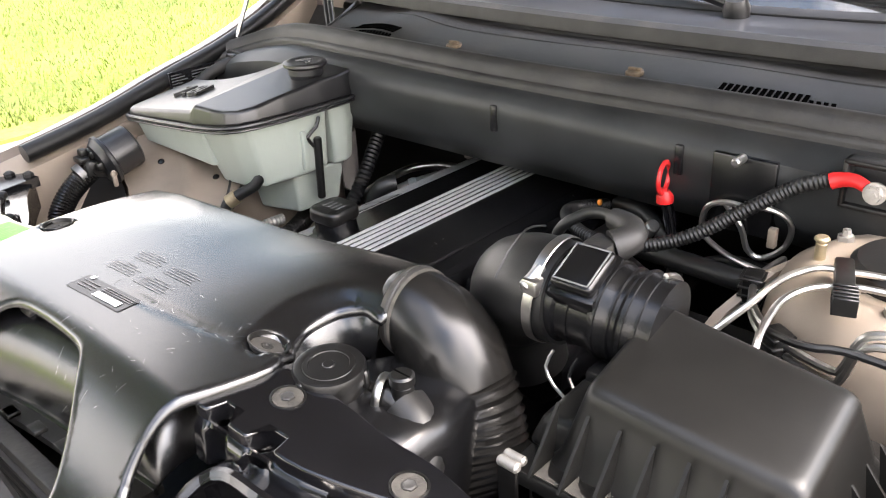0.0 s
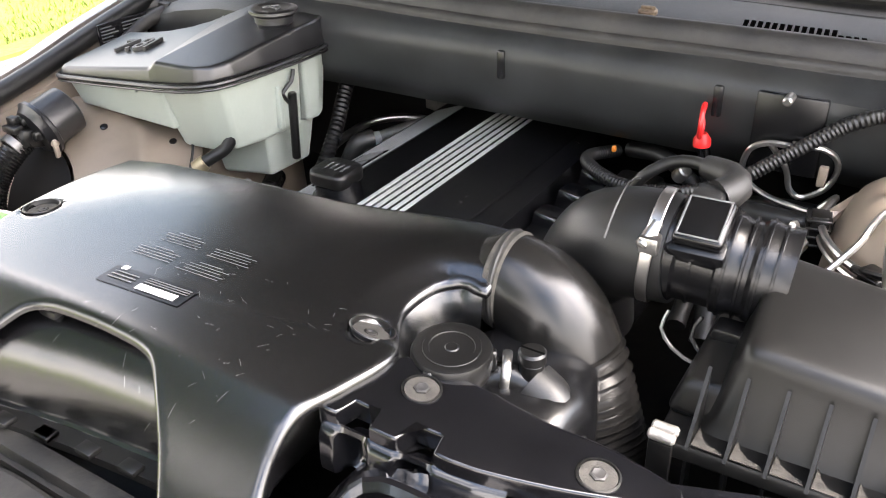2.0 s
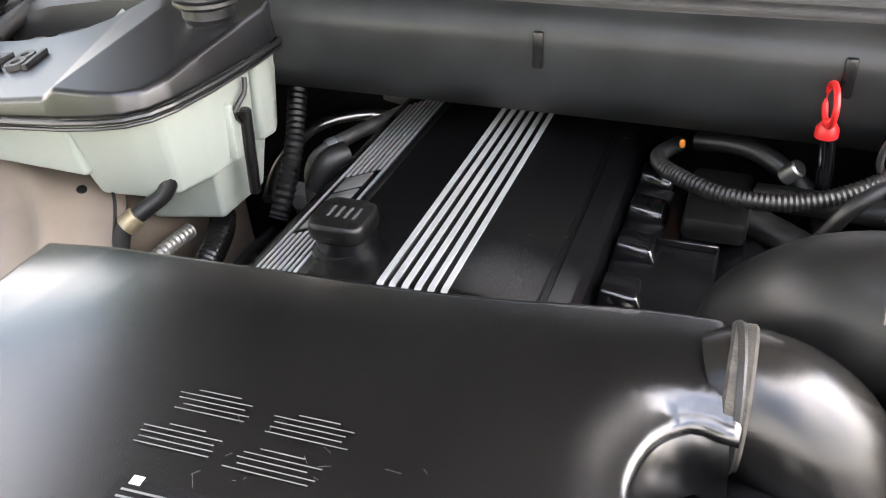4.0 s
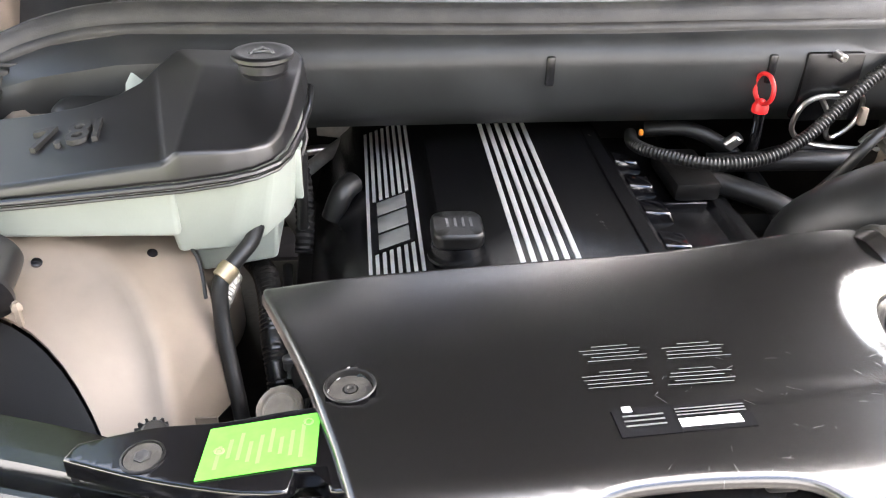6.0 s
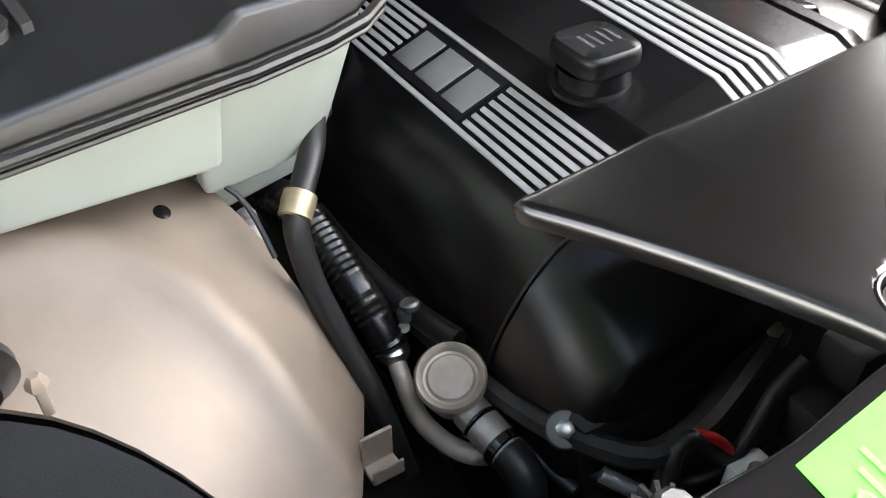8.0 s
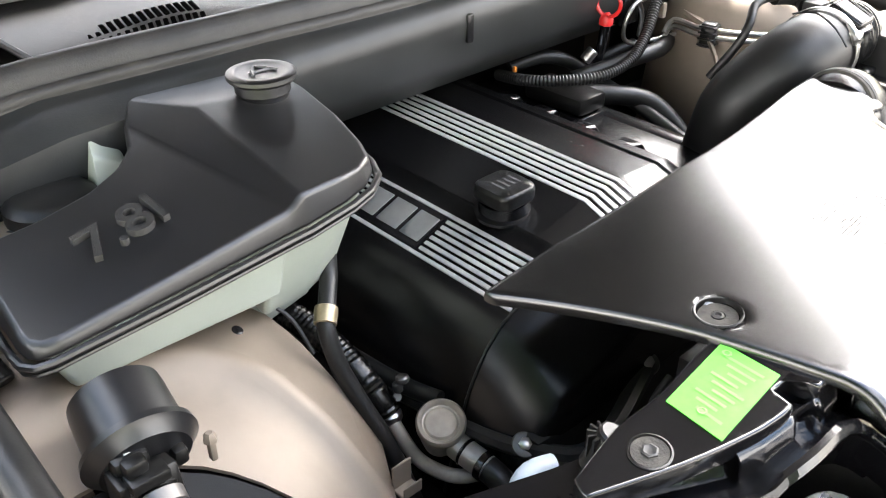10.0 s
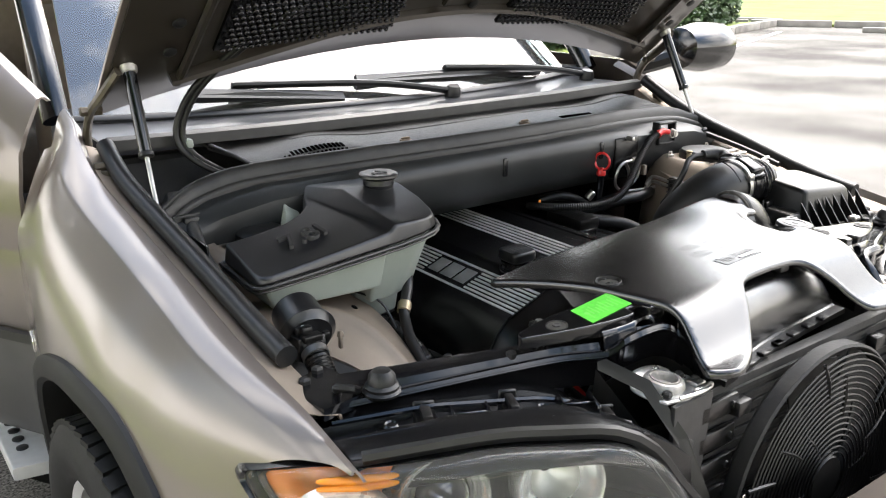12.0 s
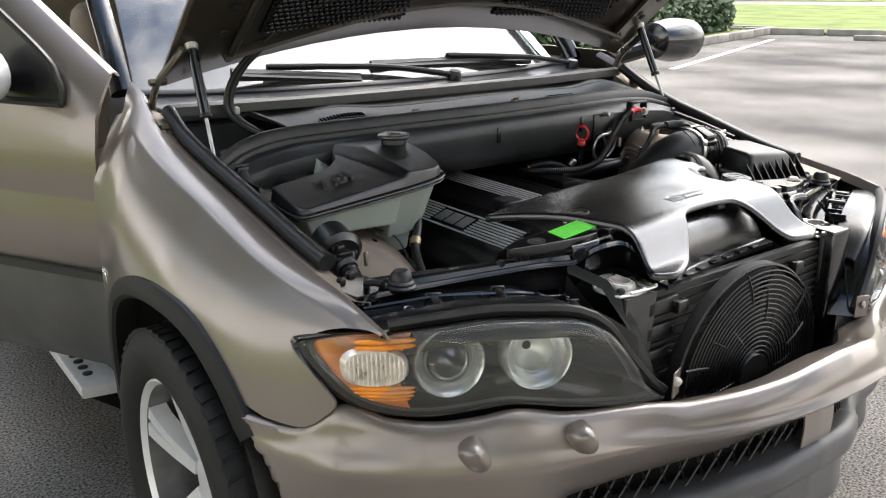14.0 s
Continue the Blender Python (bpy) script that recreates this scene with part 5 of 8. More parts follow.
for x in (-.33, .003, .30):
    sy, sz = seal_y(x)
    part("notch", box((x - .006, wall_y(x, sy) - .006, sz - .085), (x + .006, wall_y(x, sy) + .004, sz - .045), .003, 2, Matrix.Translation((0, 0, 0))), M["labelblack"], fwall)
plate = part("cover_plate", box((.345, 1.0095, .905), (.425, 1.03, 1.001), .003), M["engine"], fwall, "black cover plate on the bulkhead")
part("stud", cyl((.383, .988, 1.0), (.383, 1.012, 1.0), .0055, seg=12), M["steel"], plate, "bare threaded stud")
part("pocket", merge(box((.495, 1.006, .968), (.56, 1.03, .974), .002), box((.495, 1.006, 1.018), (.56, 1.03, 1.024), .002), box((.554, 1.006, .968), (.56, 1.03, 1.024), .002), box((.495, 1.006, .968), (.501, 1.03, 1.024), .002)), M["plastic"], fwall, "terminal recess frame")
# closes the bay; its shade is put into the dark colour
back = part("engine_bay_back", box((-.72, 1.36, .55), (.72, 1.40, 1.03), .01), M["dark"], car, "rear wall of the engine bay, coloured dark for shade")

tray = []
for k in range(41):
    x = lerp(-.47, .74, k / 40)
    sy, sz = seal_y(x)
    bulge = .018 * math.exp(-((x - .62) / .10) ** 2) + .012 * math.exp(-((x + .36) / .08) ** 2)
    sk = max(0, (-.435 - x) / .035)
    tray.append([Vector((x - sk * (.03 + .33 * d), sy + d, sz + h + (bulge if 0.03 < d < .17 else 0))) for d, h in ((.0, -.014), (.022, -.012), (.04, -.006), (.07, .0), (.10, .004), (.14, .008), (.165, .010), (.172, .018), (.20, .020))])
ct = part("cowl_tray", shell(tray, .005), M["grey"], car, "dusty dark grey plastic cowl tray", 40)
for d_, x0_, x1_, r_ in ((.125, -.40, .70, .004),):
    rib = []
    for k in range(21):
        x = lerp(x0_, x1_, k / 20)
        sy, sz = seal_y(x)
        bl = .018 * math.exp(-((x - .62) / .10) ** 2) + .012 * math.exp(-((x + .36) / .08) ** 2)
        rib.append((x, sy + d_ + .006 * math.sin(x * 9), sz + curve_at([(.07, 0), (.10, .004), (.14, .008), (.165, .010)], d_)[0] + bl - .0026))
    part("tray_ridge", tube(rib, r_, 6, .03), M["grey"], ct)
pit = [[Vector((x, y, z)) for y, z in ((1.07, .97), (1.15, .955), (1.24, .96), (1.30, 1.03))] for x in (-.74, -.66, -.56, -.46)]
cpit = part("cowl_pit", shell(pit, .005), M["grey"], car, "dusty recess beside the cowl tray")
part("pit_box", facets([(-.70, 1.13, .965), (-.60, 1.14, .965), (-.585, 1.21, .965), (-.68, 1.21, .965), (-.69, 1.135, .988), (-.61, 1.145, .990), (-.598, 1.20, .992), (-.672, 1.20, .990)], [(3, 2, 1, 0), (4, 5, 6, 7), (0, 1, 5, 4), (1, 2, 6, 5), (2, 3, 7, 6), (3, 0, 4, 7)], .004), M["grey"], cpit, "dusty moulded box in the recess")
part("pit_bolt", lathe([(.008, 0), (.008, .006), (.005, .008), (.005, .016)], (-.640, 1.150, .990), (0, 0, 1), 6), M["dark"], cpit)
part("tray_lip", tube([(-.497, 1.10, 1.024), (-.516, 1.145, 1.030), (-.531, 1.20, 1.042), (-.556, 1.262, 1.056)], .0045, 8, .02), M["plastic"], ct)
for cx, fl in ((.362, 1), (-.395, -1)):
    for i in range(17):
        x = cx + fl * (i - 8) * .0088
        sy, sz = seal_y(x)
        b = .018 * math.exp(-((x - .62) / .10) ** 2) + .012 * math.exp(-((x + .36) / .08) ** 2)
        L = .020 if i < 13 else .008
        for y0, l in ((sy + .026, .012), (sy + .044, L)):
            hz = lambda yy: sz + b * min(1, max(0, (yy - sy - .022) / .018)) + curve_at([(0, -.014), (.022, -.012), (.04, -.006), (.07, 0), (.10, .004)], yy - sy)[0]
            sl = from_faces([(x + o, yy, hz(yy) + .0014) for o, yy in ((-.0029, y0), (.0029, y0), (.0029 - .0022 * fl, y0 + l), (-.0029 - .0022 * fl, y0 + l))] + [(x + o, yy, hz(yy) - .004) for o, yy in ((-.0029, y0), (.0029, y0), (.0029 - .0022 * fl, y0 + l), (-.0029 - .0022 * fl, y0 + l))], [(0, 1, 2, 3), (4, 7, 6, 5), (0, 4, 5, 1), (1, 5, 6, 2), (2, 6, 7, 3), (3, 7, 4, 0)])
            part("vent_slot", sl, M["void"], ct)
for x, o in ((-.176, .050), (.162, .054), (.43, .026)):
    sy, sz = seal_y(x)
    sz += curve_at([(0, -.014), (.022, -.012), (.04, -.006), (.07, 0)], o)[0]
    sc = part("quarter_turn_screw", lathe([(.013, -.002), (.013, .004), (.009, .006)], (x, sy + o, sz), (0, -.1, 1), 18), M["screwtan"], ct, "corroded quarter-turn screw")
    part("screw_grip", box((x - .010, sy + o - .003, sz + .005), (x + .010, sy + o + .003, sz + .010), .002), M["screwtan"], sc)
rs = [(x, curve_at([(-.74, 1.30), (-.4, 1.262), (0, 1.252), (.4, 1.262), (.74, 1.30)], x)[0], 1.074) for x in [k * .074 for k in range(-10, 11)]]
rows = [[Vector(p) + Vector((0, d, h)) for d, h in ((-.016, -.01), (-.012, .006), (0, .012), (.012, .008), (.016, -.008))] for p in rs]
part("scuttle_seal", shell(rows, .004), M["seal"], car, "grey rubber strip along the scuttle")
rows = [[Vector((x, y + d, 1.066 + h)) for d, h in ((.01, 0), (.05, .004), (.10, .006), (.15, .004), (.19 + .12 * (x / .74) ** 2, .006))] for x, y, z in rs]
sct = part("scuttle_panel", shell(rows, .004), M["bluepaint"], car, "painted metal panel in front of the windscreen")
for x in (-.66, -.50, -.22, .08, .36, .62):
    y = curve_at([(-.74, 1.30), (-.4, 1.262), (0, 1.252), (.4, 1.262), (.74, 1.30)], x)[0] + .035
    part("panel_screw", lathe([(.009, 0), (.009, .004), (.005, .006)], (x, y, 1.069), (0, 0, 1), 12), M["rubber"], sct)
part("screen_rubber", tube([(x, 1.44 + .13 * (x / .73) ** 2, 1.076 + .006 * (x / .73) ** 2) for x in [k * .073 for k in range(-10, 11)]], .010, 8, .03, flat=.6), M["rubber"], car)

# wipers
def wiper(b0, b1, piv, hinge, tip):
    w = thing("wiper", "black windscreen wiper parked at the foot of the glass", "wiper", piv, group="windscreen wipers")
    part("blade", tube([b0, lerp(Vector(b0), Vector(b1), .5) + Vector((0, 0, .006)), b1], .009, 8, .03, flat=1.6), M["rubber"], w)
    part("spoiler", loft([[Vector(p) + Vector((0, d, h)) for d, h in ((-.016, .004), (0, .022), (.010, .018), (.008, .0))] for p in (b0, b1)]), M["plastic"], w)
    part("arm", tube([piv, hinge, tip], .007, 8, .03, flat=1.5), M["plastic"], w)
    part("pivot_cap", lathe([(.02, -.02), (.022, 0), (.016, .014)], piv, (0, -.2, 1), 16), M["plastic"], w)


wiper((-.50, 1.50, 1.115), (-.13, 1.47, 1.083), (.17, 1.42, 1.085), (-.05, 1.46, 1.118), (-.40, 1.50, 1.135))
wiper((-.08, 1.49, 1.115), (.55, 1.51, 1.10), (.70, 1.46, 1.085), (.52, 1.48, 1.115), (.20, 1.50, 1.135))

# ---- inner wings, towers, front structure ----
def inner_wing(sidex):
    rows = []
    for k in range(15):
        y = lerp(.50, 1.30, k / 14)
        xi, zi = curve_at(INNER, y)
        rows.append([Vector((xi + .012, y, zi - .014)), Vector((xi + .030, y, zi - .022)), Vector((xi + .055, y, zi - .030)), Vector((xi + .060, y, zi - .05)), Vector((xi + .064, y, zi - .10)), Vector((xi + .085, y, zi - .15)), Vector((xi + .12, y, zi - .20))])
    w = part("inner_wing", mirrored(shell(rows, .004, (1, 0, 0)), sidex), M["bay"], car, "beige painted inner wing panel", 50)
    pts = []
    for k in range(9):
        y = lerp(.615, 1.28, k / 8)
        xi, zi = curve_at(INNER, y)
        pts.append((xi + .046, y, zi - .005 + (.010 if sidex > 0 else 0)))
    part("bulb_seal", mirrored(tube(pts, .0165, 12, .03), sidex), M["rubber"], w, "black rubber weather strip")
    for y, o in ((.60, .10), (.70, .09), (.80, .085)):
        xi, zi = curve_at(INNER, y)
        part("panel_hole", mirrored(lathe([(.004, 0), (.004, .002), (.002, .003)], (xi + .0645, y, zi - .09), (1, 0, 0), 10), sidex), M["labelblack"], w)


for sd in (-1, 1):
    inner_wing(sd)


def tower(sidex, cx, cy, top, cap_r=.062):
    """A domed strut tower with its stepped top and the panel that falls away from it."""
    c = Vector((cx, cy, 0))
    t = part("strut_tower", lathe([(.155, top - .34), (.150, top - .20), (.142, top - .10), (.135, top - .05), (.122, top - .020), (.100, top - .004), (.085, top - .002), (.080, top - .008), (.05, top - .008)], c, (0, 0, 1), 48), M["bay"], car, "beige painted suspension strut tower", 60)
    part("tower_cap", lathe([(cap_r, top - .012), (cap_r, top + .006), (cap_r - .006, top + .012), (.03, top + .015), (.002, top + .016)], c, (0, 0, 1), 36), M["rubber"], t, "black rubber strut cap")
    for k in range(3):
        a = .6 + k * 2.094
        p = c + Vector((.092 * math.cos(a), .092 * math.sin(a), top - .004))
        part("mount_nut", lathe([(.009, 0), (.009, .007), (.005, .008), (.0045, .014)], p, (0, 0, 1), 6), M["alu"], t)
    return t


TL = tower(-1, -.574, 1.0, .938, .045)
TR = tower(1, .60, .945, .945)
part("bleed_screw", merge(cyl((.512, .925, .930), (.512, .925, .962), .006, seg=12), cyl((.512, .925, .962), (.512, .925, .968), .008, seg=12)), M["brass"], TR)
# panel under the washer tank, with its raised arch
arcs = [[(-.735, .90, .86), (-.66, .91, .868), (-.58, .92, .868), (-.51, .90, .855), (-.455, .87, .83), (-.425, .82, .79), (-.41, .77, .745)],
        [(-.735, .838, .861), (-.66, .853, .865), (-.585, .855, .857), (-.525, .831, .841), (-.485, .793, .817), (-.46, .748, .781), (-.447, .703, .744)],
        [(-.735, .828, .866), (-.66, .843, .870), (-.585, .846, .863), (-.528, .823, .847), (-.489, .786, .823), (-.464, .741, .787), (-.451, .696, .749)],
        [(-.735, .812, .866), (-.66, .827, .869), (-.59, .830, .861), (-.536, .808, .845), (-.499, .774, .821), (-.475, .729, .784), (-.462, .684, .746)],
        [(-.735, .805, .858), (-.66, .820, .860), (-.593, .823, .852), (-.540, .802, .836), (-.503, .768, .812), (-.479, .723, .775), (-.466, .678, .737)],
        [(-.735, .78, .850), (-.66, .79, .850), (-.60, .787, .840), (-.553, .765, .822), (-.517, .732, .796), (-.492, .69, .76), (-.478, .65, .72)],
        [(-.735, .745, .838), (-.66, .752, .836), (-.608, .744, .822), (-.568, .720, .803), (-.534, .688, .775), (-.508, .652, .74), (-.493, .618, .70)],
        [(-.735, .735, .835), (-.66, .742, .832), (-.611, .733, .818), (-.573, .710, .799), (-.540, .678, .771), (-.514, .643, .735), (-.499, .61, .695)]]
arcs = [spline(a + [tuple(Vector(a[-1]) + Vector((.011, -.042, -.048)))], .02) for a in arcs]
nmin = min(len(a) for a in arcs)
arcs = [[a[round(i * (len(a) - 1) / (nmin - 1))] for i in range(nmin)] for a in arcs]
twp = part("tower_panel", shell(arcs, .004), M["bay"], car, "beige pressed panel with an arched ridge", 55)
for p in ((-.486, .837, .830), (-.60, .800, .8455)):
    part("panel_hole", lathe([(.006, -.002), (.006, .002), (.003, .003)], p, (.3, -.35, .9), 14), M["labelblack"], twp)
lin = [[Vector(p) + Vector((0, -.006, -.004)) for p in arcs[-1]], [Vector(p) + Vector((-.02, -.07, -.06)) for p in arcs[-1]], [Vector(p) + Vector((-.04, -.16, -.16)) for p in arcs[-1]], [Vector(p) + Vector((-.05, -.22, -.30)) for p in arcs[-1]]]
part("panel_tab", merge(box((-.428, .676, .690), (-.404, .679, .722), .001, 1), box((-.428, .660, .690), (-.404, .679, .693), .001, 1), box((-.428, .660, .690), (-.404, .662, .705), .001, 1)), M["bay"], twp, "small bent panel tab")
part("liner_front", shell(lin, .004), M["trim"], twp, "black wheel housing liner", 55)

# bay floor and closing panels, coloured near black to stand in for deep shade
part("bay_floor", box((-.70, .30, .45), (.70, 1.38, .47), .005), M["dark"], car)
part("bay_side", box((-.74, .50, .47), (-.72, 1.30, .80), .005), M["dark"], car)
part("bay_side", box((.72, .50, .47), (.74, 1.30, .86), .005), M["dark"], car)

# radiator support beams
def support(sidex):
    edge = spline([(-.715, .515, .852), (-.60, .468, .866), (-.50, .432, .875), (-.42, .400, .882), (-.365, .362, .889), (-.345, .353, .904), (-.318, .347, .912), (-.275, .345, .912), (-.258, .334, .904), (-.252, .314, .889), (-.25, .298, .868)], .009)
    rear = spline([(-.70, .612, .850), (-.60, .560, .860), (-.50, .520, .866), (-.42, .485, .872), (-.36, .462, .878), (-.33, .45, .880), (-.30, .44, .880), (-.265, .43, .880), (-.235, .40, .880), (-.225, .36, .875), (-.225, .33, .868)], .009)
    rows, n = [], 90
    for k in range(n + 1):
        u = k / n
        e, r = edge[round(u * (len(edge) - 1))], rear[round(u * (len(rear) - 1))]
        i = round(u * (len(edge) - 1))
        d = (edge[min(i + 3, len(edge) - 1)] - edge[max(i - 3, 0)]).normalized()
        nrm = Vector((-d.y, d.x, 0)).normalized()
        if nrm.dot(r - e) < 0:
            nrm = -nrm
        w = (r - e).length
        low = Vector((0, 0, 1))
        rows.append([e + nrm * .016 - low * .050, e + nrm * .010 - low * .014, e + nrm * .003 - low * .006, e - nrm * .001 - low * .001, e + nrm * .002 + low * .003, e + nrm * .007 + low * .003, e + nrm * .012 - low * .002,
                     lerp(e, r, .34) - low * .004, lerp(e, r, .40) + low * .004, lerp(e, r, .56) + low * .005, lerp(e, r, .62) - low * .001, lerp(e, r, .9), r, r - low * .05])
    s = part("support_beam", mirrored(shell(rows, .003), sidex), M["blackgloss"], car, "glossy black pressed steel radiator support", 40)
    part("latch_well", mirrored(loft([[Vector(p) for p in ring] for ring in (((-.37, .38, .86), (-.25, .375, .87), (-.235, .30, .85), (-.25, .28, .80), (-.36, .30, .80)), ((-.36, .40, .70), (-.24, .40, .70), (-.23, .33, .70), (-.24, .30, .68), (-.35, .31, .68)))], cap=False), sidex), M["dark"], s, "dark well round the latch")
    for x, y, z in ((-.335, .372, .872), (-.62, .53, .8665), (-.46, .455, .8785)):
        part("beam_bolt", mirrored(lathe([(.008, -.004), (.008, .004), (.005, .006)], (x, y, z), (0, 0, 1), 6), sidex), M["dark"], s)
    for k in range(9):
        x, y = -.452 + .008 * k, .462 - .0042 * k
        part("stamped_mark", mirrored(lathe([(.0024, 0), (.0026, .0012), (.0016, .0014), (.0012, .0002)], (x, y, .8795 + .0004 * k), (0, 0, 1), 8, cap=False), sidex), M["blackgloss"], s)
    # lamp carrier behind the headlamp
    car_r = []
    for k in range(13):
        v = k / 12
        x = lerp(-.745, -.345, v)
        yf = curve_at([(-.745, .405), (-.612, .33), (-.472, .262), (-.40, .235), (-.345, .225)], x)[0]
        zt = curve_at([(-.745, .845), (-.612, .866), (-.472, .862), (-.40, .835), (-.345, .79)], x)[0]
        yb = curve_at([(-.745, .56), (-.60, .515), (-.46, .475), (-.40, .44), (-.345, .34)], x)[0]
        car_r.append([Vector((x, yf, zt - .05)), Vector((x, yf + .004, zt - .004)), Vector((x, yf + .02, zt)), Vector((x, lerp(yf, yb, .35), zt - .004)), Vector((x, lerp(yf, yb, .40), zt - .022)), Vector((x, lerp(yf, yb, .62), zt - .026)), Vector((x, lerp(yf, yb, .66), zt - .012)), Vector((x, lerp(yf, yb, .8), zt - .010)), Vector((x, yb, zt - .028))])
    cr = part("lamp_carrier", mirrored(shell(car_r, .004), sidex), M["engine"], car, "black plastic headlamp carrier", 35)
    # clips, hooks and screw bosses along the carrier's trough, no two alike
    for x, w, d, h, kind in ((-.675, .020, .030, .010, 1), (-.635, .014, .050, .016, 0), (-.585, .026, .040, .012, 2), (-.535, .012, .055, .018, 0), (-.50, .020, .030, .010, 1), (-.455, .024, .045, .020, 2), (-.415, .012, .035, .014, 0)):
        yf = curve_at([(-.745, .405), (-.612, .33), (-.472, .262), (-.40, .235)], x)[0] + .062
        zt = curve_at([(-.745, .845), (-.612, .866), (-.472, .862), (-.40, .835)], x)[0] - .020
        q = Matrix.Translation((x, yf, zt)) @ Matrix.Rotation(-.45, 4, "Z")
        bits = [box((-w, 0, -.01), (w, d, h * .45), .003, 2, q)]
        if kind == 0:
            bits += [box((-w * .5, d * .2, 0), (w * .5, d * .9, h), .003, 2, q), box((-w, d - .006, 0), (w, d, h * 1.15), .002, 1, q)]
        elif kind == 1:
            bits += [lathe([(.011, 0), (.011, h), (.008, h + .003), (.006, h + .001), (.001, h + .001)], q @ Vector((0, d * .5, 0)), (0, 0, 1), 18)]
        else:
            bits += [box((-w, 0, 0), (-w + .005, d, h), .0015, 1, q), box((w - .005, 0, 0), (w, d, h), .0015, 1, q), box((-w, d * .45, 0), (w, d * .55, h * .8), .0015, 1, q)]
        part("carrier_clip", mirrored(merge(*bits), sidex), M["blackgloss" if kind else "plastic"], cr)
    for o, r in ((.052, .0035), (.108, .004)):
        rail = []
        for k in range(12):
            x = lerp(-.72, -.40, k / 11)
            yf = curve_at([(-.745, .405), (-.612, .33), (-.472, .262), (-.40, .235)], x)[0]
            rail.append((x, yf + o, curve_at([(-.745, .845), (-.612, .866), (-.472, .862), (-.40, .835)], x)[0] - .006 - .06 * (o - .05)))
        part("carrier_rib", mirrored(tube(rail, r, 6, .03), sidex), M["blackgloss"], cr)
    part("lamp_seal", mirrored(tube([(-.74, .392, .85), (-.612, .322, .866), (-.54, .285, .864), (-.472, .252, .856), (-.425, .232, .826), (-.385, .218, .77), (-.34, .205, .715), (-.31, .198, .69)], .009, 8, .02, flat=1.5), sidex), M["rubber"], cr, "black rubber headlamp gasket")
    # latch side plate and latch
    lp = part("latch_plate", mirrored(slab(smooth_outline([(-.352, .300), (-.350, .330), (-.330, .348), (-.300, .350), (-.272, .335), (-.258, .300), (-.262, .275, 0), (-.31, .268, 0), (-.343, .275, 0)], .008), lambda x, y: .846 + .010 * smoothstep(.325, .35, y), .005, .01, .002), sidex), M["brightsteel"], car, "bare bright steel latch bracket")
    part("latch_leg", mirrored(facets([(-.343, .262, .842), (-.262, .262, .842), (-.285, .262, .56), (-.335, .262, .56), (-.343, .270, .842), (-.262, .270, .842), (-.285, .270, .56), (-.335, .270, .56)], [(0, 1, 2, 3), (4, 7, 6, 5), (0, 4, 5, 1), (1, 5, 6, 2), (2, 6, 7, 3), (3, 7, 4, 0)], .002), sidex), M["upright"], lp, "grimy grey steel upright")
    part("leg_plug", mirrored(lathe([(.010, 0), (.010, .003), (.006, .005)], (-.31, .262, .775), (0, -1, 0), 18), sidex), M["rubber"], lp)
    part("latch_cup", mirrored(lathe([(.030, .0), (.029, .006), (.026, .010), (.022, .011), (.019, .008), (.017, .0), (.013, -.012), (.004, -.014)], (-.311, .309, .847), (.08, -.06, 1), 36), sidex), M["alu"], lp, "bare round bonnet latch cup")
    part("cup_ring", mirrored(lathe([(.021, .0105), (.0205, .0125), (.018, .0125), (.0165, .008), (.015, .0)], (-.311, .309, .847), (.08, -.06, 1), 36, cap=False), sidex), M["alu"], lp)
    part("latch_lever", mirrored(merge(box((-.300, .262, .848), (-.262, .270, .856), .003, 2), box((-.282, .275, .846), (-.262, .296, .853), .003), tube([(-.33, .266, .85), (-.30, .258, .853), (-.27, .262, .852)], .003, 8, .01)), sidex), M["steel"], lp)
    for x, y in ((-.275, .312), (-.268, .290), (-.335, .283)):
        part("latch_bolt", mirrored(cyl((x, y, .846), (x, y, .855), .007, seg=6), sidex), M["dark"], lp)
    part("guide_strip", mirrored(loft([[Vector(q) + Vector(o) for o in ((0, 0, 0), (.010, -.006, .004), (.009, -.010, -.008), (-.002, -.004, -.010))] for q in ((-.392, .358, .886), (-.362, .305, .866), (-.340, .255, .80), (-.318, .218, .70))]), sidex), M["plastic"], cr)
    return s


for sd in (-1, 1):
    support(sd)

# ---- condenser, fan ----
cond = thing("condenser", "black condenser behind the front opening", "condenser", (0, .27, .45))
part("core", box((-.30, .275, .40), (.30, .295, .835), .003), M["dark"], cond)
for k in range(24):
    z = .42 + k * .0172
    part("fin_bar", box((-.295, .270, z), (.295, .276, z + .006), 0, 1), M["dark"], cond)
for k in range(5):
    z = .60 + .048 * k
    part("mount_tab", merge(box((-.285, .262, z), (-.20, .272, z + .03), .004), lathe([(.006, 0), (.005, .004)], (-.215, .262, z + .015), (0, -1, 0), 10)), M["plastic"], cond)
fan = thing("cooling_fan", "round black electric cooling fan with a wire-ring guard", "fan", (0, .235, .49))
fc = Vector((-.015, .235, .628))
part("shroud", lathe([(.217, -.02), (.221, -.015), (.221, .006), (.217, .009), (.214, .006), (.214, -.015)], fc, (0, -1, 0), 64, cap=False), M["dark"], fan, "black fan ring")
for k in range(18):
    r = .050 + k * .0094
    part("guard_ring", tube([fc + Vector((r * math.cos(a), -.018 - .006 * (1 - r / .22), r * math.sin(a))) for a in [2 * math.pi * q / 28 for q in range(28)]], .0018, 5, .03, closed=True), M["plastic"], fan)
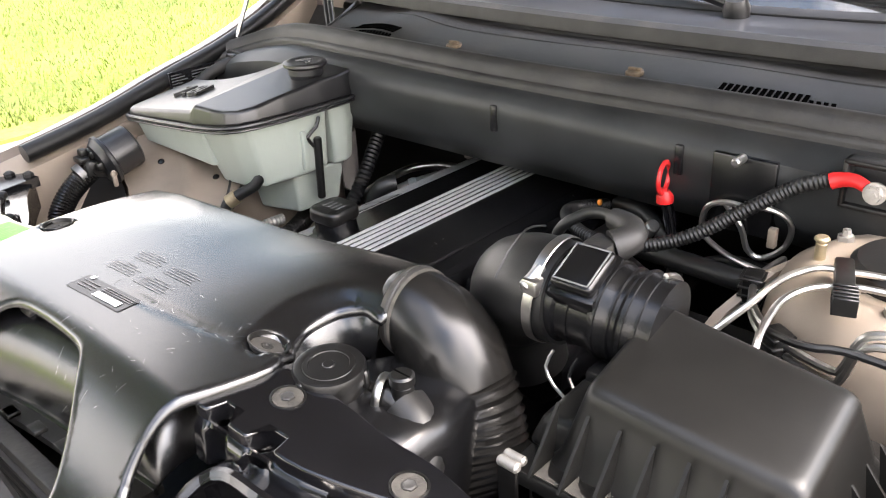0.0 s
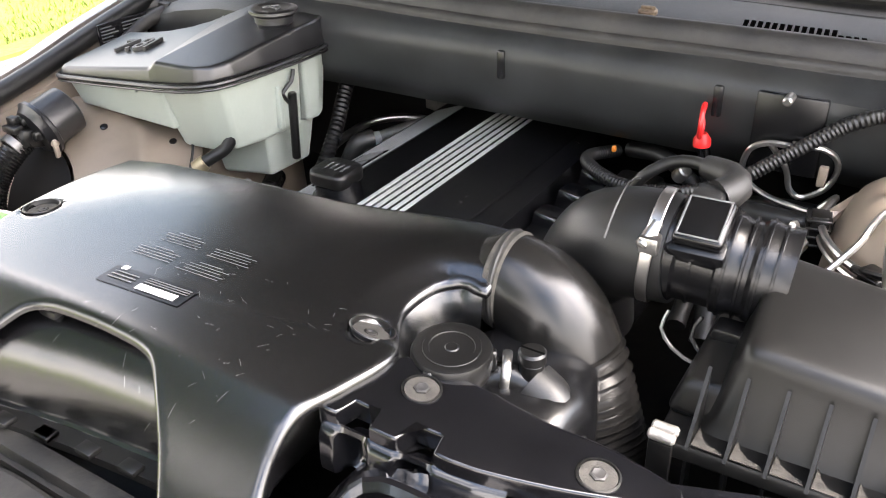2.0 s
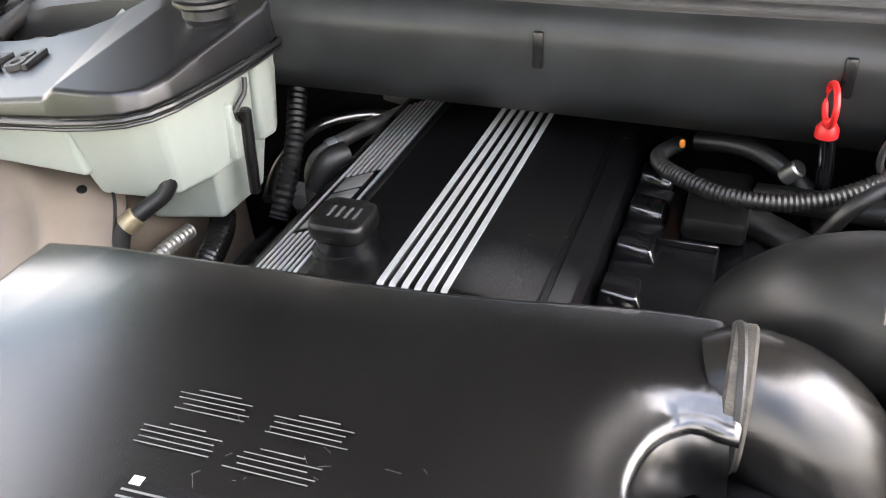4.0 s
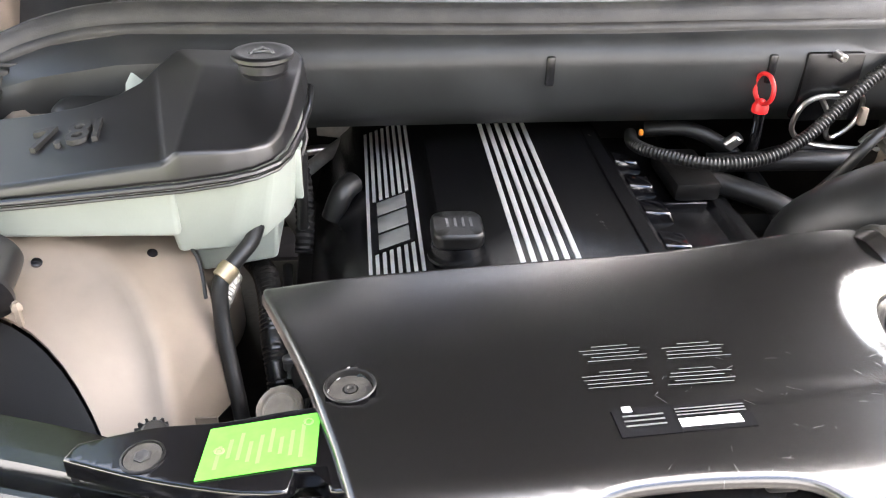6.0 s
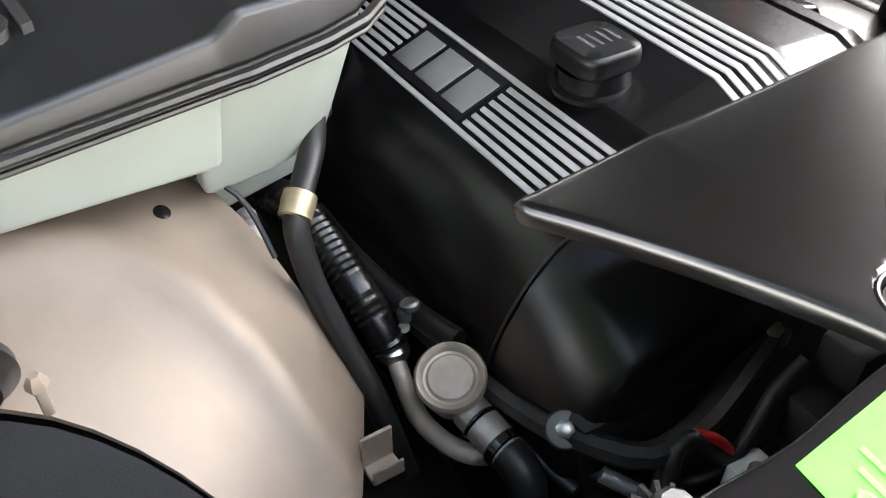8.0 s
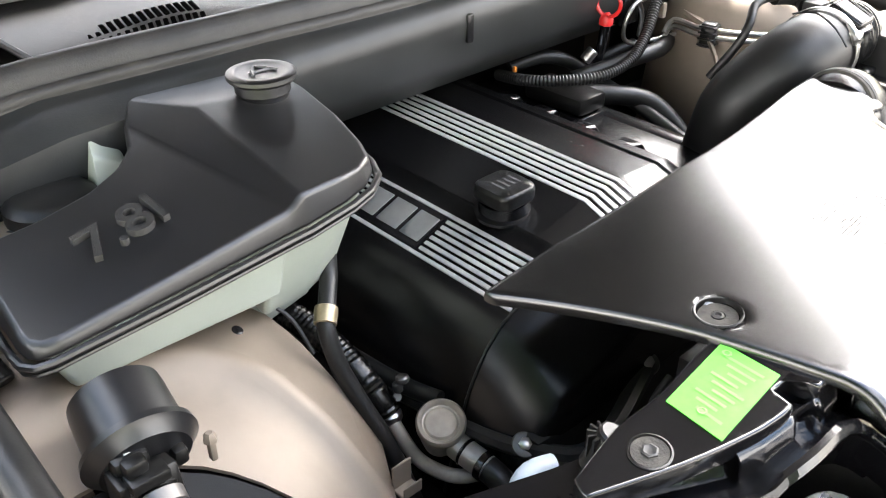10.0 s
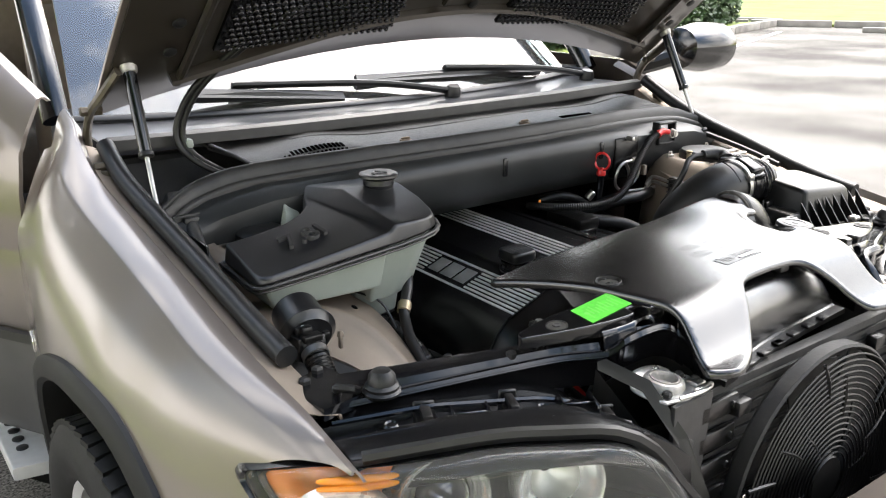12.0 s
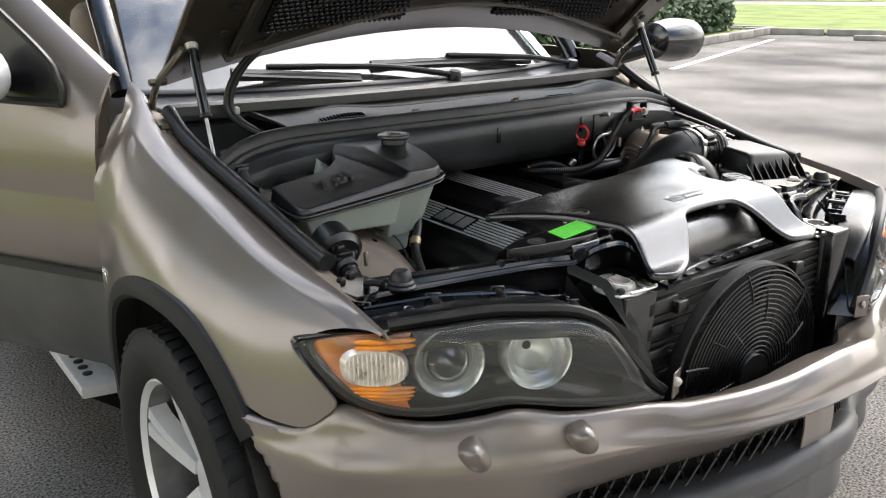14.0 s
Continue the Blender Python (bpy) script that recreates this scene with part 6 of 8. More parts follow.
for k in range(18):
    a = 2 * math.pi * k / 18
    d = Vector((math.cos(a), 0, math.sin(a)))
    r0, r1 = ((.06, .13), (.11, .175), (.155, .217))[k % 3]
    s = Vector((-d.z, 0, d.x))
    part("guard_spoke", tube([fc + d * r0 + Vector((0, -.02, 0)), fc + d * lerp(r0, r1, .5) + s * .004 + Vector((0, -.021, 0)), fc + d * r1 + s * .012 + Vector((0, -.018, 0))], .003, 5, .03), M["plastic"], fan)
part("hub", lathe([(.046, -.01), (.048, .015), (.040, .022), (.002, .024)], fc, (0, -1, 0), 32), M["plastic"], fan)
for k in range(7):
    a = 2 * math.pi * k / 7
    d, s = Vector((math.cos(a), 0, math.sin(a))), Vector((-math.sin(a), 0, math.cos(a)))
    part("fan_blade", shell([[fc + d * r + s * w + Vector((0, .004 + w * .4, 0)) for w in (-.02 - r * .1, .0, .02 + r * .1)] for r in (.045, .10, .16, .208)], .003, (0, 1, 0)), M["dark"], fan)
for x, z in ((-.2, .80), (.17, .80), (-.21, .50), (.18, .50)):
    part("fan_mount", box((x - .015, .25, z - .012), (x + .015, .27, z + .012), .004), M["plastic"], fan)
part("side_frame", box((.27, .24, .40), (.33, .30, .86), .006), M["blackgloss"], cond)

# ---- radiator cover ----
cov = thing("radiator_cover", "large satin black plastic radiator cover with labels and scratches", "engine cover", (0, .45, .90))
OUT = [(-.333, .643, 0), (-.25, .634), (-.17, .628), (0, .629), (.10, .630), (.17, .634), (.222, .637, 0), (.238, .558, 0), (.214, .560), (.191, .54), (.184, .50), (.205, .462), (.217, .437), (.207, .39), (.194, .345), (.198, .30),
       (.228, .268, 0), (.19, .252), (.142, .260, 0), (.121, .287), (.105, .307), (.085, .327), (.063, .346), (.04, .355), (0, .358), (-.04, .358), (-.080, .355), (-.105, .345), (-.125, .322), (-.152, .296), (-.185, .268), (-.218, .250, 0), (-.245, .244), (-.274, .262, 0), (-.262, .295), (-.250, .340), (-.259, .393), (-.271, .44), (-.288, .50)]


def cov_z(x, y):
    z = .947 - .12 * x * x if x < 0 else .947 - .06 * x * x
    z += .020 * smoothstep(-.02, .22, x) * smoothstep(.46, .62, y)
    # the rear edge dips towards the outer corner
    z -= curve_at([(-.33, .024), (-.25, .015), (-.2, .012), (-.1, .009), (0, .006), (.2, .005)], x)[0] * max(0, (y - .46) / .17) ** lerp(3, 1.3, smoothstep(-.12, -.28, x))
    z -= lerp(.074, .060, smoothstep(0, -.2, x)) * smoothstep(.372, .256, y) ** 1.3
    # rolled shoulder round the coolant cap
    z -= .010 * (1 - smoothstep(.050, .088, math.hypot(x - .237, y - .508))) * smoothstep(.445, .47, y) * smoothstep(.58, .555, y)
    return z


ol = smooth_outline(OUT, .007)
HOLES = [(-.256, .468), (.185, .461)]


def cov_top(x, y):
    z = cov_z(x, y)
    for hx, hy in HOLES:
        d = math.hypot(x - hx, y - hy)
        z -= .006 * (1 - smoothstep(.0165, .0190, d))
    z -= .0018 * math.exp(-((y - (.425 + .10 * (x - .02))) / .004) ** 2) * smoothstep(-.02, .03, x) * smoothstep(.18, .12, x)
    return z


part("panel", slab(ol, cov_top, lambda x, y: .013 + .003 * smoothstep(-.2, -.3, x), .0065, .007), M["cover"], cov, angle=50)
wallp = spline([(.236, .558, 0), (.214, .561, 0), (.191, .541, 0), (.184, .501, 0), (.207, .463, 0), (.219, .441, 0)], .01)
part("notch_wall", shell([[Vector((p.x, p.y, cov_z(p.x, p.y) - h)) + Vector((p.x - .26, p.y - .49, 0)).normalized() * (-.006 * k) for k, h in enumerate((.006, .014, .030, .050))] for p in wallp], .004, (-.7, .3, 0)), M["cover"], cov, angle=60)
for hx, hy in HOLES:
    z = cov_z(hx, hy) - .006
    up_ = ((cov_z(hx - .01, hy) - cov_z(hx + .01, hy)) / .02, (cov_z(hx, hy - .01) - cov_z(hx, hy + .01)) / .02, 1)
    part("recess_ring", lathe([(.0168, .0010), (.0178, .0062), (.0192, .0068), (.0200, .0058)], (hx, hy, z), up_, 32, cap=False), M["plastic"], cov)
    part("recess_floor", lathe([(.0166, -.001), (.0160, .001), (.006, .0012), (.0055, -.001)], (hx, hy, z + .0012), up_, 28), M["tan"], cov, "dusty recess floor")
    part("fixing_screw", lathe([(.0055, -.002), (.005, .0018), (.003, .0022), (.002, .0005)], (hx, hy, z + .001), up_, 14), M["dark"], cov, "small dark fixing screw")


def on_cover(x, y, h=.0012):
    return Vector((x, y, cov_z(x, y) + h))


def print_bar(x, y, w, h, ang, m, parent, name="print_line", lift=.0010):
    c, s = math.cos(ang), math.sin(ang)
    q = [(-w / 2, -h / 2), (w / 2, -h / 2), (w / 2, h / 2), (-w / 2, h / 2)]
    pts = [on_cover(x + a * c - b * s, y + a * s + b * c, lift) for a, b in q]
    return part(name, from_faces([tuple(p) for p in pts], [(0, 1, 2, 3)]), m, parent)


# warning text in four small blocks and a foil label
rr = random.Random(8)
lb = part("warning_print", from_faces([tuple(on_cover(-.064 + a, .412 + b, .0004)) for a, b in ((0, 0), (.001, 0), (.001, .001))], [(0, 1, 2)]), M["inkgrey"], cov, "four blocks of small grey printed text")
for bx, by in ((-.048, .491), (.018, .490), (-.052, .461), (.010, .460)):
    for k in range(5):
        print_bar(bx - .004 + rr.uniform(-.003, .003), by - k * .0042, (.028 if k == 0 else .050) * rr.uniform(.85, 1.05), .0009, .035, M["inkgrey"], lb)
foil = print_bar(-.021, .408, .100, .027, .05, M["labelblack"], cov, "foil_label", .0008)
foil["label"] = "black foil label with a blank white field"
print_bar(-.003, .4035, .046, .0085, .05, M["white"], foil, "white_field", .0014)
for k in range(3):
    print_bar(-.050, .412 - k * .0048, .030, .0016, .05, M["inkgrey"], foil, "print_line", .0014)
    print_bar(.000, .4175 - k * .003, .052, .0013, .05, M["inkgrey"], foil, "print_line", .0014)
print_bar(-.060, .4185, .007, .006, .05, M["white"], foil, "logo_disc", .0014)
# fine pale scratches
scr = []
for _ in range(60):
    x, y, a, l = rr.uniform(-.05, .17), rr.uniform(.30, .48), rr.uniform(0, 3.14), rr.uniform(.002, .010)
    p0, p1 = on_cover(x, y, .0003), on_cover(x + l * math.cos(a), y + l * math.sin(a), .0003)
    scr.append(tube([p0, (p0 + p1) / 2 + Vector((0, 0, .0002)), p1], .00011, 3, .02))
tagged(part("scratches", merge(*scr), M["inkgrey"], cov, "fine pale surface scratches"), kind="stuff")

# ---- air scoop below the arch ----
asc = thing("air_scoop", "smooth rounded black air scoop under the radiator cover", "air duct", (0, .3, .84))
sc_r = []
for k in range(33):
    x = lerp(-.225, .165, k / 32)
    e = max(0, 1 - abs((x + .03) / .197) ** 5) ** .5
    y0 = curve_at([(-.225, .292), (-.15, .303), (-.05, .320), (.05, .330), (.165, .338)], x)[0]
    sc_r.append([Vector((x, y0 + dy, .838 + h * e)) for dy, h in ((.16, .066), (.12, .078), (.085, .085), (.06, .086), (.042, .083), (.027, .076), (.015, .065), (.007, .048), (.002, .028), (0, .0))])
part("scoop", shell(sc_r, .004), M["cover"], asc, angle=60)
lip = [sc_r[k][-1] for k in range(0, 33, 4)]
part("scoop_lip", tube(lip, .005, 8, .03), M["cover"], asc)
for x, y, z in ((-.095, .352, .918), (.035, .356, .922)):
    part("fixing_tab", box((x - .012, y, z), (x + .012, y + .03, z + .010), .004), M["plastic"], asc)
rl = part("scoop_rail", loft([[p + Vector(o) for o in ((0, .006, -.006), (0, -.022, -.006), (0, -.022, .003), (0, .006, .003))] for p in lip]), M["plastic"], cond, "black rail along the condenser")
for k in range(9):
    p = lerp(lip[min(7, int(k * 7 / 9))], lip[min(8, int(k * 7 / 9) + 1)], .5)
    part("rail_clip", box((p.x - .010, p.y - .026, p.z + .002), (p.x + .010, p.y - .012, p.z + .008), .002), M["plastic"], rl)

# ---- small corner covers ----
def corner_cover(sidex, name, label):
    t = thing(name, label, "cover", (sidex * .32, .41, .90))
    o = [(-.205, .372, 0), (-.213, .415), (-.225, .452, 0), (-.29, .456), (-.35, .452), (-.40, .455), (-.452, .448, 0), (-.458, .436, 0), (-.39, .405), (-.33, .385), (-.300, .381, 0), (-.296, .399, 0), (-.272, .397, 0), (-.268, .3765, 0), (-.249, .375, 0), (-.245, .393, 0), (-.222, .391, 0), (-.218, .373, 0)]
    zt = lambda x, y: .935 - .10 * (abs(x) - .22)
    part("panel", mirrored(slab(smooth_outline(o, .012), lambda x, y: zt(x, y), .018, .006, .0025), sidex), M["blackgloss"], t, angle=50)
    # notched front wall
    fw = []
    for k in range(65):
        x = lerp(-.208, -.352, k / 64)
        y = curve_at([(-.352, .392), (-.33, .385), (-.275, .377), (-.205, .372)], x)[0]
        # two moulded pockets are let into the wall
        dip = max(math.exp(-((x + .234) / .011) ** 6), math.exp(-((x + .284) / .012) ** 6))
        z = zt(x, y) - .012
        fw.append([Vector((x, y - .002, z)), Vector((x, y - .006 + .003 * dip, z - .004)), Vector((x, y - .009 + .020 * dip, z - .009)), Vector((x, y - .011 + .023 * dip, z - .036)), Vector((x, y - .010 + .018 * dip, z - .042)), Vector((x, y + .004, z - .044))])
    part("front_wall", mirrored(shell(fw, .002, (0, 1, 0)), sidex), M["blackgloss"], t, angle=50)
    for x, y in ((-.257, .428), (-.402, .427)):
        z = zt(x, y)
        b = part("bolt_recess", mirrored(lathe([(.0155, -.001), (.0160, .0012), (.0145, .0016), (.0135, -.002)], (x, y, z), (-.10, 0, 1), 28, cap=False), sidex), M["plastic"], t)
        part("recess_floor", mirrored(lathe([(.0140, -.004), (.0136, .0006), (.004, .0008)], (x, y, z), (-.10, 0, 1), 24), sidex), M["tan"], b, "dusty recess floor")
        part("bolt", mirrored(lathe([(.0065, .0004), (.0065, .0022), (.005, .0028), (.003, .002)], (x, y, z), (-.10, 0, 1), 6), sidex), M["upright"], b)
    return t


ccR = corner_cover(1, "corner_cover", "glossy black plastic corner cover beside the coolant tank")
ccL = corner_cover(-1, "corner_cover", "glossy black corner cover carrying a bright green sticker")
gq = [Vector(p) + Vector((0, 0, .0015)) for p in ((-.278, .450, .9345), (-.280, .400, .9335), (-.362, .397, .918), (-.357, .446, .918))]
gz = lambda x: .935 - .10 * (abs(x) - .22) + .0012
gq = [Vector((p.x, p.y, gz(p.x))) for p in gq]
stk = part("green_sticker", shell([[gq[0], gq[1]], [gq[3], gq[2]]], .0006), M["green"], ccL, "bright green information sticker")
for f0, f1 in ((.10, .18), (.90, .5)):
    c = lerp(lerp(gq[0], gq[3], f0 if f0 < .5 else .86), lerp(gq[1], gq[2], f0 if f0 < .5 else .86), f1)
    part("round_mark", lathe([(.004, 0), (.0036, .0004), (.0022, .0004), (.002, 0)], c + Vector((0, 0, .0004)), (0, 0, 1), 16, cap=False), M["greenprint"], stk)
for k in range(9):
    t = .12 + .09 * k
    a, b = lerp(gq[0], gq[3], t), lerp(gq[1], gq[2], t)
    a2, b2 = lerp(gq[0], gq[3], t + .035), lerp(gq[1], gq[2], t + .035)
    f0, f1 = .2 + .1 * (k % 3), .85 - .06 * (k % 4)
    up = Vector((0, 0, .0005))
    part("print_line", from_faces([tuple(lerp(a, b, f0) + up), tuple(lerp(a, b, f1) + up), tuple(lerp(a2, b2, f1) + up), tuple(lerp(a2, b2, f0) + up)], [(0, 1, 2, 3)]), M["greenprint"], stk)

# ---- engine ----
eng = thing("engine_cover", "black ribbed engine cover with silver stripes", "engine cover", (-.1, .9, .7))
EP = [(-.335, .60), (-.312, .69), (-.296, .735), (-.275, .770), (-.255, .790), (-.243, .797), (-.168, .826), (-.155, .832), (-.15, .838), (-.082, .850), (-.074, .853), (0, .858), (.012, .857), (.055, .854), (.072, .852), (.074, .849), (.079, .849), (.081, .852), (.100, .850), (.108, .844), (.111, .80), (.112, .76)]


def top_z(x):
    return curve_at(EP, x)[0]


def drop(x, y):
    """How far the cover falls away at its front, sooner along the centre stripe."""
    mid = smoothstep(-.11, -.08, x)
    return .050 * smoothstep(.700, .585, y) * (1 - mid) + .060 * max(0, min(1, (.745 - y) / .16)) * mid


secs = []
for y, inset, grow in ((.604, .11, .003), (.606, .05, .003), (.609, .018, .003), (.614, .004, .003), (.622, 0, .003), (.64, 0, .003), (.67, 0, .003), (.6985, 0, .003), (.7, 0, 0), (.705, 0, 0), (.745, 0, 0), (.75, 0, 0), (.85, 0, 0), (.95, 0, 0), (1.05, 0, 0), (1.15, 0, 0), (1.25, 0, 0), (1.32, 0, 0)):
    secs.append([Vector((lerp(x - (grow if x < -.2 else 0), -.12, inset), y, lerp(z - drop(x, y) + (grow * .8 if x < -.15 else 0), .64, inset))) for x, z in EP])
part("body", shell(secs, .006), M["engine"], eng, angle=30)
part("front_face", shell([[Vector((lerp(x, -.12, .10), .6035, lerp(z - drop(x, .604), .64, .10))) for x, z in EP], [Vector((lerp(x, -.12, .12), .600, .62)) for x, z in EP]], .005, (0, 1, 0)), M["engine"], eng)
part("seam_lip", tube([(x - .0035, .698, z - drop(x, .698) + .0032) for x, z in EP[:7]], .0016, 6, .01), M["plastic"], eng, "raised seam round the nose of the cover")
part("nose_ridge", tube([(-.247, .698, .792 - drop(-.247, .698)), (-.247, .67, .792 - drop(-.247, .67)), (-.246, .645, .791 - drop(-.246, .645)), (-.245, .632, .788 - drop(-.245, .632))], .0024, 6, .01), M["blackgloss"], eng, "narrow moulded ridge")
for x0, x1, n in ((-.240, -.170, 8), (-.074, .0, 6)):
    wdt = (x1 - x0) / n
    for i in range(n):
        x = x0 + (i + .5) * wdt
        spans = [(.715, 1.22)]
        if n == 8 and 1 <= i <= 6:
            spans = [(.715, .86), (.995, 1.22)]
        for a, b in spans:
            ys = [a] + [y for y in (.745, .75, .85, .95, 1.05, 1.15) if a < y < b] + [b]
            h = wdt * .27
            if a < .72:
                ys = ([.704] if n == 8 else [.628, .64, .67, .70, .705]) + ys
            rings = [[Vector((x + o, y, top_z(x + o) - drop(x + o, y) + e)) for o, e in ((-h, -.001), (-h * .85, .0014), (h * .85, .0014), (h, -.001))] for y in ys]
            part("silver_stripe", loft(rings), M["silver"], eng)
bd = part("badge_field", shell([[Vector((x, y, top_z(x) + .0015)) for x in (-.231, -.205, -.179)] for y in (.865, .99)], .001), M["labelblack"], eng, "black badge field with three silver blocks")
# three plain silver blocks stand where the badge letters are
for y0, y1 in ((.952, .986), (.908, .946), (.868, .902)):
    bmx = box((-.224, y0, 0), (-.186, y1, .0016), .0007, 1)
    for v in bmx.verts:
        v.co.z += top_z(v.co.x) + .0012
    part("badge_block", bmx, M["badge"], bd, "plain dull silver block")
oc = thing("oil_filler_cap", "black square screw-on oil filler cap", "cap", (-.135, .815, .84))
part("neck", lathe([(.029, -.012), (.036, -.010), (.036, -.006), (.031, -.004), (.030, .010)], (-.135, .812, .846), (-.1, 0, 1), 36), M["engine"], oc)
cap = [(x * .030, y * .030) for x, y in round_poly([(-1, -1), (1, -1), (1, 1), (-1, 1)], .62, 6)]
part("cap", loft([[Vector((-.136 + a * s, .812 + b * s, .854 + h)) for a, b in cap] for s, h in ((.88, 0), (.97, .003), (1, .006), (1, .015), (.97, .019), (.90, .021), (.5, .0215))]), M["plastic"], oc, "grained rounded square cap")
part("cap_print", merge(*[box((-.149 + .009 * k, .802, .8752), (-.146 + .009 * k, .822, .8760), 0, 1) for k in range(4)]), M["inkgrey"], oc)
# cylinder head side, manifold and hidden engine mass
blk = thing("engine_block", "grimy black engine block and head", "engine", (-.1, .9, .47))
part("block", box((-.30, .60, .47), (.10, 1.30, .72), .02), M["dark"], blk)
part("head", box((-.345, .84, .60), (-.30, 1.28, .655), .01), M["dark"], blk)
part("plenum", loft([[Vector((.235 + .045 * math.cos(a), y, .76 + .055 * math.sin(a))) for a in [2 * math.pi * q / 16 for q in range(16)]] for y in (.80, .82, 1.14, 1.16)]), M["engine"], blk)
part("ignition_shelf", box((.112, .735, .77), (.214, 1.16, .818), .006), M["engine"], blk, "flat black ignition housing")
for y in (.834, .915, .989, 1.063):
    part("coil_cap", facets([(.114, y - .024, .816), (.158, y - .024, .816), (.158, y + .022, .816), (.114, y + .022, .816), (.116, y - .018, .836), (.150, y - .018, .832), (.150, y + .014, .832), (.116, y + .014, .836)], [(0, 1, 2, 3), (4, 7, 6, 5), (0, 4, 5, 1), (1, 5, 6, 2), (2, 6, 7, 3), (3, 7, 4, 0)], .004), M["blackgloss"], blk, "glossy black coil cover")
part("shelf_edge", box((.150, .93, .818), (.212, .934, .826), .001, 1), M["engine"], blk)
part("relay_box", box((.172, .945, .818), (.236, 1.06, .846), .008), M["plastic"], blk)

# ---- washer reservoir ----
res = thing("washer_reservoir", "milky white washer fluid reservoir with a black lid", "fluid reservoir", (-.5, .92, .82))


def low_z(x, y):
    return .936 + .16 * (x + .672) + .14 * (y - .793)


def high_z(y):
    return .983 + .125 * (min(y, .974) - .785) - .02 * max(0, y - .974)


def rim_z(x):
    return .922 + .115 * (x + .676)


# lid: a low plate and a raised plate, parted by a straight chamfer
LOWP = [(-.675, .822), (-.674, .806), (-.667, .796), (-.654, .792), (-.56, .788), (-.442, .785)]
LOWB = [(-.490, 1.000), (-.503, .968), (-.525, .948), (-.56, .935), (-.61, .932), (-.668, .938)]
HIGHP = [(-.432, .784), (-.385, .786), (-.358, .792), (-.338, .806), (-.327, .83), (-.318, .88), (-.311, .95), (-.310, 1.0), (-.318, 1.028), (-.34, 1.046), (-.40, 1.05), (-.466, 1.040), (-.428, .974)]
lowv = [(x, y, low_z(x, y)) for x, y in LOWP + LOWB]
highv = [(x, y, high_z(y) - (.004 if .79 < y < .84 and x > -.34 else 0)) for x, y in HIGHP]
nl, nh = len(lowv), len(highv)
loop = list(range(len(LOWP))) + [nl + k for k in range(nh - 1)] + list(range(len(LOWP), nl))
mid_ = Vector((-.48, .90, 0))
skirt = []
for i in loop:
    p = Vector((lowv + highv)[i])
    o = Vector((p.x - mid_.x, p.y - mid_.y, 0)).normalized() * .005
    skirt.append((p.x + o.x, p.y + o.y, rim_z(p.x)))
vv = lowv + highv + skirt
cr_ = next(k for k, p in enumerate(HIGHP) if p[1] >= .95)
ff = [tuple(range(nl)), tuple(nl + k for k in range(cr_ + 1)) + (nl + nh - 1,), tuple(nl + k for k in range(cr_, nh)), (len(LOWP) - 1, nl, nl + nh - 1, nl + nh - 2, len(LOWP))]
n0, nk = nl + nh, len(loop)
for k in range(nk):
    k2 = (k + 1) % nk
    ff.append((loop[k], loop[k2], n0 + k2, n0 + k))
ff.append(tuple(n0 + k for k in range(nk)))
lid = part("lid", facets(vv, ff, .006, 3, 4), M["lid"], res, "glossy black moulded lid", 60, True)
for grow, dz, r in ((.004, -.001, .0035), (.0035, -.008, .0022)):
    run_ = [Vector(p) + Vector((p[0] - mid_.x, p[1] - mid_.y, 0)).normalized() * grow + Vector((0, 0, dz)) for p in skirt]
    part("lid_rim", tube([lerp(a, b, f) for a, b in zip(run_, run_[1:] + run_[:1]) for f in (0, .25, .5, .75)], r, 8, .02, closed=True), M["lid"], res)
txt = letters("7.8l", .055, .0022, Matrix.Identity(4))
txt.transform(Matrix.Rotation(radians(4), 4, "Z"))
for v in txt.verts:
    x, y = v.co.x - .562, v.co.y + .864
    v.co = Vector((x, y, low_z(x, y) + (.0048 + v.co.z * .4 if v.co.z > 0 else -.003)))
part("raised_lettering", txt, M["grey"], lid, "raised volume marking")
# tank: a shallow tray under the low plate and a deep box under the raised one
def tank_box(plan, bottoms, bev):
    n = len(plan)
    v = [(x, y, rim_z(x) - .004) for x, y in plan] + list(bottoms)
    return facets(v, [tuple(range(n)), tuple(range(n, 2 * n))] + [(k, (k + 1) % n, n + (k + 1) % n, n + k) for k in range(n)], bev, 3, 10)


part("tank", tank_box([(-.666, .799), (-.44, .793), (-.44, .985), (-.505, .965), (-.56, .930), (-.66, .932)],
                      [(-.648, .806, .874), (-.445, .812, .866), (-.445, .985, .866), (-.50, .96, .868), (-.555, .925, .870), (-.645, .925, .874)], .006), M["tank"], res, "milky greenish white plastic tank", 60, True)
part("deep_tank", tank_box([(-.462, .794), (-.36, .797), (-.335, .815), (-.320, .87), (-.316, .925), (-.316, .962), (-.44, .962), (-.462, .95)],
                           [(-.455, .834, .832), (-.40, .842, .830), (-.36, .852, .836), (-.330, .885, .848), (-.322, .922, .852), (-.322, .96, .852), (-.44, .96, .832), (-.452, .95, .832)], .006), M["tank"], res, "deep section of the tank", 60, True)
part("rear_tank", tank_box([(-.46, .966), (-.318, .970), (-.312, 1.0), (-.322, 1.03), (-.345, 1.044), (-.46, 1.034)],
                           [(-.45, .975, .84), (-.326, .978, .846), (-.320, 1.0, .848), (-.33, 1.02, .848), (-.35, 1.03, .846), (-.45, 1.02, .84)], .006), M["tank"], res, "rear section of the tank", 60, True)
